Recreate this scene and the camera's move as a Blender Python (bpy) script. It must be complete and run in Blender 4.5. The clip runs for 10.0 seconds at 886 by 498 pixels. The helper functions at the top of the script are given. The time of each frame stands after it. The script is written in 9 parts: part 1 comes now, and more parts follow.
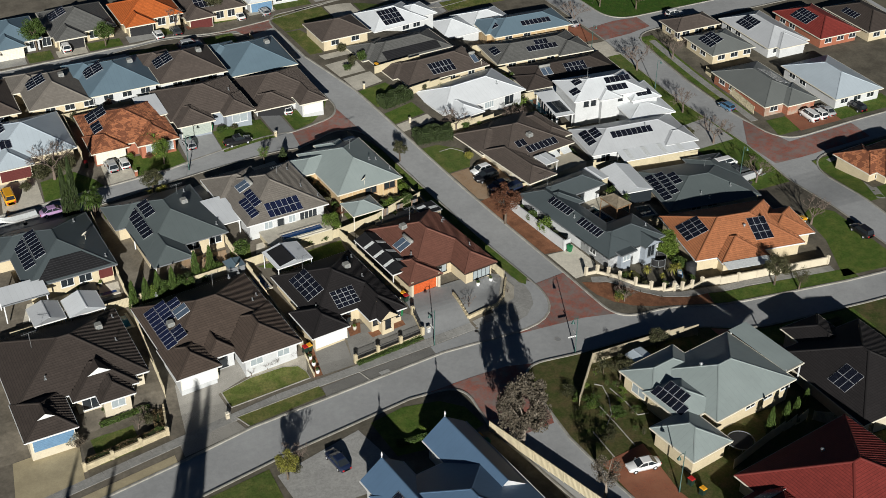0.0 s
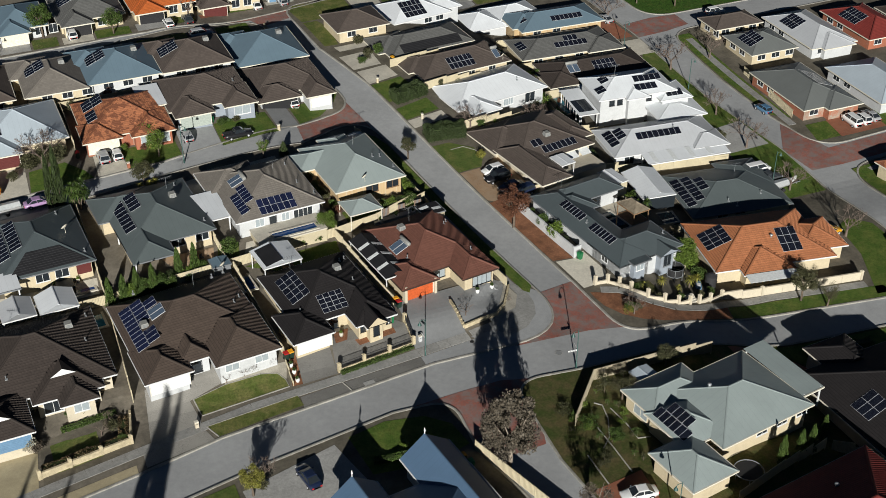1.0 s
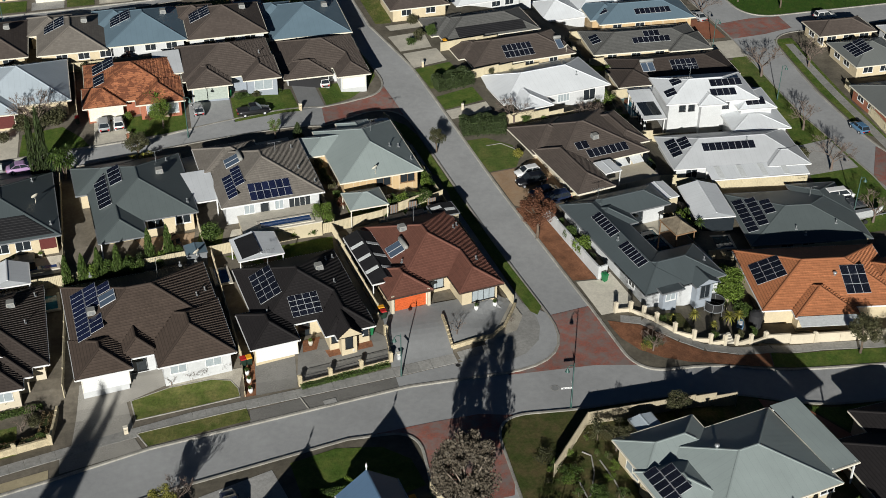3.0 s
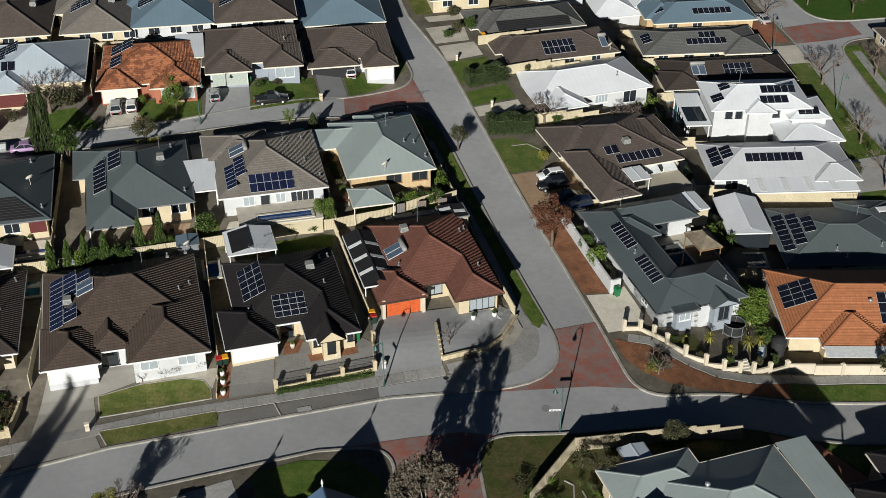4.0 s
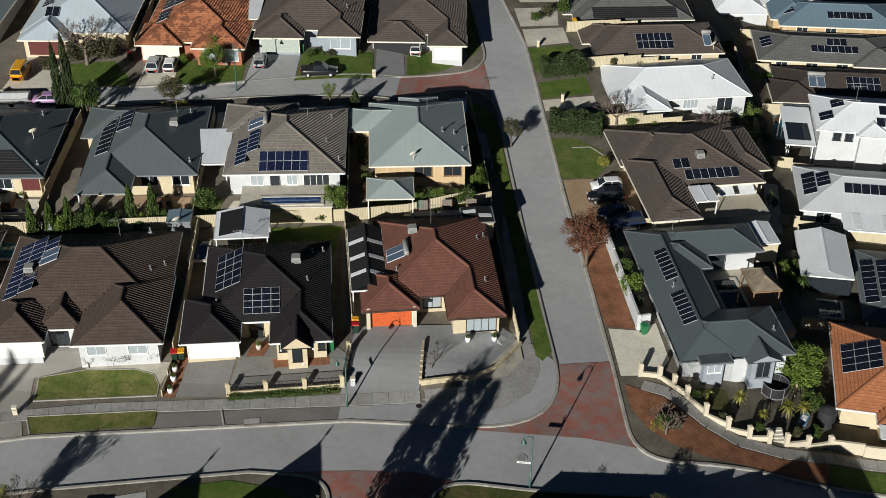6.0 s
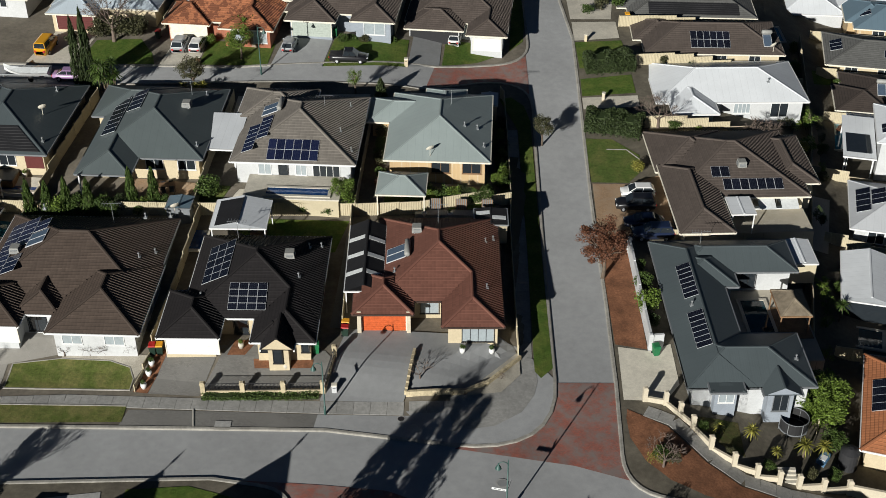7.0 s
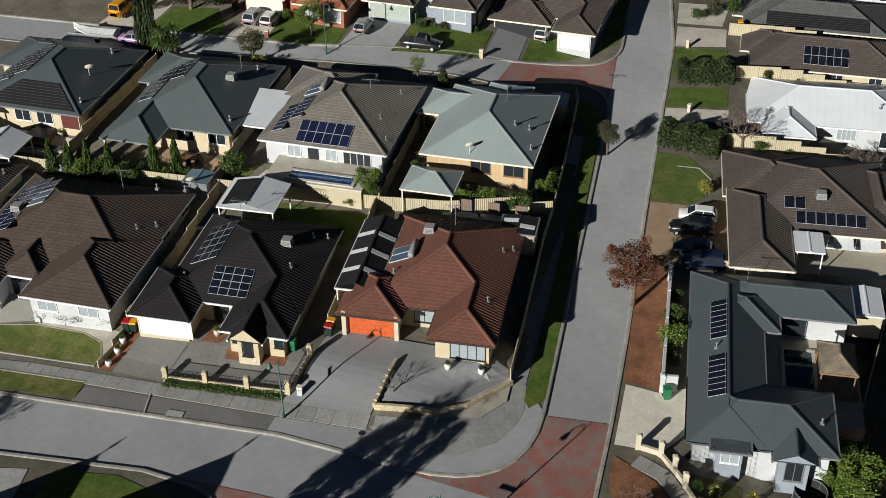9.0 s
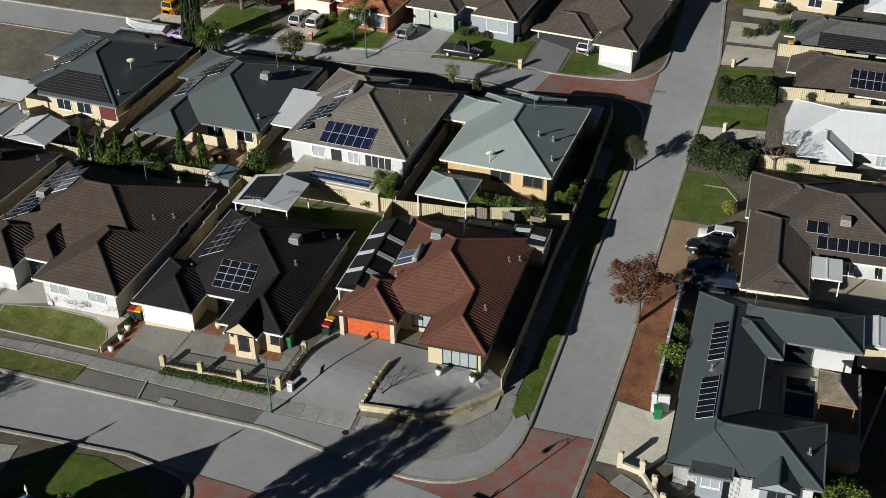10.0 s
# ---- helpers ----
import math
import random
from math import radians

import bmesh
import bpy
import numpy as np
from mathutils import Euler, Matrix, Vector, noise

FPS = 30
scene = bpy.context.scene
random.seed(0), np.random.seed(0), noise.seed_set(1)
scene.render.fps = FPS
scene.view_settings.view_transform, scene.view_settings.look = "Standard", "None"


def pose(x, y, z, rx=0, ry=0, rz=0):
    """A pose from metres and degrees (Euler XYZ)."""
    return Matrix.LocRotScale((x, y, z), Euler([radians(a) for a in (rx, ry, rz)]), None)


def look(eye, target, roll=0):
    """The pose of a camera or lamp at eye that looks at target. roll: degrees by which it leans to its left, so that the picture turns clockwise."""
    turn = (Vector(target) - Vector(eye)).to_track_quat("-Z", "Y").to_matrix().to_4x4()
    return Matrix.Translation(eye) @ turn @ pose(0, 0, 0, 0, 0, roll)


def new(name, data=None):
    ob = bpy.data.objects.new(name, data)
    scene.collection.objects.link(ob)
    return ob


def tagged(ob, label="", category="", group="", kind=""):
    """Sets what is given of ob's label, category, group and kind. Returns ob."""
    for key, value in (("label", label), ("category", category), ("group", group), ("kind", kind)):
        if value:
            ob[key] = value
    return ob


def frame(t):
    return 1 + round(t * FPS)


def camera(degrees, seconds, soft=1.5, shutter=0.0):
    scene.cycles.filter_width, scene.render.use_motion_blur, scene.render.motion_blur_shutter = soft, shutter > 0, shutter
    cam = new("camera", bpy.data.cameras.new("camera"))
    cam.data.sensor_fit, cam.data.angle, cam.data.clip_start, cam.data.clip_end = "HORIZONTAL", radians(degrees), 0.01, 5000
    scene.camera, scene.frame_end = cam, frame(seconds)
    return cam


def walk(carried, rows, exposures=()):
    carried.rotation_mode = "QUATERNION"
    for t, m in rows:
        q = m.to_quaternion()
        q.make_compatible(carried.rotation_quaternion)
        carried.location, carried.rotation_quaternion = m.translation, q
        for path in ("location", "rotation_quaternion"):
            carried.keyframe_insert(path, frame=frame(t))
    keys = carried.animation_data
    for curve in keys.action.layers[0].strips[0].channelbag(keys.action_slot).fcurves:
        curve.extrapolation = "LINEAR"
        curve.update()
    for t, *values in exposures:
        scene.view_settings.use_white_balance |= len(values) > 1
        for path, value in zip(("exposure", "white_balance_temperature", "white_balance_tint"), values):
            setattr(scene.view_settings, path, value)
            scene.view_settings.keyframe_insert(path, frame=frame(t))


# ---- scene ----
import itertools

# ------------------------------------------------------------------ camera
PATH = [
    (0, -73.25, -122.16, 100.24, -25.84, -33.71, 0.42),
    (0.5, -67.36, -119.78, 97.14, -24.12, -33.61, 0.09),
    (1, -61.62, -117.45, 94.26, -22.32, -33.56, -0.06),
    (1.5, -56.05, -114.96, 91.65, -20.47, -33.57, -0.04),
    (2, -50.68, -112.34, 89.14, -18.60, -33.59, 0.16),
    (2.5, -45.53, -109.48, 86.68, -16.71, -33.64, 0.42),
    (4, -27.38, -101.93, 80.44, -8.82, -33.85, 0.22),
    (4.5, -22.24, -98.70, 78.67, -6.30, -34.06, 0.32),
    (5, -17.25, -95.30, 76.90, -3.72, -34.28, 0.47),
    (5.5, -12.41, -91.84, 75.25, -1.02, -34.54, 0.58),
    (7, 1.27, -80.84, 70.37, 7.71, -35.22, 0.16),
    (7.5, 5.21, -76.83, 68.15, 10.66, -35.24, -0.04),
    (8, 8.92, -72.92, 65.98, 13.67, -35.19, -0.23),
    (8.5, 12.61, -70.25, 64.61, 16.66, -35.03, -0.43),
    (9, 16.56, -68.97, 64.34, 19.59, -34.83, -0.56),
    (9.5, 20.46, -67.58, 64.08, 22.51, -34.54, -0.69),
    (10, 24.51, -66.07, 63.69, 25.52, -34.15, -0.83),
]


UNIT = 1.17  # metres to one unit of the plan


def aim(x, y, z, yaw, pitch, roll):
    return pose(x * UNIT, y * UNIT, z * UNIT) @ pose(0, 0, 0, 0, 0, yaw) @ pose(0, 0, 0, 90 + pitch) @ pose(0, 0, 0, 0, 0, roll)


cam = camera(38.6, 10.0, soft=0.8)
walk(cam, [(t, aim(*p)) for t, *p in PATH], exposures=[(0, 0.30), (10, 0.30)])

# ------------------------------------------------------------------ daylight
SUN_TO = Vector((-0.350, -0.881, 0.318)).normalized()
sky = bpy.data.worlds.new("sky")
sky.use_nodes = True
scene.world = sky
snt = sky.node_tree
stx = snt.nodes.new("ShaderNodeTexSky")
stx.sky_type, stx.sun_disc = "NISHITA", False
stx.sun_elevation, stx.sun_rotation = radians(18.5), radians(201.7)
stx.air_density, stx.dust_density, stx.ozone_density = 1.0, 0.1, 6.0
snt.links.new(stx.outputs[0], snt.nodes["Background"].inputs[0])
snt.nodes["Background"].inputs[1].default_value = 0.0115
sun = new("sun", bpy.data.lights.new("sun", "SUN"))
sun.data.energy, sun.data.angle, sun.data.color = 5.0, radians(0.53), (1.0, 0.985, 0.925)
sun.matrix_world = look((0, 0, 0), -SUN_TO)


# ------------------------------------------------------------------ terrain
def ease(u):
    u = min(max(u, 0.0), 1.0)
    return u * u * (3 - 2 * u)


def rise(x, y):
    """Made ground over the level datum of the plan sheet: raised lots behind the main street, a terrace in the west."""
    lots = ease((-3.0 - 0.13 * y - x) / (2.5 + 14 * ease((y - 36) / 8) + 7 * ease((5 - y) / 5)))
    return 1.5 * ease((-x - 1) / 40) * ease((y - 4) / 26) + lots * (1.15 * ease((y + 6.5) / 8) + 0.25 * ease((y - 21) / 4))


def fall(x, y):
    """Cut ground of the lower eastern row, under the level datum."""
    return ease((x - 22) / 9) * (1.3 * ease((y - 2) / 12) + 2.2 * ease((y - 18) / 40))


def site(x, y):
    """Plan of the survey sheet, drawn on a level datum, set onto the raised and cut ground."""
    k, j = rise(x, y) / 61, fall(x, y) / 90
    return x + k * (20.4 - x) + j * (52 + x), y - k * (67.5 + y) + j * (113 + y)


def land(x, y):
    """Height of the ground: a gentle rise to the north, a fall to the east, raised lots in the west."""
    u, v = x, y
    for _ in range(4):
        p, q = site(u, v)
        u, v = u + x - p, v + y - q
    return -4.0 * ease((x - 8) / 20) + 3.0 * ease((y - 5) / 70) + rise(u, v) - fall(u, v)


# ------------------------------------------------------------------ materials
def node_mat(name):
    m = bpy.data.materials.new(name)
    m.use_nodes = True
    nt = m.node_tree
    return m, nt, nt.nodes["Principled BSDF"]


def add_node(nt, kind, **kw):
    n = nt.nodes.new(kind)
    for k, v in kw.items():
        n.inputs[k].default_value = v
    return n


def math_node(nt, op, a, b=0.0):
    n = nt.nodes.new("ShaderNodeMath")
    n.operation = op
    for i, v in enumerate((a, b)):
        if isinstance(v, (int, float)):
            n.inputs[i].default_value = v
        else:
            nt.links.new(v, n.inputs[i])
    return n.outputs[0]


def ramp(nt, fac, stops):
    r = nt.nodes.new("ShaderNodeValToRGB")
    el = r.color_ramp.elements
    while len(el) < len(stops):
        el.new(0.5)
    for e, (p, c) in zip(el, stops):
        e.position, e.color = p, (*c, 1)
    nt.links.new(fac, r.inputs[0])
    return r.outputs[0]


def mixc(nt, fac, a, b, mode="MIX"):
    n = nt.nodes.new("ShaderNodeMix")
    n.data_type, n.blend_type = "RGBA", mode
    for sock, v in ((n.inputs[0], fac), (n.inputs[6], a), (n.inputs[7], b)):
        if isinstance(v, (int, float)):
            sock.default_value = v
        elif isinstance(v, tuple):
            sock.default_value = (*v, 1)
        else:
            nt.links.new(v, sock)
    return n.outputs[2]


def noise_out(nt, co, scale, detail=4.0, rough=0.6):
    n = add_node(nt, "ShaderNodeTexNoise", Scale=scale, Detail=detail, Roughness=rough)
    nt.links.new(co, n.inputs["Vector"])
    return n.outputs["Fac"]


def bump(nt, bsdf, height, strength, dist=0.02):
    b = add_node(nt, "ShaderNodeBump", Strength=strength, Distance=dist)
    nt.links.new(height, b.inputs["Height"])
    nt.links.new(b.outputs[0], bsdf.inputs["Normal"])


def tint(c, k):
    return tuple(min(1.0, v * k) for v in c)


def rough_mat(name, col, dark=0.72, light=1.2, big=0.25, small=6.0, rough=0.85, relief=0.3, metal=0.0, fine=40.0, spread=0.0, mott=0.5):
    """A matt surface with stains at a large scale and grain at a small one, at world size."""
    m, nt, b = node_mat(name)
    g = nt.nodes.new("ShaderNodeNewGeometry").outputs["Position"]
    n1, n2, n3 = noise_out(nt, g, big, 5), noise_out(nt, g, small, 4), noise_out(nt, g, fine, 2)
    c = ramp(nt, n1, [(0.32, tint(col, dark)), (0.68, tint(col, light))])
    c = mixc(nt, mott, c, ramp(nt, n2, [(0.3, (0.62, 0.62, 0.62)), (0.7, (1.25, 1.25, 1.25))]), "MULTIPLY")
    c = mixc(nt, 0.3, c, ramp(nt, n3, [(0.3, (0.6, 0.6, 0.6)), (0.7, (1.3, 1.3, 1.3))]), "MULTIPLY")
    if spread:
        oi = nt.nodes.new("ShaderNodeObjectInfo").outputs["Random"]
        k = math_node(nt, "MULTIPLY_ADD", oi, spread)
        nt.nodes[-1].inputs[2].default_value = 1 - spread / 2
        c = mixc(nt, 1.0, c, ramp(nt, k, [(0.0, (0, 0, 0)), (1.0, (1, 1, 1))]), "MULTIPLY")
    nt.links.new(c, b.inputs["Base Color"])
    b.inputs["Roughness"].default_value, b.inputs["Metallic"].default_value = rough, metal
    b.inputs["Specular IOR Level"].default_value = 0.3
    bump(nt, b, n3, relief)
    return m


def tile_mat(name, col, other=None, patch=0.0, col_w=0.33, row_h=0.33, lap_shade=0.55, rough=0.75, depth=0.9):
    """Roof tiles: rolls across, courses up the slope, each tile its own shade."""
    m, nt, b = node_mat(name)
    uv = nt.nodes.new("ShaderNodeTexCoord").outputs["UV"]
    sep = nt.nodes.new("ShaderNodeSeparateXYZ")
    nt.links.new(uv, sep.inputs[0])
    u, v = math_node(nt, "DIVIDE", sep.outputs[0], col_w), math_node(nt, "DIVIDE", sep.outputs[1], row_h)
    cell = nt.nodes.new("ShaderNodeCombineXYZ")
    nt.links.new(math_node(nt, "FLOOR", u), cell.inputs[0])
    nt.links.new(math_node(nt, "FLOOR", v), cell.inputs[1])
    wn = nt.nodes.new("ShaderNodeTexWhiteNoise")
    wn.noise_dimensions = "2D"
    nt.links.new(cell.outputs[0], wn.inputs["Vector"])
    g = nt.nodes.new("ShaderNodeNewGeometry").outputs["Position"]
    big = noise_out(nt, g, 0.35, 4)
    c = ramp(nt, wn.outputs["Value"], [(0.0, tint(col, 0.9)), (0.6, col), (1.0, tint(col, 1.1))])
    if other:
        pn = noise_out(nt, g, 0.9, 2)
        k = math_node(nt, "ADD", math_node(nt, "MULTIPLY", wn.outputs["Value"], 0.16), pn)
        f = ramp(nt, k, [(0.56 - patch, (0, 0, 0)), (0.60 - patch, (1, 1, 1))])
        c = mixc(nt, f, c, other)
    c = mixc(nt, 0.6, c, ramp(nt, big, [(0.3, (0.86, 0.86, 0.86)), (0.7, (1.1, 1.1, 1.1))]), "MULTIPLY")
    # shadow line under each tile lap, darkened into the colour
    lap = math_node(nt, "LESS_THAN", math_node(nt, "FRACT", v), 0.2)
    c = mixc(nt, math_node(nt, "MULTIPLY", lap, lap_shade), c, tint(col, 0.3))
    nt.links.new(c, b.inputs["Base Color"])
    b.inputs["Roughness"].default_value = rough
    b.inputs["Specular IOR Level"].default_value = 0.3
    roll = math_node(nt, "ABSOLUTE", math_node(nt, "SINE", math_node(nt, "MULTIPLY", u, math.pi)))
    step = math_node(nt, "SUBTRACT", 1.0, math_node(nt, "FRACT", v))
    hgt = math_node(nt, "ADD", math_node(nt, "MULTIPLY", roll, 0.7), math_node(nt, "MULTIPLY", step, 0.5))
    bump(nt, b, hgt, depth, 0.05)
    return m


def sheet_mat(name, col, rough=0.45, pitch_m=0.19, depth=0.05):
    """Painted corrugated roof sheet: ribs up the slope, faint laps between the sheets, some dust."""
    m, nt, b = node_mat(name)
    uv = nt.nodes.new("ShaderNodeTexCoord").outputs["UV"]
    sep = nt.nodes.new("ShaderNodeSeparateXYZ")
    nt.links.new(uv, sep.inputs[0])
    u = math_node(nt, "DIVIDE", sep.outputs[0], pitch_m)
    rib = math_node(nt, "SINE", math_node(nt, "MULTIPLY", u, 2 * math.pi))
    lap = math_node(nt, "LESS_THAN", math_node(nt, "FRACT", math_node(nt, "DIVIDE", sep.outputs[0], pitch_m * 4)), 0.06)
    g = nt.nodes.new("ShaderNodeNewGeometry").outputs["Position"]
    n1, n2 = noise_out(nt, g, 0.3, 5), noise_out(nt, g, 9.0, 3)
    c = ramp(nt, n1, [(0.3, tint(col, 0.93)), (0.7, tint(col, 1.05))])
    c = mixc(nt, 0.15, c, ramp(nt, n2, [(0.3, (0.75, 0.75, 0.75)), (0.7, (1.2, 1.2, 1.2))]), "MULTIPLY")
    c = mixc(nt, math_node(nt, "MULTIPLY", lap, 0.25), c, tint(col, 0.6))
    nt.links.new(c, b.inputs["Base Color"])
    b.inputs["Roughness"].default_value = rough
    b.inputs["Specular IOR Level"].default_value = 0.4
    bump(nt, b, rib, depth, 0.02)
    return m


def paver_mat(name, cols, mortar, sx=0.22, sy=0.11, rough=0.8):
    """Clay or concrete pavers in running bond, worn in patches."""
    m, nt, b = node_mat(name)
    g = nt.nodes.new("ShaderNodeNewGeometry").outputs["Position"]
    br = add_node(nt, "ShaderNodeTexBrick", Scale=1.0)
    br.inputs["Brick Width"].default_value, br.inputs["Row Height"].default_value = sx, sy
    br.inputs["Mortar Size"].default_value = 0.006
    br.inputs["Color1"].default_value, br.inputs["Color2"].default_value = (*cols[0], 1), (*cols[1], 1)
    br.inputs["Mortar"].default_value = (*mortar, 1)
    nt.links.new(g, br.inputs["Vector"])
    n1, n2 = noise_out(nt, g, 0.55, 6, 0.7), noise_out(nt, g, 0.12, 3)
    c = mixc(nt, ramp(nt, n1, [(0.40, (0, 0, 0)), (0.62, (1, 1, 1))]), br.outputs["Color"], cols[2])
    c = mixc(nt, 0.7, c, ramp(nt, n2, [(0.3, (0.72, 0.72, 0.72)), (0.7, (1.22, 1.22, 1.22))]), "MULTIPLY")
    nt.links.new(c, b.inputs["Base Color"])
    b.inputs["Roughness"].default_value = rough
    bump(nt, b, br.outputs["Fac"], -0.4, 0.01)
    return m


def lawn_mat(name, green, dry, amount=0.5):
    m, nt, b = node_mat(name)
    g = nt.nodes.new("ShaderNodeNewGeometry").outputs["Position"]
    n1, n2, n3 = noise_out(nt, g, 0.45, 5, 0.65), noise_out(nt, g, 3.0, 5), noise_out(nt, g, 30.0, 3)
    c = mixc(nt, ramp(nt, n1, [(amount - 0.12, (0, 0, 0)), (amount + 0.18, (1, 1, 1))]), green, dry)
    c = mixc(nt, 0.7, c, ramp(nt, n2, [(0.3, (0.6, 0.6, 0.6)), (0.7, (1.3, 1.3, 1.3))]), "MULTIPLY")
    c = mixc(nt, 0.6, c, ramp(nt, n3, [(0.3, (0.45, 0.45, 0.45)), (0.7, (1.45, 1.45, 1.45))]), "MULTIPLY")
    nt.links.new(c, b.inputs["Base Color"])
    b.inputs["Roughness"].default_value = 0.95
    b.inputs["Specular IOR Level"].default_value = 0.15
    bump(nt, b, n3, 0.9, 0.06)
    return m


def leaf_mat(name, col):
    m, nt, b = node_mat(name)
    ri = nt.nodes.new("ShaderNodeNewGeometry").outputs["Random Per Island"]
    oi = nt.nodes.new("ShaderNodeObjectInfo").outputs["Random"]
    c = ramp(nt, ri, [(0.0, tint(col, 0.6)), (0.55, col), (1.0, tint(col, 1.5))])
    c = mixc(nt, 0.5, c, ramp(nt, oi, [(0.0, (0.75, 0.8, 0.75)), (1.0, (1.2, 1.15, 1.1))]), "MULTIPLY")
    nt.links.new(c, b.inputs["Base Color"])
    b.inputs["Roughness"].default_value = 0.6
    b.inputs["Specular IOR Level"].default_value = 0.25
    return m


def plain_mat(name, col, rough=0.5, metal=0.0, coat=0.0, grain=0.12):
    m, nt, b = node_mat(name)
    g = nt.nodes.new("ShaderNodeNewGeometry").outputs["Position"]
    n = noise_out(nt, g, 3.0, 4)
    nt.links.new(ramp(nt, n, [(0.3, tint(col, 1 - grain)), (0.7, tint(col, 1 + grain))]), b.inputs["Base Color"])
    b.inputs["Roughness"].default_value, b.inputs["Metallic"].default_value = rough, metal
    b.inputs["Coat Weight"].default_value = coat
    return m


def cells_mat(name, lo, hi):
    """Solar cells: dark blue silicon under glass with thin pale bus lines."""
    m, nt, b = node_mat(name)
    uv = nt.nodes.new("ShaderNodeTexCoord").outputs["UV"]
    sep = nt.nodes.new("ShaderNodeSeparateXYZ")
    nt.links.new(uv, sep.inputs[0])
    lines = None
    for k in (0, 1):
        f = math_node(nt, "FRACT", math_node(nt, "DIVIDE", sep.outputs[k], 0.16))
        e = math_node(nt, "LESS_THAN", f, 0.05)
        lines = e if lines is None else math_node(nt, "MAXIMUM", lines, e)
    oi = nt.nodes.new("ShaderNodeObjectInfo").outputs["Random"]
    base = ramp(nt, oi, [(0.0, lo), (1.0, hi)])
    nt.links.new(mixc(nt, math_node(nt, "MULTIPLY", lines, 0.35), base, (0.10, 0.11, 0.14)), b.inputs["Base Color"])
    b.inputs["Roughness"].default_value = 0.18
    b.inputs["Specular IOR Level"].default_value = 0.5
    return m


def water_mat(name, col):
    m, nt, b = node_mat(name)
    g = nt.nodes.new("ShaderNodeNewGeometry").outputs["Position"]
    n = noise_out(nt, g, 1.3, 3)
    nt.links.new(ramp(nt, n, [(0.3, tint(col, 0.75)), (0.7, tint(col, 1.2))]), b.inputs["Base Color"])
    b.inputs["Roughness"].default_value = 0.06
    bump(nt, b, n, 0.25, 0.05)
    return m


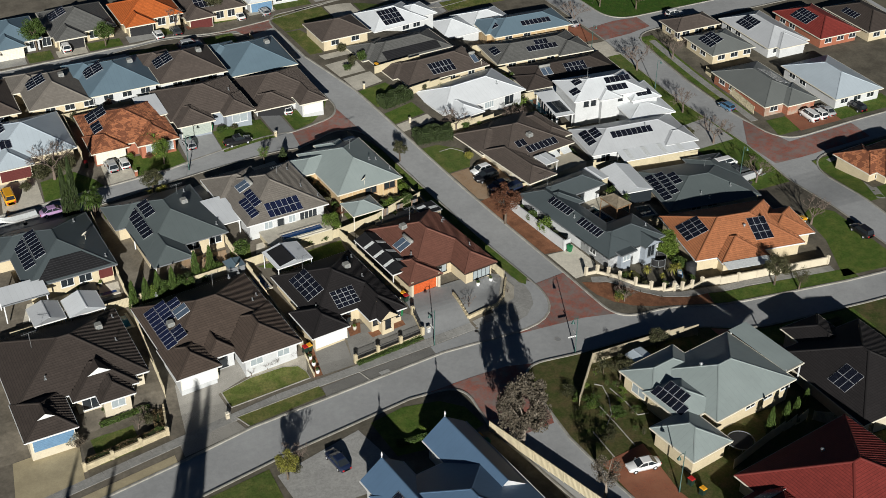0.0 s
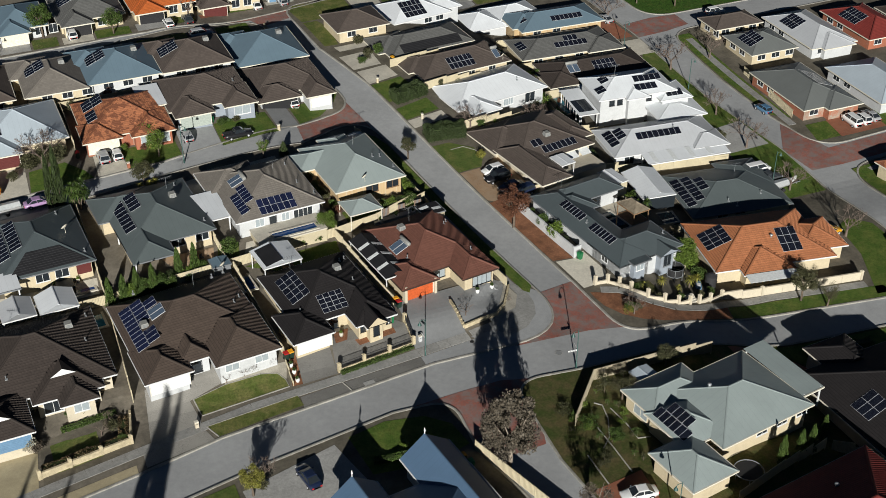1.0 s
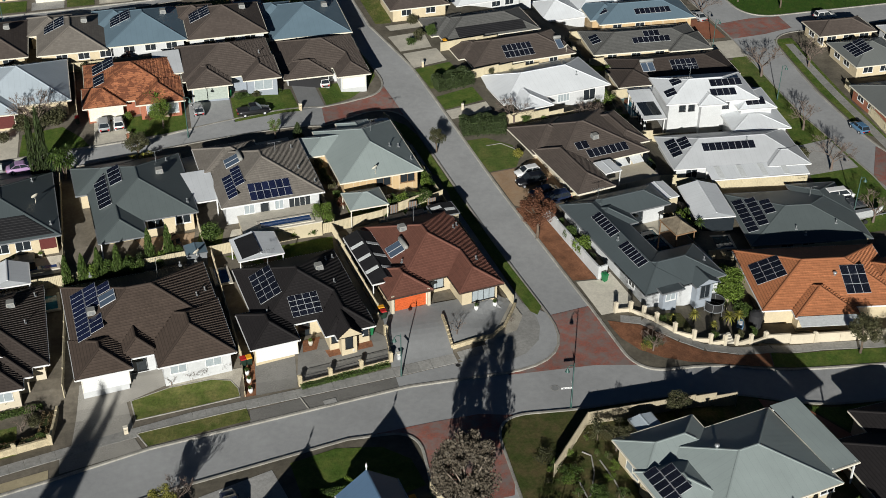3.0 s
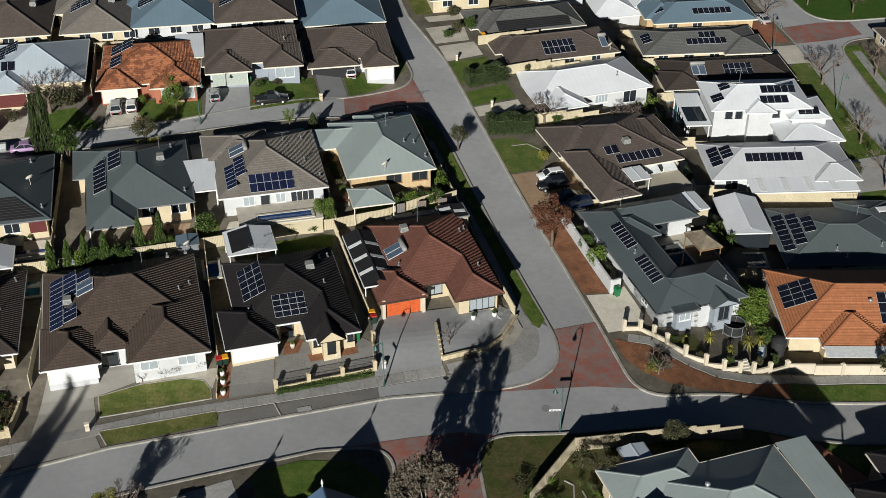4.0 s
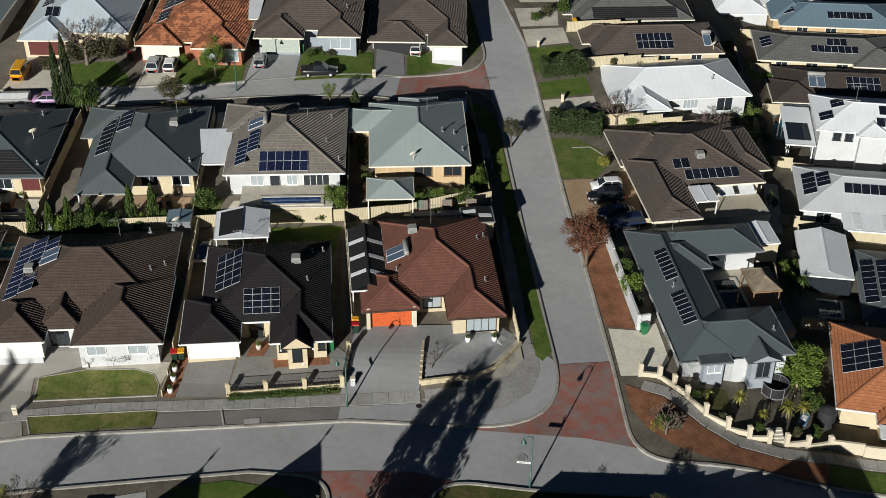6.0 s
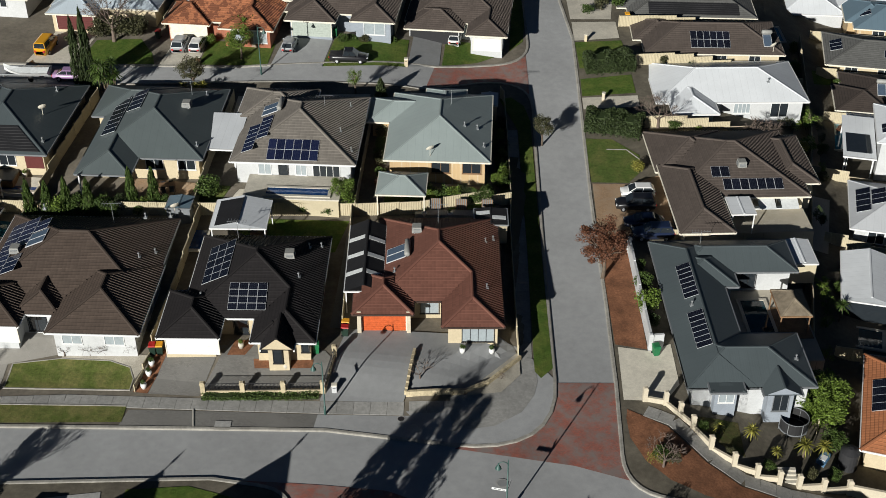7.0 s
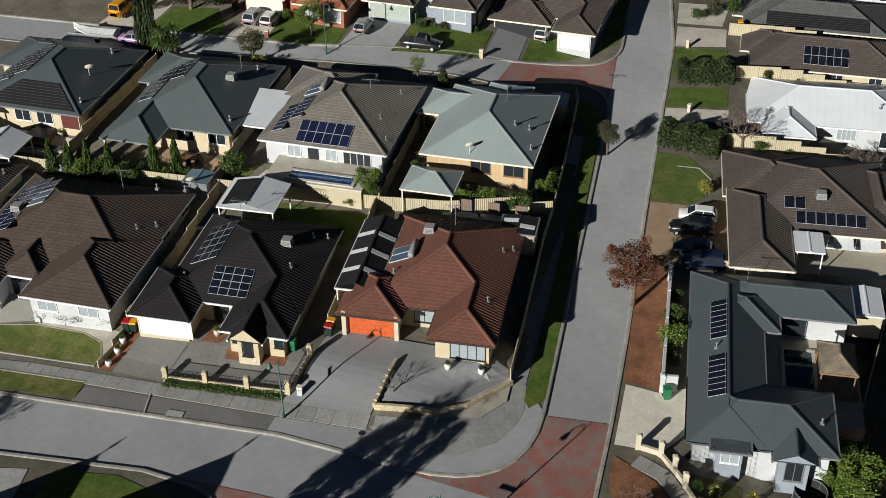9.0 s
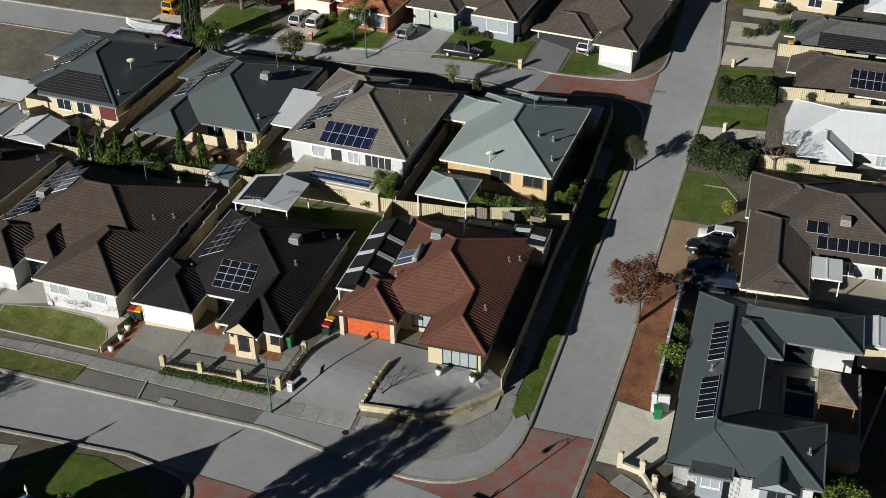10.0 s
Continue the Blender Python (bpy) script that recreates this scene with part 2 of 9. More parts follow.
M = {
    "asphalt": rough_mat("asphalt", (0.34, 0.345, 0.348), 0.86, 1.1, 0.09, 1.2, 0.9, 0.2, fine=30, mott=0.22),
    "asphalt_dark": rough_mat("asphalt_dark", (0.235, 0.24, 0.243), 0.88, 1.1, 0.12, 1.5, 0.9, 0.2, fine=30, mott=0.18),
    "concrete": rough_mat("concrete", (0.36, 0.355, 0.34), 0.88, 1.08, 0.4, 3.0, 0.85, 0.15),
    "kerb": rough_mat("kerb_concrete", (0.33, 0.315, 0.28), 0.75, 1.15, 0.6, 4.0, 0.85, 0.15),
    "footpath": rough_mat("footpath_concrete", (0.30, 0.295, 0.28), 0.86, 1.1, 0.5, 3.0, 0.88, 0.2, spread=0.25),
    "cream_concrete": rough_mat("cream_concrete", (0.52, 0.485, 0.41), 0.85, 1.1, 0.5, 3.0, 0.85, 0.2, mott=0.3),
    "bright_concrete": rough_mat("bright_concrete", (0.70, 0.655, 0.55), 0.88, 1.06, 0.5, 3.0, 0.85, 0.2, mott=0.3),
    "yellow_concrete": rough_mat("yellowish_concrete", (0.40, 0.34, 0.22), 0.88, 1.08, 0.4, 3.0, 0.85, 0.2, mott=0.25),
    "grey_paver": paver_mat("grey_paver", [(0.15, 0.143, 0.133), (0.20, 0.193, 0.178), (0.175, 0.17, 0.158)], (0.09, 0.09, 0.083)),
    "pale_paver": paver_mat("pale_paver", [(0.29, 0.275, 0.245), (0.34, 0.325, 0.295), (0.305, 0.29, 0.26)], (0.14, 0.13, 0.12)),
    "court_paver": paver_mat("court_paver", [(0.42, 0.38, 0.30), (0.48, 0.44, 0.36), (0.44, 0.40, 0.32)], (0.25, 0.22, 0.18), 0.6, 0.4),
    "tan_paver": paver_mat("tan_paver", [(0.36, 0.24, 0.14), (0.30, 0.19, 0.11), (0.33, 0.24, 0.16)], (0.18, 0.13, 0.09)),
    "red_paver": paver_mat("red_paver", [(0.35, 0.11, 0.078), (0.25, 0.095, 0.072), (0.21, 0.165, 0.15)], (0.12, 0.085, 0.07)),
    "orange_paver": paver_mat("orange_paver", [(0.30, 0.10, 0.05), (0.24, 0.085, 0.045), (0.27, 0.11, 0.06)], (0.12, 0.07, 0.05)),
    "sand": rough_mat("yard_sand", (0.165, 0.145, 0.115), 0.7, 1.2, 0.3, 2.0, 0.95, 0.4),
    # yard ground once more, with shade put into its darker colour
    "shade_yard": rough_mat("shaded_yard_soil", (0.13, 0.115, 0.088), 0.65, 1.25, 0.3, 2.0, 0.95, 0.4),
    "mulch": rough_mat("bark_mulch", (0.225, 0.10, 0.052), 0.68, 1.3, 0.7, 5.0, 0.97, 0.9, fine=22, mott=0.8),
    "gravel": rough_mat("pale_gravel", (0.40, 0.37, 0.31), 0.8, 1.15, 0.5, 9.0, 0.95, 0.9, fine=14),
    "lawn": lawn_mat("lawn", (0.088, 0.128, 0.03), (0.18, 0.178, 0.06), 0.56),
    "lawn_dry": lawn_mat("lawn_dry", (0.10, 0.13, 0.03), (0.22, 0.20, 0.075), 0.52),
    "lawn_deep": lawn_mat("lawn_deep", (0.075, 0.128, 0.022), (0.155, 0.178, 0.044), 0.54),
    "park": lawn_mat("park_grass", (0.045, 0.10, 0.014), (0.085, 0.12, 0.025), 0.6),
    "scrub": lawn_mat("scrub_grass", (0.058, 0.078, 0.02), (0.13, 0.10, 0.048), 0.5),
    "far": rough_mat("far_suburb", (0.13, 0.12, 0.085), 0.6, 1.3, 0.03, 0.3, 0.95, 0.2),
    "cream": rough_mat("cream_render", (0.52, 0.44, 0.30), 0.9, 1.06, 0.5, 4.0, 0.85, 0.15, mott=0.12),
    "cream_pale": rough_mat("pale_cream_render", (0.53, 0.47, 0.36), 0.9, 1.06, 0.5, 4.0, 0.85, 0.15, mott=0.12),
    "white": rough_mat("white_render", (0.50, 0.51, 0.515), 0.92, 1.05, 0.5, 4.0, 0.8, 0.1, mott=0.12),
    "grey_wall": rough_mat("grey_render", (0.26, 0.29, 0.33), 0.9, 1.06, 0.5, 4.0, 0.85, 0.1, mott=0.12),
    "brick_tan": paver_mat("tan_brick", [(0.43, 0.30, 0.16), (0.47, 0.34, 0.19), (0.45, 0.32, 0.17)], (0.5, 0.42, 0.3), 0.24, 0.086),
    "brick_red": paver_mat("red_brick", [(0.33, 0.11, 0.055), (0.28, 0.09, 0.05), (0.31, 0.11, 0.06)], (0.3, 0.25, 0.2), 0.24, 0.086),
    "fence": rough_mat("cream_steel_fence", (0.48, 0.42, 0.29), 0.92, 1.06, 0.4, 3.0, 0.55, 0.05, mott=0.15),
    "fence_dull": rough_mat("stained_steel_fence", (0.34, 0.295, 0.21), 0.85, 1.1, 0.4, 3.0, 0.6, 0.05, mott=0.25),
    "limestone": rough_mat("limestone_block", (0.52, 0.44, 0.29), 0.75, 1.12, 1.2, 8.0, 0.9, 0.5, spread=0.25),
    "white_paint": plain_mat("white_paint", (0.66, 0.665, 0.66), 0.5, grain=0.03),
    "off_white": plain_mat("offwhite_paint", (0.66, 0.62, 0.52), 0.5),
    "grey_paint": plain_mat("grey_paint", (0.16, 0.17, 0.18), 0.5),
    "black_steel": plain_mat("black_steel", (0.02, 0.02, 0.022), 0.45),
    "orange_door": plain_mat("cedar_garage_door", (0.50, 0.095, 0.025), 0.5, grain=0.2),
    "blue_door": plain_mat("blue_garage_door", (0.12, 0.22, 0.34), 0.5),
    "maroon_door": plain_mat("maroon_garage_door", (0.10, 0.022, 0.02), 0.5),
    "sage_door": plain_mat("sage_garage_door", (0.34, 0.38, 0.34), 0.5),
    "galv": plain_mat("galvanised_steel", (0.42, 0.44, 0.45), 0.42, 0.6),
    "alu": plain_mat("aluminium", (0.56, 0.57, 0.59), 0.4, 0.15),
    "green_pole": plain_mat("green_lamp_paint", (0.035, 0.085, 0.075), 0.5),
    "timber": rough_mat("weathered_timber", (0.22, 0.13, 0.07), 0.75, 1.2, 1.5, 12.0, 0.8, 0.3),
    "thatch": rough_mat("grey_thatch", (0.20, 0.165, 0.12), 0.7, 1.2, 1.5, 14.0, 0.95, 0.8),
    "glass": plain_mat("window_glass", (0.02, 0.025, 0.03), 0.05, 0.0, 0.3, 0.1),
    "pale_glass": plain_mat("curtained_glass", (0.30, 0.34, 0.36), 0.08, 0.0, 0.3, 0.1),
    "opal": plain_mat("opal_sheet", (0.62, 0.64, 0.64), 0.35),
    "bark": rough_mat("bark", (0.13, 0.10, 0.075), 0.7, 1.25, 2.0, 12.0, 0.95, 0.8),
    "pale_bark": rough_mat("pale_bark", (0.25, 0.21, 0.17), 0.7, 1.25, 2.0, 12.0, 0.95, 0.6),
    "terracotta_pot": plain_mat("white_glazed_pot", (0.75, 0.75, 0.73), 0.4),
    "bin_green": plain_mat("bin_green", (0.012, 0.14, 0.05), 0.5),
    "bin_dark": plain_mat("bin_dark_green", (0.012, 0.03, 0.02), 0.5),
    "bin_red": plain_mat("bin_red_lid", (0.40, 0.015, 0.015), 0.5),
    "bin_yellow": plain_mat("bin_yellow_lid", (0.72, 0.33, 0.02), 0.5),
    "rubber": plain_mat("rubber", (0.015, 0.015, 0.016), 0.8),
    "cells": cells_mat("solar_cells", (0.0045, 0.0055, 0.010), (0.008, 0.010, 0.018)),
    "cells_blue": cells_mat("blue_solar_cells", (0.006, 0.009, 0.028), (0.011, 0.016, 0.048)),
    # base colour lightened to blue-grey for the sky reflected in the glazing
    "sky_tinted_collector": plain_mat("sky_tinted_collector", (0.075, 0.105, 0.15), 0.1, 0.0, 0.3),
    "brown_trim": plain_mat("brown_gutter_paint", (0.05, 0.032, 0.025), 0.5),
    "cooler_grey": plain_mat("weathered_cooler_plastic", (0.25, 0.25, 0.235), 0.6),
    "pool_blue": water_mat("pool_water_blue", (0.012, 0.05, 0.16)),
    "pool_deep": water_mat("pool_water_deep_teal", (0.008, 0.032, 0.042)),
    "pool_teal": water_mat("pool_water_teal", (0.03, 0.16, 0.22)),
    "spa_cover": plain_mat("dark_vinyl_cover", (0.03, 0.03, 0.032), 0.5),
    "black_heat": rough_mat("solar_pool_matting", (0.016, 0.016, 0.018), 0.8, 1.2, 0.8, 9.0, 0.7, 0.3),
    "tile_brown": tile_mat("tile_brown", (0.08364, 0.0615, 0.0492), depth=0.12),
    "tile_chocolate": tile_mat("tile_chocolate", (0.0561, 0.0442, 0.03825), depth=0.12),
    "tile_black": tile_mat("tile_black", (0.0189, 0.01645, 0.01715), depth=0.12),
    "tile_redbrown": tile_mat("tile_redbrown", (0.15, 0.064, 0.046), depth=0.12, lap_shade=0.12),
    "tile_taupe": tile_mat("tile_taupe", (0.18, 0.162, 0.142), depth=0.12, lap_shade=0.15),
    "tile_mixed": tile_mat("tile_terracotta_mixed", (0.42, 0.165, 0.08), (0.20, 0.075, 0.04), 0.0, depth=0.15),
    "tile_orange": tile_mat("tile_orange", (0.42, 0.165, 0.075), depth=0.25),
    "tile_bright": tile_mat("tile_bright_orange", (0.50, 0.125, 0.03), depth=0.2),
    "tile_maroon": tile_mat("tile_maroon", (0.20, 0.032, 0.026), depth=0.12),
    "tile_greybrown": tile_mat("tile_greybrown", (0.092, 0.074, 0.064), depth=0.1, lap_shade=0.2),
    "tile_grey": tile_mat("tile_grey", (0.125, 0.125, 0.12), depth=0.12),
    "sheet_pale": sheet_mat("roof_sheet_pale_grey_green", (0.275, 0.32, 0.315)),
    "sheet_grey": sheet_mat("roof_sheet_grey", (0.145, 0.155, 0.15)),
    "sheet_dark": sheet_mat("roof_sheet_dark_grey", (0.076, 0.093, 0.099)),
    "sheet_mid": sheet_mat("roof_sheet_slate", (0.10, 0.12, 0.122)),
    "sheet_white": sheet_mat("roof_sheet_white", (0.68, 0.705, 0.73)),
    "sheet_offwhite": sheet_mat("roof_sheet_offwhite", (0.46, 0.475, 0.495)),
    "sheet_blue": sheet_mat("roof_sheet_blue", (0.085, 0.145, 0.23)),
    "sheet_bluegrey": sheet_mat("roof_sheet_bluegrey", (0.13, 0.19, 0.235)),
    "sheet_paleblue": sheet_mat("roof_sheet_pale_blue", (0.42, 0.48, 0.53)),
    "leaf_green": leaf_mat("leaf_green", (0.05, 0.082, 0.018)),
    "leaf_bright": leaf_mat("leaf_bright", (0.10, 0.15, 0.025)),
    "leaf_dark": leaf_mat("leaf_dark", (0.036, 0.052, 0.018)),
    "leaf_olive": leaf_mat("leaf_olive", (0.062, 0.062, 0.03)),
    "leaf_bronze": leaf_mat("leaf_bronze", (0.12, 0.052, 0.03)),
    "leaf_grey": leaf_mat("leaf_grey", (0.105, 0.086, 0.066)),
    "leaf_brown": leaf_mat("leaf_brown", (0.085, 0.06, 0.03)),
    "leaf_silver": leaf_mat("leaf_silver", (0.24, 0.23, 0.18)),
    "leaf_yellow": leaf_mat("leaf_yellow", (0.20, 0.19, 0.04)),
    "twig": rough_mat("bare_twigs", (0.15, 0.115, 0.095), 0.8, 1.2, 2.0, 10.0, 0.95, 0.3),
}
CAR_PAINT = {k: plain_mat("car_paint_" + k, c, 0.32, 0.1 if k in ("silver", "grey") else 0.0, 0.6, 0.03) for k, c in {
    "white": (0.75, 0.75, 0.74), "silver": (0.42, 0.43, 0.44), "black": (0.012, 0.012, 0.014), "navy": (0.012, 0.02, 0.05),
    "grey": (0.06, 0.065, 0.07), "yellow": (0.75, 0.36, 0.015), "pink": (0.34, 0.22, 0.38), "blue": (0.08, 0.17, 0.28)}.items()}


# ------------------------------------------------------------------ building helpers
def link_mesh(name, me, parent=None, matrix=None, label=""):
    ob = new(name, me)
    if parent is not None:
        ob.parent = parent
    if matrix is not None:
        ob.matrix_basis = matrix
    if label:
        ob["label"] = label
    return ob


def mesh_of(name, verts, faces, mats, uvs=None, slots=None, smooth=False):
    me = bpy.data.meshes.new(name)
    me.from_pydata([tuple(v) for v in verts], [], faces)
    for m in (mats if isinstance(mats, (list, tuple)) else [mats]):
        me.materials.append(m)
    if uvs is not None:
        lay = me.uv_layers.new(name="UVMap")
        for p, fu in zip(me.polygons, uvs):
            for li, c in zip(p.loop_indices, fu):
                lay.data[li].uv = c
    if slots is not None:
        me.polygons.foreach_set("material_index", slots)
    if smooth:
        me.polygons.foreach_set("use_smooth", [True] * len(me.polygons))
    me.update()
    return me


def part(name, bm, material, parent, label="", matrix=None):
    me = bpy.data.meshes.new(name)
    bm.to_mesh(me)
    bm.free()
    me.materials.append(material)
    return link_mesh(name, me, parent, matrix, label)


BOX_F = [(0, 3, 2, 1), (4, 5, 6, 7), (0, 1, 5, 4), (1, 2, 6, 5), (2, 3, 7, 6), (3, 0, 4, 7)]


def box_v(x0, y0, z0, x1, y1, z1):
    return [(x0, y0, z0), (x1, y0, z0), (x1, y1, z0), (x0, y1, z0), (x0, y0, z1), (x1, y0, z1), (x1, y1, z1), (x0, y1, z1)]


class Pile:
    """Verts and faces of one mesh, gathered piece by piece."""

    def __init__(self):
        self.v, self.f = [], []

    def add(self, verts, faces):
        n = len(self.v)
        self.v += [tuple(p) for p in verts]
        self.f += [tuple(i + n for i in f) for f in faces]
        return self

    def box(self, *c):
        return self.add(box_v(*c), BOX_F)

    def bar(self, p, q, w, h, lift=0.0, up=(0, 0, 1)):
        """A square bar from p to q, w wide and h high."""
        p, q = Vector(p), Vector(q)
        d = (q - p).normalized()
        s = d.cross(Vector(up))
        s = s.normalized() if s.length > 1e-4 else Vector((1, 0, 0))
        n = s.cross(d)
        vs = [e + s * a * w / 2 + n * (lift + b * h) for e in (p, q) for a, b in ((-1, 0), (1, 0), (1, 1), (-1, 1))]
        return self.add(vs, [(0, 1, 2, 3), (7, 6, 5, 4), (0, 4, 5, 1), (1, 5, 6, 2), (2, 6, 7, 3), (3, 7, 4, 0)])

    def tube(self, pts, radii, n=6, cap=True):
        pts = [Vector(p) for p in pts]
        rings = []
        for i, p in enumerate(pts):
            d = (pts[min(i + 1, len(pts) - 1)] - pts[max(i - 1, 0)]).normalized()
            s = d.cross(Vector((0.13, 0.31, 1)))
            s = s.normalized() if s.length > 1e-3 else Vector((1, 0, 0))
            t = d.cross(s)
            rings.append([p + (s * math.cos(a) + t * math.sin(a)) * radii[i] for a in (2 * math.pi * k / n for k in range(n))])
        fs = [(i * n + k, i * n + (k + 1) % n, (i + 1) * n + (k + 1) % n, (i + 1) * n + k) for i in range(len(pts) - 1) for k in range(n)]
        if cap:
            fs += [tuple(range(n))[::-1], tuple((len(pts) - 1) * n + k for k in range(n))]
        return self.add([v for r in rings for v in r], fs)

    def make(self, name, mat, parent=None, matrix=None, label="", smooth=False):
        return link_mesh(name, mesh_of(name, self.v, self.f, mat, smooth=smooth), parent, matrix, label)


def thing(name, label, category, matrix=None, group="", kind=""):
    ob = new(name)
    ob.empty_display_size = 0.2
    if matrix is not None:
        ob.matrix_basis = matrix
    return tagged(ob, label, category, group, kind)


def on_land(x, y, rz=0.0, lift=0.1):
    x, y = site(x, y)
    return pose(x, y, land(x, y) + lift, 0, 0, rz)


def fillet(poly, radii):
    """A plan outline with its corners rounded by the given radii."""
    out = []
    for i, (p, r) in enumerate(zip(poly, radii)):
        a, b, c = Vector(poly[i - 1]), Vector(p), Vector(poly[(i + 1) % len(poly)])
        if r <= 0:
            out.append(tuple(b))
            continue
        u, w = (a - b).normalized(), (c - b).normalized()
        half = u.angle(w) / 2
        cut = min(r / math.tan(half), 0.48 * (a - b).length, 0.48 * (c - b).length)
        s, e = b + u * cut, b + w * cut
        for k in range(9):
            t = k / 8
            out.append(tuple((1 - t) ** 2 * s + 2 * t * (1 - t) * b + t * t * e))
    return out


def sheet(name, poly, lift, mat, label="", kind="structure", category="", cell=1.5, parent=None):
    """A flat piece of ground laid over the land."""
    poly = [site(*p) for p in poly]
    bm = bmesh.new()
    bm.faces.new([bm.verts.new((x, y, 0)) for x, y in poly])
    xs, ys = [p[0] for p in poly], [p[1] for p in poly]
    for axis, lo, hi in ((0, min(xs), max(xs)), (1, min(ys), max(ys))):
        k = math.floor(lo / cell) + 1
        while k * cell < hi:
            co, no = [0, 0, 0], [0, 0, 0]
            co[axis], no[axis] = k * cell, 1
            bmesh.ops.bisect_plane(bm, geom=bm.verts[:] + bm.edges[:] + bm.faces[:], plane_co=co, plane_no=no)
            k += 1
    bmesh.ops.triangulate(bm, faces=bm.faces[:])
    for v in bm.verts:
        v.co.z = land(v.co.x, v.co.y) + lift
    bmesh.ops.recalc_face_normals(bm, faces=bm.faces[:])
    if sum(f.normal.z for f in bm.faces) < 0:
        bmesh.ops.reverse_faces(bm, faces=bm.faces[:])
    ob = part(name, bm, mat, parent)
    return tagged(ob, label, category, "", kind)


def along(pts, step):
    out = [Vector(pts[0])]
    for a, b in zip(pts, pts[1:]):
        a, b = Vector(a), Vector(b)
        n = max(1, math.ceil((b - a).length / step))
        out += [a.lerp(b, k / n) for k in range(1, n + 1)]
    return out


def kerb(pts, lift=0.03, w=0.32, h=0.12, mat=None, name="kerb", label="pale concrete kerb along the road"):
    """A raised kerb that follows a line over the land."""
    p = along([site(*q) for q in pts], 2.0)
    vs, fs = [], []
    for i, q in enumerate(p):
        d = (p[min(i + 1, len(p) - 1)] - p[max(i - 1, 0)]).normalized()
        s = Vector((-d.y, d.x)) * w / 2
        z = land(q.x, q.y)
        vs += [(q.x - s.x, q.y - s.y, z - 0.15), (q.x - s.x * 0.8, q.y - s.y * 0.8, z + lift + h * 0.75), (q.x - s.x * 0.3, q.y - s.y * 0.3, z + lift + h),
               (q.x + s.x, q.y + s.y, z + lift + h), (q.x + s.x, q.y + s.y, z - 0.15)]
    for i in range(len(p) - 1):
        fs += [(i * 5 + k, i * 5 + k + 1, i * 5 + k + 6, i * 5 + k + 5) for k in range(4)]
    ob = link_mesh(name, mesh_of(name, vs, fs, mat or M["kerb"]))
    return tagged(ob, label, "", "", "structure")


# ------------------------------------------------------------------ ground, roads, verges
def ground_sheet():
    xs = sorted({*range(-120, 136, 4), -2200, -1200, -700, -400, -260, -180, -150, 160, 200, 280, 420, 700, 1200, 2200})
    ys = sorted({*range(-80, 132, 4), -900, -400, -200, -120, 150, 190, 260, 400, 700, 1200, 2400})
    vs = [(x, y, land(x, y) - 0.16) for y in ys for x in xs]
    n = len(xs)
    fs = [(j * n + i, j * n + i + 1, (j + 1) * n + i + 1, (j + 1) * n + i) for j in range(len(ys) - 1) for i in range(n - 1)]
    return tagged(link_mesh("ground", mesh_of("ground", vs, fs, M["far"])), "bare earth under and beyond the suburb", "", "", "structure")


ground_sheet()

# kerb lines of the five streets, as plan outlines of the blocks between them
BLOCK_W = fillet([(-120, -27.5), (-54, -13.9), (-44.5, -11.6), (-18, -8.4), (1.0, -8.9), (-2.3, 17.2), (-6.3, 50.0), (-19, 46.6), (-72, 40.6), (-120, 36.5)],
                 [0, 0, 0, 0, 12.0, 0, 7.5, 0, 0, 0])
BLOCK_F = fillet([(-120, 42.0), (-75, 45.8), (-42, 49.0), (-18, 51.6), (-6.6, 53.0), (-9.3, 72.0), (-12.6, 91.0), (-21.4, 92.2), (-42.4, 91.7), (-55.4, 89.3), (-120, 86)],
                 [0, 0, 0, 0, 8, 0, 6, 0, 0, 0, 0])
BLOCK_C = fillet([(4.9, 0.5), (6.0, -12.6), (15.7, -11.4), (26.3, -11.2), (44, -13.6), (55.6, -14.5), (55.5, 3.6), (54.6, 24.4), (52.2, 40.7), (52.4, 67.5), (51.6, 96),
                  (-6.6, 95.6), (-5.4, 75.3), (-2.0, 60.0), (1.6, 28), (3.7, 11.5)], [0, 8.5, 0, 0, 0, 9, 0, 0, 0, 0, 5, 5, 0, 0, 0, 0])
BLOCK_SW = fillet([(-120, -35), (-52, -19.9), (-41.7, -17.6), (-31.0, -15.8), (-25.6, -14.9), (-18.6, -15.2), (-19.2, -24), (-16.2, -38), (-10, -70), (-120, -75)],
                  [0, 0, 0, 0, 0, 7, 0, 0, 0, 0])
BLOCK_SE = fillet([(-10.9, -15.0), (-2.8, -15.9), (17.7, -16.5), (42.3, -18.9), (60, -20), (60, -75), (-4, -75), (-10.6, -38), (-11.5, -29)],
                  [8.5, 0, 0, 0, 0, 0, 0, 0, 0])
BLOCK_N = fillet([(-120, 90), (-54, 93.4), (-35, 94.4), (10, 97.2), (40, 99), (40, 140), (-120, 140)], [0] * 7)
BLOCK_E = fillet([(61.0, 22.6), (58.6, 33.8), (57.6, 46.5), (58.6, 66.0), (112, 67.5), (112, 24.5), (76, 23.5)], [6, 0, 0, 6, 0, 0, 0])
BLOCK_E2 = fillet([(61.5, -14.0), (60.6, 16.5), (76, 17.2), (112, 18.5), (112, -14)], [6, 6, 0, 0, 0])

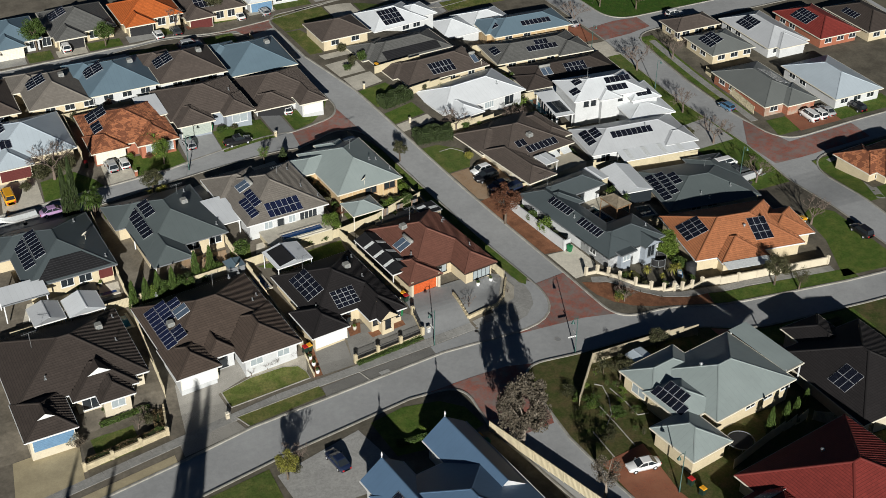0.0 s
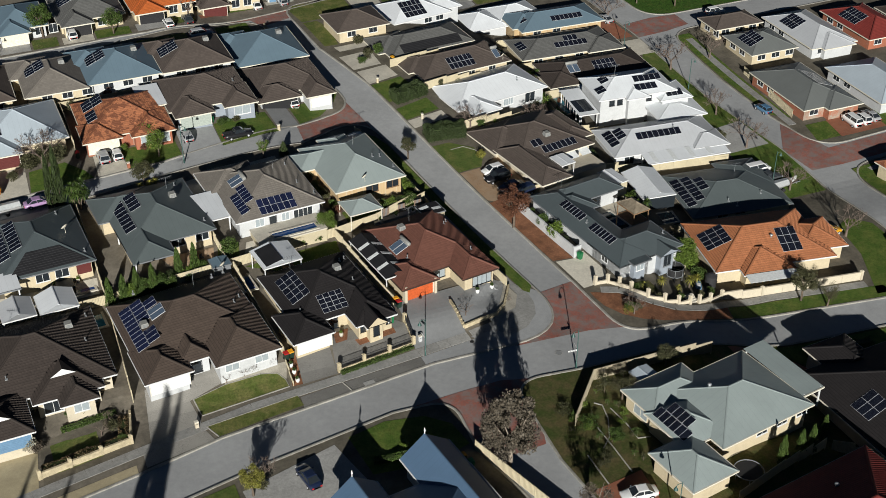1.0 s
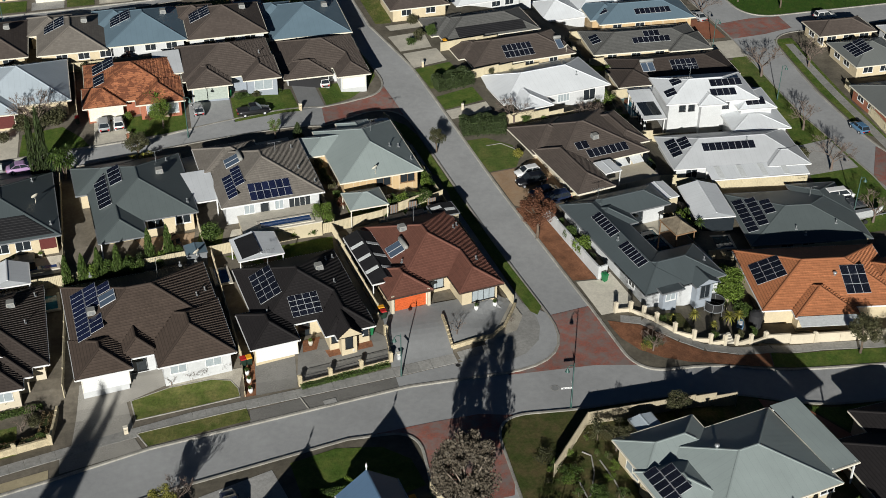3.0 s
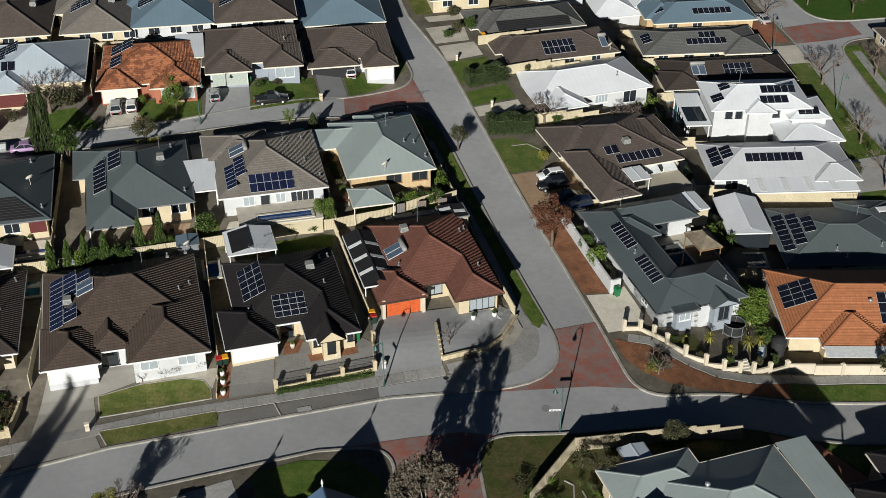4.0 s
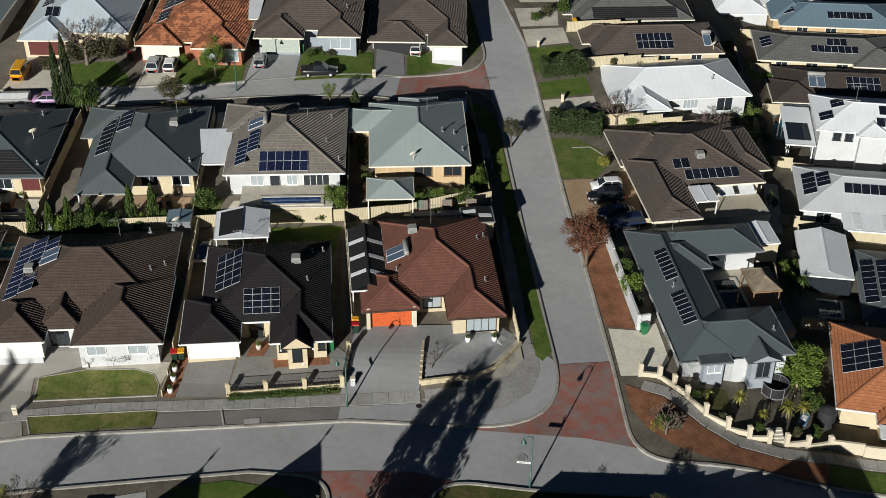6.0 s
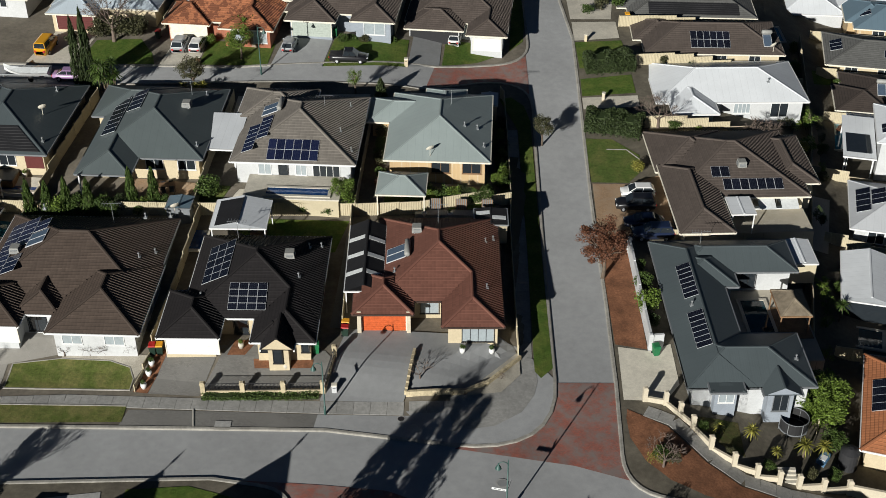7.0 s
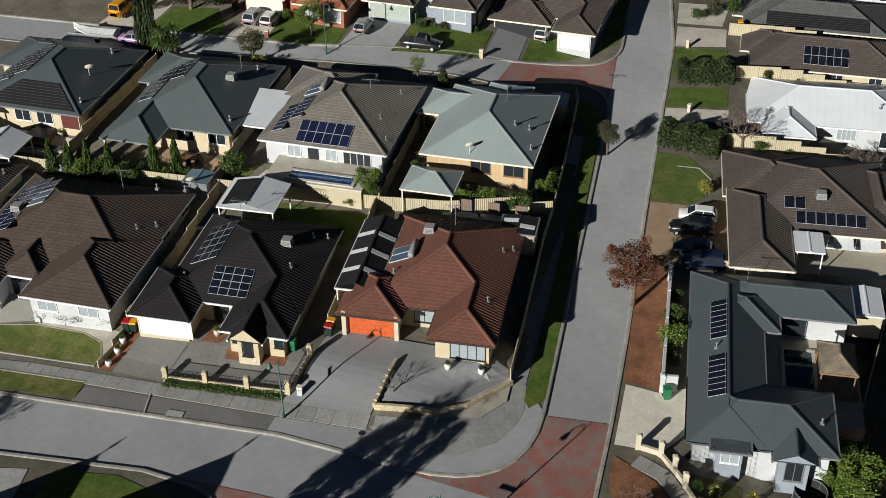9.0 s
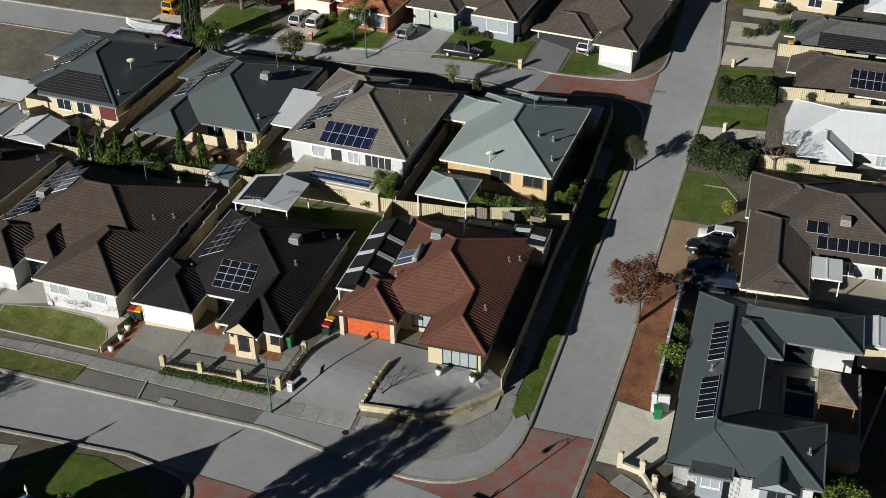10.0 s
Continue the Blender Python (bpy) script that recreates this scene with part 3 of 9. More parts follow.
roads = fillet([(-125, -80), (115, -80), (115, 140), (-125, 140)], [0] * 4)
sheet("road", roads, 0.0, M["asphalt"], "grey asphalt streets of the estate", cell=1.5)
for k, (poly, mat, lab) in enumerate(((BLOCK_W, "sand", "sandy ground of the block beside the side street"), (BLOCK_F, "sand", "sandy ground of the block across the second street"),
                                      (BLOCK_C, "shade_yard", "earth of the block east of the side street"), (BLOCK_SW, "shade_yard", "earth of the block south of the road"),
                                      (BLOCK_SE, "scrub", "weedy ground of the corner block"), (BLOCK_N, "sand", "sandy ground of the far block"),
                                      (BLOCK_E, "shade_yard", "earth of the eastern block"), (BLOCK_E2, "shade_yard", "earth of the south-eastern block"))):
    sheet("ground", poly, 0.08, M[mat], lab)
    kerb(poly + [poly[0]])
park_strip = fillet([(58.6, 73.0), (57.6, 104), (120, 104), (120, 74)], [6, 0, 0, 0])
sheet("ground", park_strip, 0.08, M["park"], "mown grass of the park", cell=6.0)
kerb(park_strip + [park_strip[0]])

# brick-paved thresholds at the junctions
sheet("pavement", [(-0.2, -0.1), (5.0, 0.6), (5.7, -3.7), (6.0, -5.9), (7.3, -8.6), (9.3, -10.4), (10.2, -11.5), (2, -9.6), (-7.5, -9.0), (-5.3, -7.5), (-3.2, -5.9), (-1.5, -3.8), (-0.4, -1.3)],
      0.035, M["red_paver"], "worn red brick paving at the junction")
sheet("pavement", [(-24.6, -14.75), (-17, -14.3), (-12, -14.2), (-7.0, -15.7), (-9.2, -18.2), (-10.6, -22), (-11.9, -26), (-18.8, -26.4), (-18.8, -20), (-19.6, -17.4), (-21.6, -15.5)],
      0.035, M["red_paver"], "worn red brick paving at the side entry")
sheet("pavement", [(-18.6, 46.9), (-11.0, 48.4), (-8.2, 46.9), (-6.0, 44.8), (-6.6, 50), (-7.6, 57), (-8.6, 56.3), (-10.2, 54.2), (-13.5, 52.3), (-18.2, 51.4)],
      0.035, M["red_paver"], "worn red brick paving at the second junction")
sheet("pavement", [(-19, 92.4), (-13.6, 91.6), (-12.1, 88.2), (-6.2, 90), (-5.6, 95.2), (-19, 94.6)], 0.035, M["red_paver"], "red brick paving at the third junction")
sheet("pavement", [(55.5, 17.5), (61.2, 17.4), (76, 18.2), (76, 23.0), (62, 22.2), (58.8, 31), (54.6, 24)], 0.035, M["red_paver"], "red brick paving at the eastern junction")
sheet("pavement", [(52.6, 66), (58.4, 66.5), (64, 67.8), (64, 72.6), (59, 73), (52.4, 72)], 0.035, M["red_paver"], "red brick paving by the park")

# footpaths of the main street, slab by slab
def slab_path(name, pts, w, lift, mat, label, step=1.5, cap=300):
    base = thing(name, label, "", kind="structure")
    p = along([site(*q) for q in pts], step)
    for i, (a, b) in enumerate(zip(p, p[1:])):
        d = (b - a).normalized()
        s = Vector((-d.y, d.x)) * w / 2
        g = d * 0.012
        q = [a + g - s, b - g - s, b - g + s, a + g + s]
        vs = [(v.x, v.y, land(v.x, v.y) + lift) for v in q] + [(v.x, v.y, land(v.x, v.y) + lift - 0.1) for v in q]
        link_mesh("slab", mesh_of("slab", vs, [(0, 1, 2, 3), (0, 4, 5, 1), (1, 5, 6, 2), (2, 6, 7, 3), (3, 7, 4, 0)], mat), base)
    return base


slab_path("pavement", [(-75, -14.9), (-49.0, -9.6), (-40, -7.9), (-29.5, -6.9), (-19.0, -5.9), (-12.2, -5.1)], 1.35, 0.125, M["footpath"], "grey concrete footpath in slabs beside the verge")
slab_path("pavement", [(-11.8, -5.0), (-7.6, -4.3), (-4.2, -1.2), (-2.95, 2.0), (-4.0, 12.0), (-4.9, 19.5), (-7.6, 39.0)], 1.4, 0.125, M["footpath"], "grey concrete footpath along the fence")
slab_path("pavement", [(7.4, -2.6), (9.6, -3.4), (12.8, -6.8), (15.2, -8.2), (19, -8.3), (24.0, -7.5), (30, -7.9), (44, -10.2)], 1.3, 0.125, M["footpath"], "grey concrete footpath round the corner garden")
slab_path("pavement", [(60.6, 30), (60.0, 46), (60.6, 62)], 1.4, 0.125, M["footpath"], "grey footpath by the eastern road")
slab_path("pavement", [(64, 14.4), (70, 15.6), (66, 9), (64, 2)], 1.3, 0.125, M["footpath"], "curving pale footpath on the corner")

for poly, mat, lift, lab in [
    # verge aprons and driveways of the front row
    ([(-19, -8.3), (-11.2, -8.7), (-7.5, -8.3), (-5.4, -7.2), (-3.4, -5.7), (-2.2, -4.2), (-4.6, -2.4), (-7.7, -5.2), (-12, -5.9), (-19, -6.7)], "asphalt", 0.10, "asphalt verge apron"),
    ([(-34.6, -10.2), (-19, -8.5), (-19, -6.7), (-29.3, -7.7), (-34.4, -8.3)], "grey_paver", 0.10, "dark paved verge"),
    ([(-33.5, -6.2), (-29.2, -5.9), (-29.2, -5.0), (-29.6, -0.3), (-29, 0.8), (-34.0, 0.0)], "grey_paver", 0.12, "dark grey paved driveway"),
    ([(-29.2, -5.0), (-19.3, -3.6), (-19.6, 0.2), (-20.5, 1.2), (-29.0, 1.5)], "grey_paver", 0.115, "grey paved front court"),
    ([(-19.2, -5.2), (-12.4, -4.4), (-12.4, -3.3), (-10.5, -2.7), (-7.6, -2.5), (-5.7, -1.2), (-3.5, 2.4), (-4.0, 4.0), (-19.2, 4.4)], "asphalt_dark", 0.2, "smooth grey driveway and forecourt"),
    ([(-52.0, -10.6), (-46.2, -9.3), (-45.9, -7.9), (-46.6, -4.2), (-43.0, -2.5), (-43, 1.5), (-52.0, -0.5)], "pale_paver", 0.115, "pale paved driveway"),
    ([(-53.0, -13.2), (-45.2, -11.6), (-46.0, -9.3), (-53.0, -10.9)], "pale_paver", 0.11, "pale paved crossover"),
    ([(-46.2, -4.1), (-45.6, -7.2), (-35.1, -6.0), (-35.3, -4.6), (-36.2, -3.2), (-38.2, -2.6), (-42.5, -2.9)], "lawn_dry", 0.14, "dry front lawn"),
    ([(-45.6, -9.2), (-34.7, -7.9), (-34.5, -9.8), (-44.7, -11.3)], "lawn_dry", 0.13, "dry grass verge"),
    ([(-42.5, -2.8), (-38.2, -2.5), (-36.2, -3.1), (-35.2, -4.6), (-35.0, -1.5), (-42.6, -1.4)], "gravel", 0.12, "pale gravel garden bed"),
    ([(-34.75, -6.2), (-33.5, -6.2), (-33.9, -0.4), (-34.9, -0.9)], "mulch", 0.15, "red mulch bed"),
    ([(-28.6, 1.5), (-26.6, 1.8), (-27.2, -0.3), (-28.7, -0.5)], "mulch", 0.135, "red mulch bed by the entry"),
    ([(-26.3, -0.7), (-21.2, -0.1), (-21.0, -1.2), (-25.8, -1.9)], "mulch", 0.135, "red mulch bed under the window"),
    ([(-72, -14.4), (-64.2, -12.6), (-63.5, -5.2), (-71, -6)], "yellow_concrete", 0.115, "yellowish concrete driveway"),
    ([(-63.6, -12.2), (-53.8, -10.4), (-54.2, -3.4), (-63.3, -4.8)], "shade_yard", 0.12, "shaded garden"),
    ([(-62.0, -10.5), (-57.0, -9.6), (-57.2, -5.0), (-62.2, -5.8)], "lawn", 0.14, "shaded front lawn"),
    ([(-90, -21.2), (-54.0, -13.7), (-54, -12.4), (-90, -19.6)], "yellow_concrete", 0.11, "yellowish verge paving"),
    # side street verge
    ([(-1.35, 0.2), (-0.45, 1.6), (-2.5, 17.0), (-5.6, 41.0), (-6.6, 44.0), (-8.2, 45.6), (-9.5, 45.0), (-6.8, 39.0), (-3.9, 17.5), (-2.2, 3.0), (-1.95, 1.0)], "lawn_deep", 0.16, "green verge lawn"),
    # back yards of the first block
    ([(-36, 19.5), (-22.5, 20.8), (-22.8, 15.6), (-28, 14.6)], "lawn_deep", 0.12, "shaded back lawn"),
    ([(-35.2, 24.9), (-23.4, 25.4), (-23.4, 23.3), (-35.6, 22.6)], "cream_concrete", 0.12, "pale paved pool terrace"),
    ([(-39.2, 25.3), (-36.2, 25.3), (-36.4, 22.2), (-39.5, 22.0)], "lawn", 0.12, "small lawn"),
    ([(-20, 27), (-9, 28), (-8.2, 24.6), (-19.6, 23.3)], "lawn_deep", 0.12, "shady garden lawn"),
    ([(-47, 25.4), (-39.8, 25.4), (-39.9, 21.9), (-45.0, 21.6)], "tan_paver", 0.12, "patchy paved terrace"),
    ([(-68, 24), (-55.6, 24.2), (-55.2, 20.6), (-68.5, 20)], "cream_concrete", 0.12, "pale paved patio"),
    ([(-20.8, 4.4), (-17.2, 4.8), (-18.8, 19.5), (-22.3, 19)], "grey_paver", 0.12, "paved side yard"),
    # fronts along the second street, south side
    ([(-70, 40.2), (-56, 41.6), (-56.2, 38.6), (-70, 38.2)], "shade_yard", 0.12, "shaded garden strip"),
    ([(-40.2, 42.6), (-25.0, 44.8), (-24.6, 39.4), (-39.8, 39)], "cream_concrete", 0.12, "pale driveway in shade"),
    ([(-54, 41.6), (-46, 42.4), (-46, 39.8), (-54, 39.6)], "lawn_deep", 0.12, "verge grass in shade"),
    # fronts along the second street, north side
    ([(-61.2, 47.4), (-52.0, 48.3), (-53.0, 50.6), (-55.5, 54), (-60.8, 53.0)], "lawn_deep", 0.12, "green front lawn"),
    ([(-67.5, 46.8), (-61.4, 47.3), (-61.2, 55.5), (-66.5, 55.5)], "cream_concrete", 0.12, "pale concrete driveway"),
    ([(-51.4, 48.3), (-46.9, 48.8), (-47.2, 55.5), (-51.2, 55.3)], "cream_concrete", 0.12, "pale concrete driveway"),
    ([(-46.8, 48.9), (-38.6, 49.6), (-38.8, 54.8), (-46.9, 54.6)], "lawn_deep", 0.12, "green front lawn"),
    ([(-38.2, 49.6), (-32.0, 50.2), (-32.0, 57.0), (-38.0, 57.0)], "asphalt", 0.12, "grey driveway"),
    ([(-31.9, 50.3), (-21.9, 51.2), (-22.4, 57.6), (-31.8, 57.0)], "lawn_deep", 0.12, "green front lawn"),
    ([(-21.6, 51.3), (-17.6, 51.6), (-18.2, 59), (-22.0, 59)], "asphalt_dark", 0.12, "dark driveway"),
    ([(-17.3, 51.8), (-13.0, 52.8), (-10.2, 55.2), (-11.0, 57.5), (-17.6, 58)], "lawn_deep", 0.12, "green corner lawn"),
    ([(-9.4, 56.0), (-8.0, 58.5), (-8.3, 65), (-10.4, 77), (-11.2, 77), (-9.8, 62)], "lawn_deep", 0.12, "green verge lawn"),
    ([(-8.7, -3.2), (-6.0, -1.2), (-3.9, 2.1), (-3.3, 2.9), (-2.2, 2.6), (-1.6, -0.2), (-1.75, -2.0), (-2.6, -4.2), (-4.6, -6.1), (-7.9, -7.2), (-8.4, -5.2)], "footpath", 0.15, "grey concrete apron round the corner"),
    ([(-3.5, 3.3), (-3.1, 0.3), (-4.5, -2.1), (-7.5, -3.0), (-6.4, -0.9)], "gravel", 0.26, "pale pebble bed along the low wall"),
    # fronts along the third street
    ([(-73.0, 93.6), (-67.0, 93.7), (-67.0, 97.0), (-73.0, 97.0)], "cream_concrete", 0.12, "pale concrete driveway"),
    ([(-66.6, 93.8), (-61.0, 93.9), (-61.0, 98.4), (-66.6, 98.4)], "lawn_deep", 0.12, "green front lawn"),
    ([(-60.2, 94.0), (-55.0, 94.1), (-55.0, 97.4), (-60.2, 97.4)], "concrete", 0.12, "pale concrete driveway"),
    ([(-54.6, 94.2), (-50.2, 94.3), (-50.2, 98.4), (-54.6, 98.4)], "lawn", 0.12, "green front lawn"),
    ([(-49.4, 94.4), (-44.0, 94.5), (-44.0, 97.4), (-49.4, 97.4)], "cream_concrete", 0.12, "pale concrete driveway"),
    ([(-43.6, 94.8), (-37.4, 94.9), (-37.4, 98.4), (-43.6, 98.4)], "lawn_deep", 0.12, "green front lawn"),
    ([(-36.2, 95.2), (-30.8, 95.3), (-30.8, 98.4), (-36.2, 98.4)], "concrete", 0.12, "pale concrete driveway"),
    ([(-30.4, 95.6), (-24.0, 95.7), (-24.0, 99.0), (-30.4, 99.0)], "lawn", 0.12, "green front lawn"),
    ([(-22.8, 96.0), (-17.4, 96.1), (-17.4, 97.6), (-22.8, 97.6)], "orange_paver", 0.12, "red brick driveway"),
    ([(-17.0, 96.2), (-10.2, 96.3), (-10.2, 99.0), (-17.0, 99.0)], "lawn_deep", 0.12, "green front lawn"),
    ([(-8.8, 96.8), (-3.4, 96.9), (-3.4, 98.4), (-8.8, 98.4)], "cream_concrete", 0.12, "pale concrete driveway"),
    ([(-3.0, 97.2), (4.2, 97.3), (4.2, 100.0), (-3.0, 100.0)], "lawn", 0.12, "green front lawn"),
    ([(5.2, 97.8), (10.6, 97.9), (10.6, 99.2), (5.2, 99.2)], "concrete", 0.12, "pale concrete driveway"),
    ([(-70.0, 83.6), (-60.0, 83.7), (-60.0, 86.6), (-70.0, 86.6)], "lawn_dry", 0.12, "dry grass verge"),
    ([(-58.0, 84.4), (-52.0, 84.5), (-52.0, 88.4), (-58.0, 88.4)], "cream_concrete", 0.12, "pale concrete driveway"),
    ([(-51.6, 84.4), (-44.0, 84.5), (-44.0, 89.2), (-51.6, 89.2)], "lawn", 0.12, "green front lawn"),
    ([(-43.4, 84.4), (-38.0, 84.5), (-38.0, 91.0), (-43.4, 91.0)], "concrete", 0.12, "pale concrete driveway"),
    ([(-37.4, 84.4), (-28.0, 84.5), (-28.0, 91.2), (-37.4, 91.2)], "lawn_dry", 0.12, "dry front lawn"),
    ([(-27.4, 84.6), (-22.0, 84.7), (-22.0, 91.4), (-27.4, 91.4)], "cream_concrete", 0.12, "pale concrete driveway"),
    ([(-21.4, 85.0), (-14.6, 85.1), (-14.6, 91.0), (-21.4, 91.0)], "lawn_deep", 0.12, "green corner lawn"),
    # east of the side street
    ([(4.95, 5.3), (5.6, -1.5), (9.0, -1.2), (10.2, 1.2), (9.5, 6.4), (7.7, 5.1)], "bright_concrete", 0.115, "pale concrete driveway"),
    ([(2.6, 21.6), (4.7, 5.6), (7.5, 5.3), (5.6, 19.6), (4.2, 22)], "mulch", 0.12, "bare red mulch verge"),
    ([(5.9, -2.6), (5.85, -3.7), (6.2, -5.9), (7.5, -8.4), (9.4, -10.1), (12, -11.0), (15.7, -11.1), (22.5, -10.8), (23.2, -8.3), (19, -9.1), (14.9, -9.0), (12.2, -7.4), (9.2, -4.2)], "mulch", 0.12, "red mulch corner verge"),
    ([(23.4, -8.3), (30, -8.8), (46, -11.2), (46, -13.6), (28, -11.1), (22.6, -10.8)], "lawn_deep", 0.12, "green verge lawn"),
    # shade over this garden is carried by the darker ground colour
    ([(9.8, -2.6), (13.0, -5.4), (15.3, -7.0), (18.4, -6.9), (23.4, -5.8), (23.6, 0.6), (21, 1.0), (10.6, -1.2)], "shade_yard", 0.12, "front garden bed darkened for shade"),
    ([(11.0, -2.4), (15, -1.8), (15.4, -5.6), (13.4, -5.0)], "scrub", 0.14, "small patchy front lawn"),
    ([(14.2, 5.6), (20.4, 7.8), (20.0, 16.4), (15.0, 15.4), (13.6, 12)], "pale_paver", 0.12, "paved courtyard"),
    ([(0.5, 38.4), (3.4, 38.6), (6.4, 36), (6.6, 33), (5.4, 30.8), (1.6, 30.4)], "lawn", 0.12, "green front lawn"),
    ([(1.7, 30.2), (5.4, 30.6), (9.2, 33), (10.2, 22), (3.4, 21.8), (2.6, 22.4)], "tan_paver", 0.115, "tan paved driveway"),
    ([(-0.6, 50.6), (5.2, 52.4), (5.8, 48.4), (-0.2, 46.9)], "lawn_deep", 0.12, "green front lawn"),
    ([(-0.2, 46.6), (6.0, 47.9), (6.3, 45.6), (0.1, 44.2)], "cream_concrete", 0.115, "pale concrete driveway"),
    ([(-2.4, 64.4), (3.0, 65.2), (3.6, 61.0), (-1.8, 59.6)], "cream_concrete", 0.115, "pale concrete driveway"),
    ([(-1.7, 59.2), (3.8, 60.4), (5.4, 54), (-0.8, 53)], "lawn_deep", 0.12, "green front lawn"),
    ([(-4.3, 75.6), (-1.8, 75.6), (-1.2, 83), (-2.2, 86.6), (-4.9, 86.6)], "lawn_dry", 0.12, "dry grass verge"),
    ([(-3.4, 70.6), (2.4, 71.4), (2.4, 65.8), (-2.6, 65.2)], "cream_concrete", 0.112, "pale driveway"),
    ([(-5.6, 92.6), (-4.9, 87.0), (5.4, 88.0), (5.4, 95.2), (-4.4, 94.8)], "lawn_dry", 0.125, "dry front lawn"),
    ([(5.8, 88.4), (11.5, 89.0), (11.5, 95.2), (5.8, 95.0)], "cream_concrete", 0.12, "pale concrete driveway"),
    ([(12.0, 90.4), (24.0, 90.8), (24.0, 95.4), (12.0, 95.2)], "lawn", 0.125, "green front lawn"),
    ([(24.4, 90.8), (31.0, 91.0), (31.0, 95.5), (24.4, 95.4)], "concrete", 0.12, "pale concrete driveway"),
    ([(31.4, 91.0), (47.0, 91.0), (47.0, 95.5), (31.4, 95.5)], "lawn_dry", 0.125, "dry front lawn"),
    ([(-2.6, 72.6), (4.0, 73.2), (4.4, 75.2), (-3.0, 74.6)], "cream_concrete", 0.118, "pale concrete driveway"),
    ([(22.6, 27.0), (25.4, 26.6), (26.2, 36.0), (23.2, 36.4)], "pale_paver", 0.12, "pale paved yard behind the fence"),
    ([(22.8, 42.0), (25.8, 42.0), (26.0, 50.4), (24.0, 50.6)], "tan_paver", 0.12, "tan paved yard beside the pool"),
    ([(19.0, 57.6), (24.8, 58.6), (24.6, 62.4), (18.4, 61.4)], "lawn_deep", 0.12, "small back lawn"),
    ([(26.4, 60.0), (30.0, 60.2), (30.0, 63.6), (26.4, 63.4)], "lawn_deep", 0.12, "small back lawn"),
    ([(44, 12), (54, 12), (54.8, 24), (52.2, 40), (52.3, 60), (49.4, 60), (48.6, 40), (46, 26)], "lawn_deep", 0.12, "green verge lawn"),
    ([(45, 26), (53.6, 26.5), (53, 34), (46, 33)], "concrete", 0.13, "grey concrete driveway"),
    ([(43, 51), (52, 51), (52, 58.6), (44, 58.6)], "lawn", 0.13, "green front lawn"),
    ([(43.5, 59.4), (52.2, 59.4), (52.2, 65.4), (43.5, 65.4)], "cream_concrete", 0.13, "pale driveway"),
    ([(43.5, 66.6), (51.6, 66.6), (51.4, 74.5), (43.5, 74.5)], "orange_paver", 0.13, "red brick forecourt"),
    ([(44, -12.6), (54.5, -13.6), (54.6, 2), (52, 4.6), (49.4, 3), (48, -4)], "lawn_deep", 0.12, "green corner lawn"),
    ([(58.9, 33.8), (58.0, 46.5), (58.9, 64), (62.0, 64), (61.2, 46), (61.6, 32)], "lawn_deep", 0.12, "green verge lawn"),
    ([(61.5, 24.4), (75, 24.6), (88, 24.8), (88, 29), (62.4, 29.2)], "lawn_deep", 0.12, "green front lawn"),
    ([(66, 24.2), (75, 24.4), (75, 29.4), (66.5, 29.4)], "orange_paver", 0.135, "red paved driveway"),
    ([(61.4, 15.6), (76, 16.4), (90, 17), (90, 2), (61.6, 2)], "lawn_deep", 0.12, "green corner lawn"),
    ([(64.5, 13.0), (68, 13), (69, 5), (65, 5)], "shade_yard", 0.14, "garden bed"),
    # south side
    ([(-44.5, -20.6), (-33.4, -17.4), (-31.8, -24.0), (-33, -27.5), (-43.8, -27.5)], "concrete", 0.12, "broad pale driveway in shade"),
    ([(-31.6, -16.9), (-27.0, -15.9), (-22.6, -16.7), (-20.2, -19.0), (-19.6, -22.8), (-24.5, -24.2), (-31.0, -23.4)], "lawn_deep", 0.12, "shaded front lawn"),
    ([(-54, -21), (-45, -19.2), (-45, -26), (-54, -27)], "lawn", 0.12, "shaded lawn"),
    ([(-10.5, -34.5), (-4.4, -33.6), (-5.0, -42), (-4, -46), (-9.6, -46)], "orange_paver", 0.13, "orange brick driveway"),
    ([(17.4, -16.9), (22.4, -17.4), (27.0, -24), (24.6, -33), (17.5, -22)], "orange_paver", 0.13, "red brick driveway in shade"),
    ([(22.8, -17.5), (40, -19.2), (40, -24), (27.4, -24)], "lawn_deep", 0.12, "shaded lawn"),
]:
    sheet("pavement" if "lawn" not in lab and "bed" not in lab and "earth" not in lab and "garden" not in lab and "grass" not in lab and "verge" not in lab else "ground", poly, lift, M[mat], lab, cell=0.75 if all(-20 < x < 0 and y < 6 for x, y in poly) else 1.5)
corner = [q for q in BLOCK_W if q[0] > -12 and q[1] < 2.5] + [(-2.0, 2.5), (-4.0, -1.0), (-8.0, -4.6), (-12.0, -5.4)]
sheet("pavement", corner, 0.13, M["asphalt"], "grey asphalt verge round the street corner", cell=0.75)
for edge in ([(-46.2, -4.1), (-45.6, -7.2), (-35.1, -6.0), (-35.3, -4.6), (-36.2, -3.2), (-38.2, -2.6), (-42.5, -2.9), (-46.2, -4.1)],
             [(-45.6, -9.2), (-34.7, -7.9)], [(-45.6, -9.2), (-44.7, -11.3)], [(2.9, 36.6), (5.0, 36.8), (6.4, 35.2), (6.6, 33)],
             [(-3.9, -22.0), (-3.2, -22.7), (-3.7, -25.0), (-5.0, -27.7), (-6.5, -29.1)],
             [(-8.6, -29.4), (-8.6, -34.2)],
             [(-2.6, -23.5), (-2.2, -26.5), (-2.2, -29.1), (-0.8, -29.4)],
             [(-5.5, -25.8), (-5.4, -29.6), (-5.4, -33.5)], [(-29.2, -7.5), (-28.6, -9.5)]):
    kerb(edge, 0.06, 0.14, 0.1, M["kerb"], "trim", "narrow concrete lawn edging")


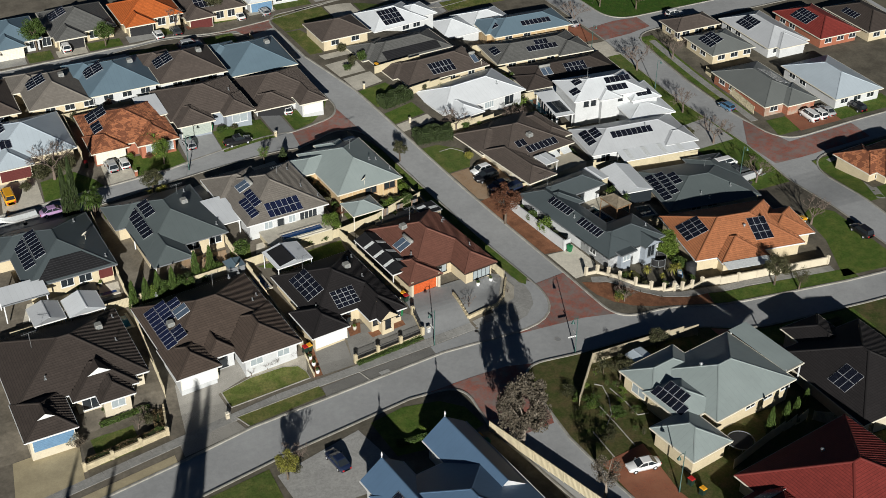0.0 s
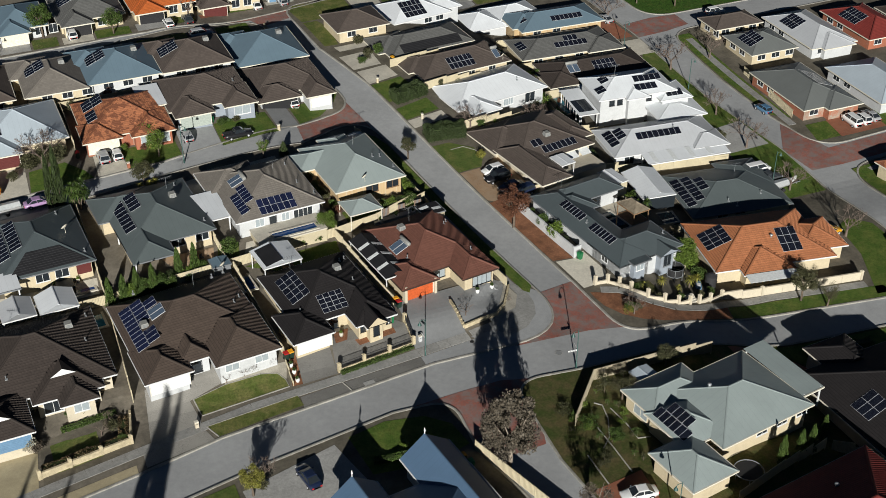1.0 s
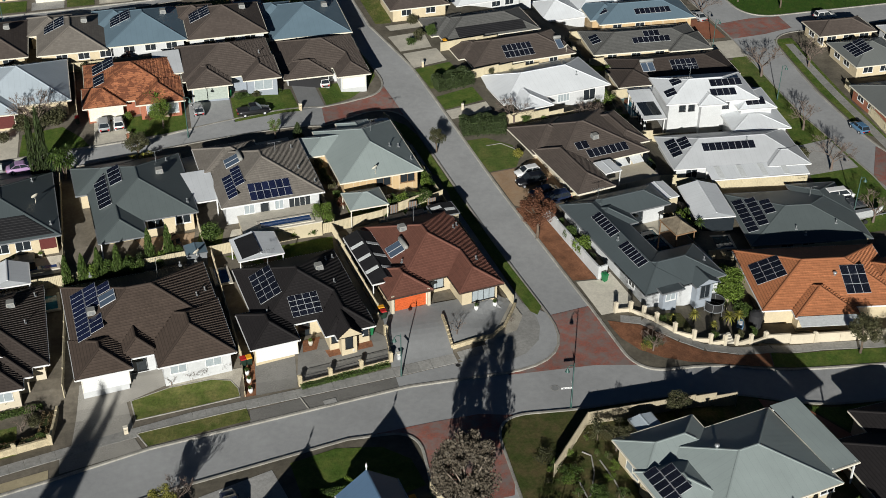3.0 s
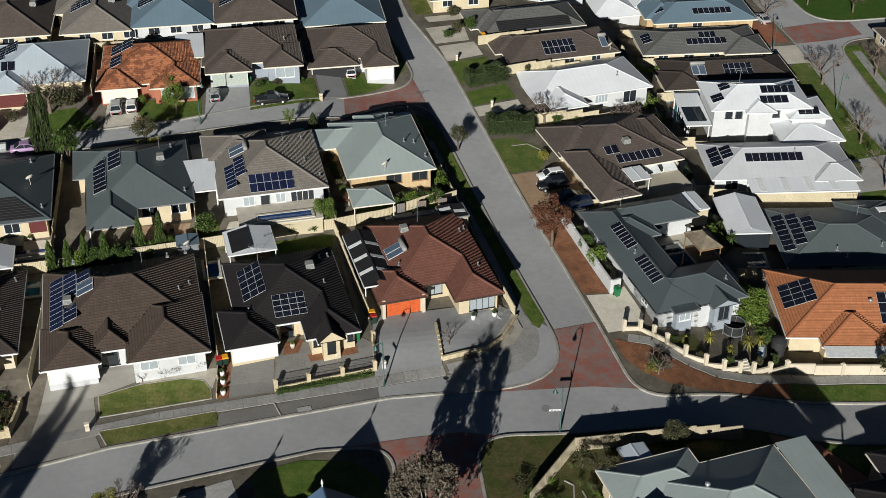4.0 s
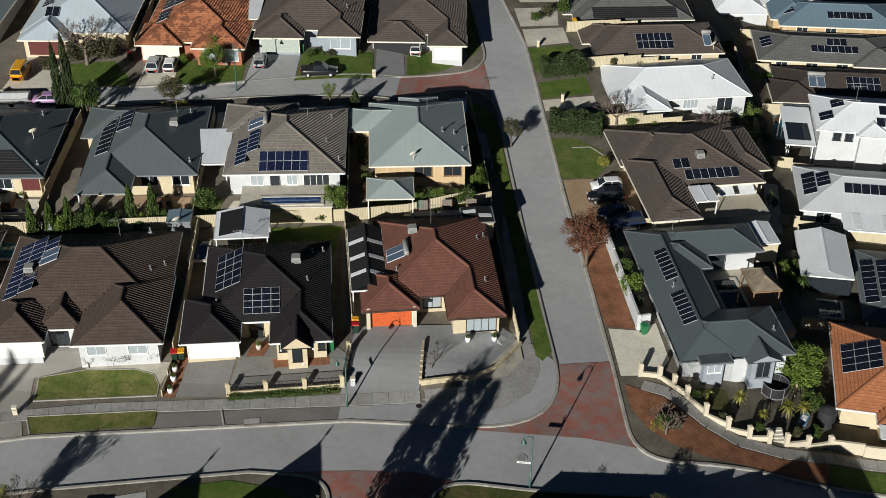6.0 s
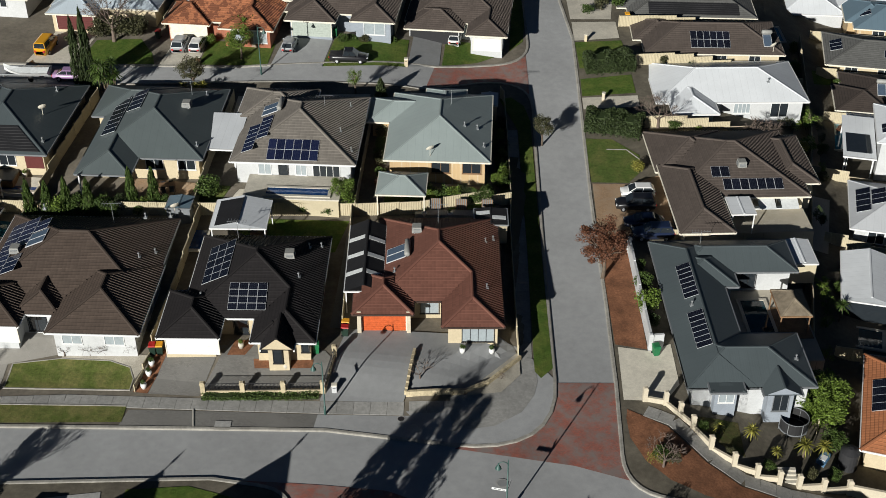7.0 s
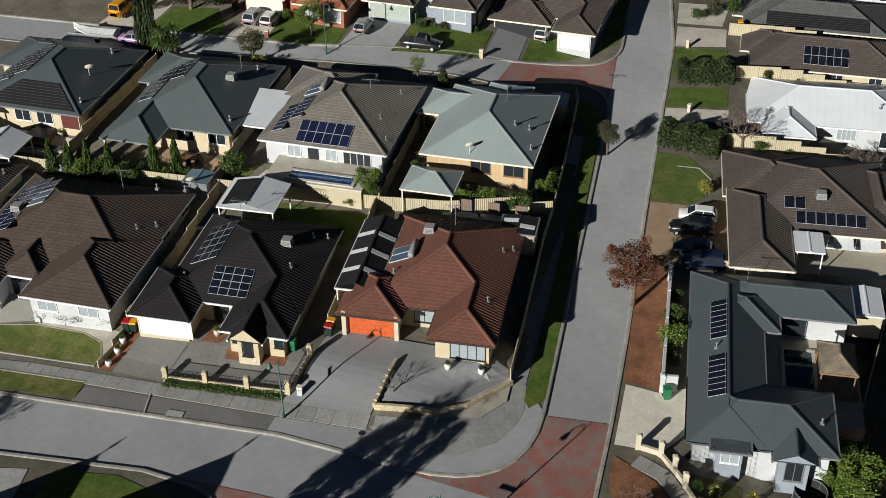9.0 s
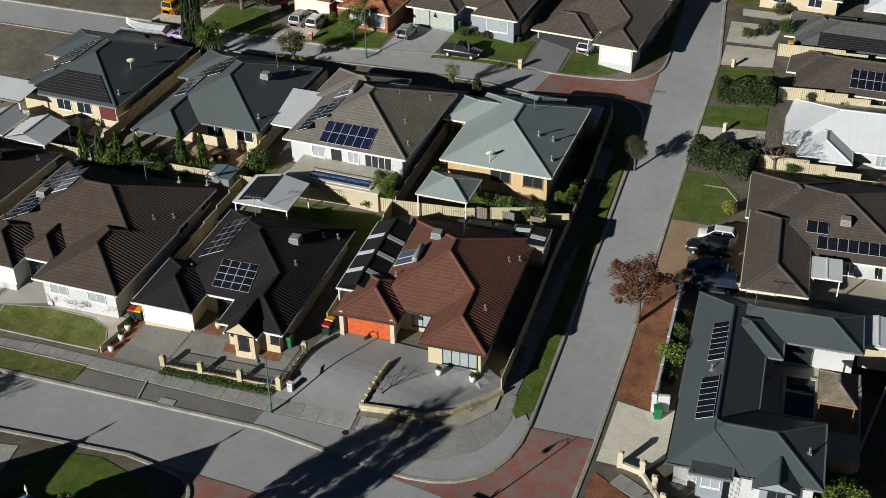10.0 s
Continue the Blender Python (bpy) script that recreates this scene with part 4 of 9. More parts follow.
# ------------------------------------------------------------------ houses
SIDES = {"S": ((1, 0), (0, 1)), "N": ((-1, 0), (0, -1)), "W": ((0, -1), (1, 0)), "E": ((0, 1), (-1, 0))}


def eave_start(r, side):
    x0, y0, x1, y1 = r
    return {"S": (x0, y0), "N": (x1, y1), "W": (x0, y1), "E": (x1, y0)}[side]


def side_len(r, side):
    return r[2] - r[0] if side in "SN" else r[3] - r[1]


def on_slope(b, side, u, v, lift=0.0):
    """The pose of a thing on a roof slope: x along the eave, y up the slope, z off it."""
    d, n = SIDES[side]
    s, p = eave_start(b["r"], side), radians(b.get("p", 23))
    c, sn = math.cos(p), math.sin(p)
    X = Vector((d[0], d[1], 0))
    Y = Vector((n[0] * c, n[1] * c, sn))
    Z = X.cross(Y)
    o = Vector((s[0] + d[0] * u + n[0] * v * c, s[1] + d[1] * u + n[1] * v * c, b["e"] + v * sn)) + Z * lift
    return Matrix.Translation(o) @ Matrix((X, Y, Z)).transposed().to_4x4()


def upright(b, side, u, v):
    return Matrix.Translation(on_slope(b, side, u, v).translation)


def slope_faces(r, e, pitch, kind):
    """The faces of a hipped or gabled roof over the eave outline r, each with its eave side."""
    x0, y0, x1, y1 = r
    w, d, t = x1 - x0, y1 - y0, math.tan(radians(pitch))
    if kind == "hip":
        h = min(w, d) / 2
        if w >= d:
            a, b = (x0 + h, (y0 + y1) / 2, e + h * t), (x1 - h, (y0 + y1) / 2, e + h * t)
            return [("S", [(x0, y0, e), (x1, y0, e), b, a]), ("E", [(x1, y0, e), (x1, y1, e), b]), ("N", [(x1, y1, e), (x0, y1, e), a, b]), ("W", [(x0, y1, e), (x0, y0, e), a])], [(a, b)] + [(p, q) for p, q in (((x0, y0, e), a), ((x0, y1, e), a), ((x1, y0, e), b), ((x1, y1, e), b))]
        a, b = ((x0 + x1) / 2, y0 + h, e + h * t), ((x0 + x1) / 2, y1 - h, e + h * t)
        return [("S", [(x0, y0, e), (x1, y0, e), a]), ("E", [(x1, y0, e), (x1, y1, e), b, a]), ("N", [(x1, y1, e), (x0, y1, e), b]), ("W", [(x0, y1, e), (x0, y0, e), a, b])], [(a, b)] + [(p, q) for p, q in (((x0, y0, e), a), ((x1, y0, e), a), ((x0, y1, e), b), ((x1, y1, e), b))]
    if kind == "gx":
        a, b = (x0, (y0 + y1) / 2, e + d / 2 * t), (x1, (y0 + y1) / 2, e + d / 2 * t)
        return [("S", [(x0, y0, e), (x1, y0, e), b, a]), ("N", [(x1, y1, e), (x0, y1, e), a, b])], [(a, b)]
    if kind == "gy":
        a, b = ((x0 + x1) / 2, y0, e + w / 2 * t), ((x0 + x1) / 2, y1, e + w / 2 * t)
        return [("E", [(x1, y0, e), (x1, y1, e), b, a]), ("W", [(x0, y1, e), (x0, y0, e), a, b])], [(a, b)]
    # lean-to that rises from its south edge
    return [("S", [(x0, y0, e), (x1, y0, e), (x1, y1, e + d * t), (x0, y1, e + d * t)])], []


UP = Vector((0, 0, 1))
ROLL, ROLL_SHAPE = 0.33, ((0.0, 0.0), (0.07, 0.05), (0.2, 0.056), (0.55, 0.03))

FLAT_SHAPE = ((0.0, 0.0), (0.5, 0.004))


def roof_height(b, x, y):
    """Height of one block's roof over a point of the house's plan."""
    x0, y0, x1, y1 = b["r"]
    if not (x0 <= x <= x1 and y0 <= y <= y1):
        return -99.0
    t = math.tan(radians(b.get("p", 23)))
    run = {"hip": min(x - x0, x1 - x, y - y0, y1 - y), "gx": min(y - y0, y1 - y), "gy": min(x - x0, x1 - x), "lean": y - y0}[b["k"]]
    return b["e"] + run * t


def capped(blocks, ridges):
    """The stretches of a block's ridges and hips that stand proud of the whole roof."""
    out = []
    for p, q in ridges:
        p, q = Vector(p), Vector(q)
        n = max(2, math.ceil((q - p).length / 0.4))
        d = (q - p).normalized()
        s = d.cross(UP).normalized() * 0.3
        run = None
        for k in range(n):
            m = p.lerp(q, (k + 0.5) / n)
            top = max(roof_height(b, m.x, m.y) for b in blocks)
            side = max(roof_height(b, m.x + g * s.x, m.y + g * s.y) for b in blocks for g in (-1, 1))
            ok = top < m.z + 0.04 and side < m.z - 0.02
            if ok and run is None:
                run = k
            if run is not None and (not ok or k == n - 1):
                e = k + 1 if ok else k
                out.append((p.lerp(q, run / n), p.lerp(q, e / n)))
                run = None
    return out


def roof_mesh(b, mat, courses, blocks=(), rank=0):
    """A roof sheet with its courses stepped like laid tiles, and a soffit below."""
    r, e, p = b["r"], b["e"], b.get("p", 23)
    faces, ridges = slope_faces(r, e, p, b["k"])
    vs, fs, uvs = [], [], []
    drop = 0.006 * rank
    for side, pts in faces:
        d, n = SIDES[side]
        s = Vector((*eave_start(r, side), e))
        X = Vector((d[0], d[1], 0))
        Y = Vector((n[0] * math.cos(radians(p)), n[1] * math.cos(radians(p)), math.sin(radians(p))))
        loc = [((Vector(q) - s).dot(X), (Vector(q) - s).dot(Y)) for q in pts]
        top = max(v for _, v in loc)
        lo = sorted(u for u, v in loc if v < 1e-4)
        hi = sorted(u for u, v in loc if v > top - 1e-4)
        n_c = max(1, round(top / 0.33)) if courses else 1
        rolled = side in "EN"
        step = (0.016 if rolled else 0.034) if courses else 0.0
        for k in range(n_c):
            v0, v1 = top * k / n_c, top * (k + 1) / n_c
            ul0, ur0 = (lo[0] + (hi[0] - lo[0]) * v0 / top, lo[-1] + (hi[-1] - lo[-1]) * v0 / top)
            ul1, ur1 = (lo[0] + (hi[0] - lo[0]) * v1 / top, lo[-1] + (hi[-1] - lo[-1]) * v1 / top)
            if not courses:
                row = [(ul0, 0.0), (ur0, 0.0)]
            else:
                row = [(ul0, 0.0)]
                j = math.floor(ul0 / ROLL)
                while j * ROLL < ur0:
                    row += [((j + f) * ROLL, g) for f, g in (ROLL_SHAPE if rolled else FLAT_SHAPE) if ul0 + 0.02 < (j + f) * ROLL < ur0 - 0.02]
                    j += 1
                row.append((ur0, 0.0))
            base, m = len(vs), len(row)
            low = [(a, v0, g + step) for a, g in row]
            high = [(min(max(a, ul1), ur1), v1, g if ul1 < a < ur1 else 0.0) for a, g in row]
            lip = [(a, v0, g if k else 0.0) for a, g in row]
            lines = (lip, low, high) if courses else (low, high)
            for line in lines:
                vs += [tuple(s + X * a + Y * c + UP * (g - drop)) for a, c, g in line]
            for r_, (la, lb) in enumerate(zip(lines, lines[1:])):
                o = base + r_ * m
                for i in range(m - 1):
                    quad = [(o + i, la[i]), (o + i + 1, la[i + 1])]
                    if lb[i + 1][0] - lb[i][0] > 1e-5:
                        quad += [(o + m + i + 1, lb[i + 1]), (o + m + i, lb[i])]
                    elif la[i + 1][0] - la[i][0] > 1e-5:
                        quad += [(o + m + i, lb[i])]
                    else:
                        continue
                    if r_ and blocks:
                        m_ = s + X * (sum(g[1][0] for g in quad) / len(quad)) + Y * ((v0 + v1) / 2)
                        hidden = False
                        for j, o_ in enumerate(blocks):
                            if j != rank and o_["k"] != "lean":
                                g = roof_height(o_, m_.x, m_.y) - m_.z
                                hidden = hidden or g > 0.06 or (j < rank and g > -0.03)
                        if hidden:
                            continue
                    fs.append(tuple(q[0] for q in quad))
                    uvs.append([(q[1][0], q[1][1] * 0.33 * n_c / top if courses else q[1][1]) for q in quad])
    if b["k"] != "lean":
        base = len(vs)
        x0, y0, x1, y1 = r
        vs += [(x0, y0, e), (x0, y1, e), (x1, y1, e), (x1, y0, e)]
        fs.append((base, base + 1, base + 2, base + 3))
        uvs.append([(0, 0)] * 4)
    me = mesh_of("roof", vs, fs, mat, uvs)
    bm = bmesh.new()
    bm.from_mesh(me)
    bmesh.ops.remove_doubles(bm, verts=bm.verts[:], dist=0.003)
    bm.to_mesh(me)
    bm.free()
    return me, ridges


PANEL, FRAME_W = {}, 0.017


def panel_mesh(w, h, cells="cells"):
    """One framed solar panel, w across and h up the slope."""
    if (w, h, cells) not in PANEL:
        p = Pile()
        p.box(-w / 2, -h / 2, 0.06, w / 2, h / 2, 0.095)
        n = len(p.f)
        p.add([(-w / 2 + FRAME_W, -h / 2 + FRAME_W, 0.098), (w / 2 - FRAME_W, -h / 2 + FRAME_W, 0.098), (w / 2 - FRAME_W, h / 2 - FRAME_W, 0.098), (-w / 2 + FRAME_W, h / 2 - FRAME_W, 0.098)], [(0, 1, 2, 3)])
        uvs = [[(0.1, 0.1)] * 4] * n + [[(0, 0), (w, 0), (w, h), (0, h)]]
        PANEL[(w, h, cells)] = mesh_of("solar_panel", p.v, p.f, [M["alu"], M[cells]], uvs, [0] * n + [1])
    return PANEL[(w, h, cells)]


def solar(house, b, side, u, v, cols, rows, w=0.82, h=1.6, skip=(), cells="cells"):
    """An array of panels on a slope, its lower left corner at u, v."""
    me = panel_mesh(w, h, cells)
    for i in range(cols):
        for j in range(rows):
            if (i, j) not in skip:
                link_mesh("solar_panel", me, house, on_slope(b, side, u + (i + 0.5) * (w + 0.02), v + (j + 0.5) * (h + 0.02), 0.02))


def vent(house, b, side, u, v):
    p = Pile().tube([(0, 0, -0.1), (0, 0, 0.42)], [0.05, 0.05], 8)
    p.tube([(0, 0, 0.38), (0, 0, 0.48)], [0.1, 0.085], 8)
    p.box(-0.16, -0.16, -0.12, 0.16, 0.16, 0.06)
    p.make("vent_pipe", M["galv"], house, upright(b, side, u, v), "small galvanised roof vent")


def whirly(house, b, side, u, v):
    p = Pile().tube([(0, 0, -0.2), (0, 0, 0.2), (0, 0, 0.28), (0, 0, 0.42), (0, 0, 0.5)], [0.14, 0.14, 0.24, 0.24, 0.06], 12)
    p.make("roof_ventilator", M["galv"], house, upright(b, side, u, v), "round spinning roof ventilator", smooth=True)


def cooler(house, b, side, u, v, mat="off_white"):
    """An evaporative cooler: tapered casing with louvres, on a duct."""
    m = upright(b, side, u, v) @ Matrix.Diagonal((0.84, 0.84, 0.84, 1))
    lid = Pile().add([(-0.55, -0.55, 0.1), (0.55, -0.55, 0.1), (0.55, 0.55, 0.1), (-0.55, 0.55, 0.1), (-0.47, -0.47, 0.78), (0.47, -0.47, 0.78), (0.47, 0.47, 0.78), (-0.47, 0.47, 0.78)], BOX_F)
    box = lid.make("air_cooler", M[mat], house, m, "boxy evaporative air cooler")
    Pile().box(-0.3, -0.3, -0.5, 0.3, 0.3, 0.12).make("duct", M["galv"], box)
    for k in range(3):
        z, o = 0.2 + 0.16 * k, 0.55 - 0.02 * k
        for c in ((-o - 0.02, -0.36, z, -o + 0.02, 0.36, z + 0.07), (-0.36, -o - 0.02, z, 0.36, -o + 0.02, z + 0.07), (o - 0.02, -0.36, z, o + 0.02, 0.36, z + 0.07)):
            Pile().box(*c).make("slat", M["grey_paint"], box)


def antenna(house, b, side, u, v, tall=2.2):
    p = Pile().tube([(0, 0, -0.3), (0, 0, tall)], [0.025, 0.02], 6)
    p.bar((-0.9, 0, tall - 0.1), (0.9, 0.2, tall - 0.1), 0.03, 0.03)
    mast = p.make("tv_antenna", M["galv"], house, upright(b, side, u, v), "rake-shaped television antenna")
    for k in range(7):
        x = -0.85 + 0.28 * k
        Pile().bar((x, -0.45 + 0.03 * k, tall - 0.08), (x + 0.08, 0.5 - 0.03 * k, tall - 0.08), 0.018, 0.018).make("rod", M["galv"], mast)


def dish(house, b, side, u, v):
    p = Pile().tube([(0, 0, -0.2), (0, 0, 0.7)], [0.03, 0.03], 6)
    ring, n = [], 14
    for r, z in ((0.02, 0.0), (0.25, 0.05), (0.45, 0.16)):
        ring += [(r * math.cos(2 * math.pi * k / n), r * math.sin(2 * math.pi * k / n), z) for k in range(n)]
    fs = [(j * n + k, j * n + (k + 1) % n, (j + 1) * n + (k + 1) % n, (j + 1) * n + k) for j in (0, 1) for k in range(n)]
    m = pose(0.05, 0.1, 0.75, -55, 0, 30)
    p.add([m @ Vector(q) for q in ring], fs)
    p.bar((0, 0.1, 0.75), (0.25, 0.5, 1.0), 0.02, 0.02)
    p.make("satellite_dish", M["off_white"], house, upright(b, side, u, v), "round pale satellite dish")


def heater(house, b, side, u, v, cols=2, tank=True):
    """A solar water heater: flat collectors with a tank along their top."""
    m = on_slope(b, side, u, v, 0.03)
    for k in range(cols):
        q = Pile().box(k * 1.05, 0, 0.05, k * 1.05 + 1.0, 1.9, 0.12)
        c = q.make("collector", M["alu"], house, m, "flat glazed solar water collector")
        Pile().box(k * 1.05 + 0.05, 0.05, 0.118, k * 1.05 + 0.95, 1.85, 0.126).make("glazing", M["sky_tinted_collector"], c)
    if not tank:
        return
    t = Pile().tube([(-0.1, 2.15, 0.3), (0.02, 2.15, 0.3), (cols * 1.05, 2.15, 0.3), (cols * 1.05 + 0.1, 2.15, 0.3)], [0.18, 0.27, 0.27, 0.18], 12)
    t.make("water_tank", M["cooler_grey"], house, m, "silver water tank above the collectors", smooth=True)


def wall_frame(b, side, inset):
    x0, y0, x1, y1 = b["r"]
    r = (x0 + inset, y0 + inset, x1 - inset, y1 - inset)
    d, n = SIDES[side]
    s = eave_start(r, side)
    out = (-n[0], -n[1])
    return Matrix(((d[0], out[0], 0, s[0]), (d[1], out[1], 0, s[1]), (0, 0, 1, 0), (0, 0, 0, 1))), side_len(r, side)


def window(house, b, side, u, w, sill, h, inset=0.55, pane="glass", frame_mat="white_paint", bars=1):
    """A window set on a wall: frame, sill and panes. u is where it begins along the wall."""
    m, _ = wall_frame(b, side, inset)
    o, i = (u - 0.06, sill - 0.06, u + w + 0.06, sill + h + 0.06), (u, sill, u + w, sill + h)
    ring = [(a, y, c) for y in (0.05, -0.02) for q in (o, i) for a, c in ((q[0], q[1]), (q[2], q[1]), (q[2], q[3]), (q[0], q[3]))]
    f = Pile().add(ring, [t for k in range(4) for n in ((k + 1) % 4,) for t in ((k, n, n + 4, k + 4), (k + 8, k + 12, n + 12, n + 8), (k, k + 8, n + 8, n), (k + 4, n + 4, n + 12, k + 12))])
    win = f.make("window", M[frame_mat], house, m)
    for k in range(1, bars + 1):
        x = u + w * k / (bars + 1)
        Pile().box(x - 0.025, -0.02, sill, x + 0.025, 0.04, sill + h).make("mullion", M[frame_mat], win)
    Pile().box(u - 0.1, 0.0, sill - 0.12, u + w + 0.1, 0.1, sill - 0.06).make("sill", M[frame_mat], win)
    for k in range(bars + 1):
        a, c = u + w * k / (bars + 1) + 0.025, u + w * (k + 1) / (bars + 1) - 0.025
        Pile().box(a, -0.01, sill, c, 0.015, sill + h).make("pane", M[pane], win)


def extruded(prof, x0, x1):
    """A profile of (y, z) points drawn out along x."""
    n = len(prof)
    vs = [(x, a, c) for x in (x0, x1) for a, c in prof]
    return vs, [(k, n + k, n + k + 1, k + 1) for k in range(n - 1)]


def heat_mat(house, b, side, u, v, w, rows, taper=0.0, lead=0.0):
    """Black pool heating strips, ribbed up the slope and cut back along a hip."""
    prof = [(0.36 * k + a, g) for k in range(rows) for a, g in ((0, 0.03), (0.03, 0.06), (0.30, 0.06), (0.33, 0.03))]
    vs = [(lead * a, a, c) for a, c in prof] + [(w - taper * a, a, c) for a, c in prof]
    n = len(prof)
    Pile().add(vs, [(k, n + k, n + k + 1, k + 1) for k in range(n - 1)]).make("pool_heating_mat", M["black_heat"], house, on_slope(b, side, u, v, 0.04), "black pool heating mat")


def garage_door(house, b, side, u, w, mat, h=1.85, inset=0.55, pillars=None, label=""):
    m, _ = wall_frame(b, side, inset)
    n, prof = 8, []
    for k in range(n):
        z0, z1 = 0.02 + h * k / n, h * (k + 1) / n
        prof += [(0.03, z0), (0.03, z1), (0.012, z1 + 0.004), (0.012, z1 + 0.016)]
    prof = prof[:-2]
    door = Pile().add(*extruded(prof, u, u + w)).make("garage_door", M[mat], house, m, label)
    t = Pile().box(u - 0.08, -0.03, 0, u, 0.06, h + 0.08).box(u + w, -0.03, 0, u + w + 0.08, 0.06, h + 0.08).box(u, -0.03, h, u + w, 0.06, h + 0.08)
    t.make("door_frame", M["off_white"], door)
    if pillars:
        for x in (u - 0.42, u + w + 0.08):
            Pile().box(x, -0.1, -0.3, x + 0.34, 0.4, 2.35).make("pillar", M[pillars], house, m)


def gable(ob, mat, vs, fs):
    Pile().add(vs, fs).make("gable", mat, ob)


def cap_profile(p, q, w, h):
    """A rounded capping along a ridge or hip."""
    p, q = Vector(p), Vector(q)
    d = (q - p).normalized()
    s = d.cross(UP).normalized()
    n = s.cross(d)
    prof = [(-w, -0.05), (-w * 0.9, h * 0.45), (-w * 0.4, h), (w * 0.4, h), (w * 0.9, h * 0.45), (w, -0.05)]
    vs = [e + s * a + n * b for e in (p, q) for a, b in prof]
    return vs, [(k, k + 1, k + 7, k + 6) for k in range(5)] + [(5, 4, 3, 2, 1, 0), (6, 7, 8, 9, 10, 11)]


def house(label, at, rot, blocks, roof, wall, trim="off_white", courses=False, caps=None, inset=0.55, pad=None, group="houses of the estate"):
    """A single-storey house of overlapping hipped or gabled blocks. blocks: roof outlines in the house's own plan."""
    px_, py_ = site(*at)
    cx = px_ + sum((b["r"][0] + b["r"][2]) / 2 for b in blocks) / len(blocks)
    cy = py_ + sum((b["r"][1] + b["r"][3]) / 2 for b in blocks) / len(blocks)
    z = (land(cx, cy) if pad is None else pad) + 0.1
    ob = thing("house", label, "house", pose(px_, py_, z, 0, 0, rot), group)
    tiled = roof.startswith("tile")
    for b in blocks:
        b.setdefault("e", 2.2)
    for i, b in enumerate(blocks):
        x0, y0, x1, y1 = b["r"]
        rm = M[b.get("m", roof)]
        me, ridges = roof_mesh(b, rm, courses and tiled and b["k"] != "lean", blocks, i)
        rf = link_mesh("roof", me, ob)
        e = b["e"]
        edges = {"hip": "SNEW", "gx": "SN", "gy": "EW", "lean": "S"}[b["k"]]
        for side in edges:
            s, (d, n) = eave_start(b["r"], side), SIDES[side]
            L = side_len(b["r"], side)
            g = Pile().bar((s[0], s[1], e - 0.16), (s[0] + d[0] * L, s[1] + d[1] * L, e - 0.16), 0.14, 0.17)
            g.make("gutter", M[b.get("trim", trim)], rf)
        for p, q in capped(blocks, ridges):
            c = Pile().add(*cap_profile(p, q, 0.15 if tiled else 0.11, 0.10 if tiled else 0.04))
            c.make("ridge_cap", M[caps] if caps else rm, rf)
        if b.get("open"):
            for x, y in ((x0 + 0.3, y0 + 0.3), (x1 - 0.3, y0 + 0.3), (x0 + 0.3, y1 - 0.3), (x1 - 0.3, y1 - 0.3)):
                Pile().box(x - 0.07, y - 0.07, -0.6, x + 0.07, y + 0.07, e).make("post", M["white_paint"], rf)
        else:
            w = Pile().box(x0 + inset, y0 + inset, -1.2, x1 - inset, y1 - inset, e - 0.03)
            if b["k"] in ("gx", "gy"):
                t = math.tan(radians(b.get("p", 23)))
                if b["k"] == "gy":
                    hw = (x1 - x0) / 2 - 0.06
                    for y in (y0 + 0.12, y1 - 0.12):
                        gable(ob, M[b.get("w", wall)], [(x0 + 0.06, y, e), (x1 - 0.06, y, e), ((x0 + x1) / 2, y, e + hw * t - 0.03), (x0 + 0.06, y + 0.06, e), (x1 - 0.06, y + 0.06, e), ((x0 + x1) / 2, y + 0.06, e + hw * t - 0.03)],
                              [(0, 1, 2), (5, 4, 3), (0, 3, 4, 1), (1, 4, 5, 2), (2, 5, 3, 0)])
                else:
                    hd = (y1 - y0) / 2 - 0.06
                    for x in (x0 + 0.12, x1 - 0.12):
                        gable(ob, M[b.get("w", wall)], [(x, y0 + 0.06, e), (x, y1 - 0.06, e), (x, (y0 + y1) / 2, e + hd * t - 0.03), (x + 0.06, y0 + 0.06, e), (x + 0.06, y1 - 0.06, e), (x + 0.06, (y0 + y1) / 2, e + hd * t - 0.03)],
                              [(2, 1, 0), (3, 4, 5), (0, 1, 4, 3), (1, 2, 5, 4), (2, 0, 3, 5)])
            w.make("wall", M[b.get("w", wall)], ob)
    return ob


def R(x0, y0, x1, y1, k="hip", **kw):
    return dict(r=(x0, y0, x1, y1), k=k, **kw)


def row_windows(ob, b, side, spots, sill=0.9, h=1.1, w=1.5, pane="glass", frame_mat="white_paint"):
    for u in spots:
        window(ob, b, side, u, w, sill, h, pane=pane, frame_mat=frame_mat)


# --- front row on the main street
main, wing, gar = R(-11.2, 3.6, -0.1, 16.5, p=24), R(-5.4, 0, -0.1, 9.5, p=24), R(-13.1, 1.75, -7.8, 8.0, p=24)
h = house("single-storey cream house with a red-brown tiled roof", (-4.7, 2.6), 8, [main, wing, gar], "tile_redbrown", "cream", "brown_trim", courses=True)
garage_door(h, gar, "S", 0.05 + 0.25, 3.75, "orange_door", pillars="cream_pale", label="orange-red slatted garage door")
window(h, wing, "S", 1.2, 2.7, 0.25, 1.75, pane="pale_glass", frame_mat="black_steel", bars=3)
window(h, main, "S", 3.4, 1.6, 0.5, 1.5, pane="pale_glass", frame_mat="black_steel", bars=1)
row_windows(h, main, "E", (2.0, 6.0, 9.5))
heater(h, main, "W", 6.0, 1.0)
cooler(h, main, "W", 4.5, 3.9, "cooler_grey")
antenna(h, main, "N", 5.6, 3.4)
for u, v in ((8.1, 1.4), (8.9, 0.6), (1.1, 1.5)):
    vent(h, main, "E", u, v)
vent(h, main, "W", 9.6, 1.8)

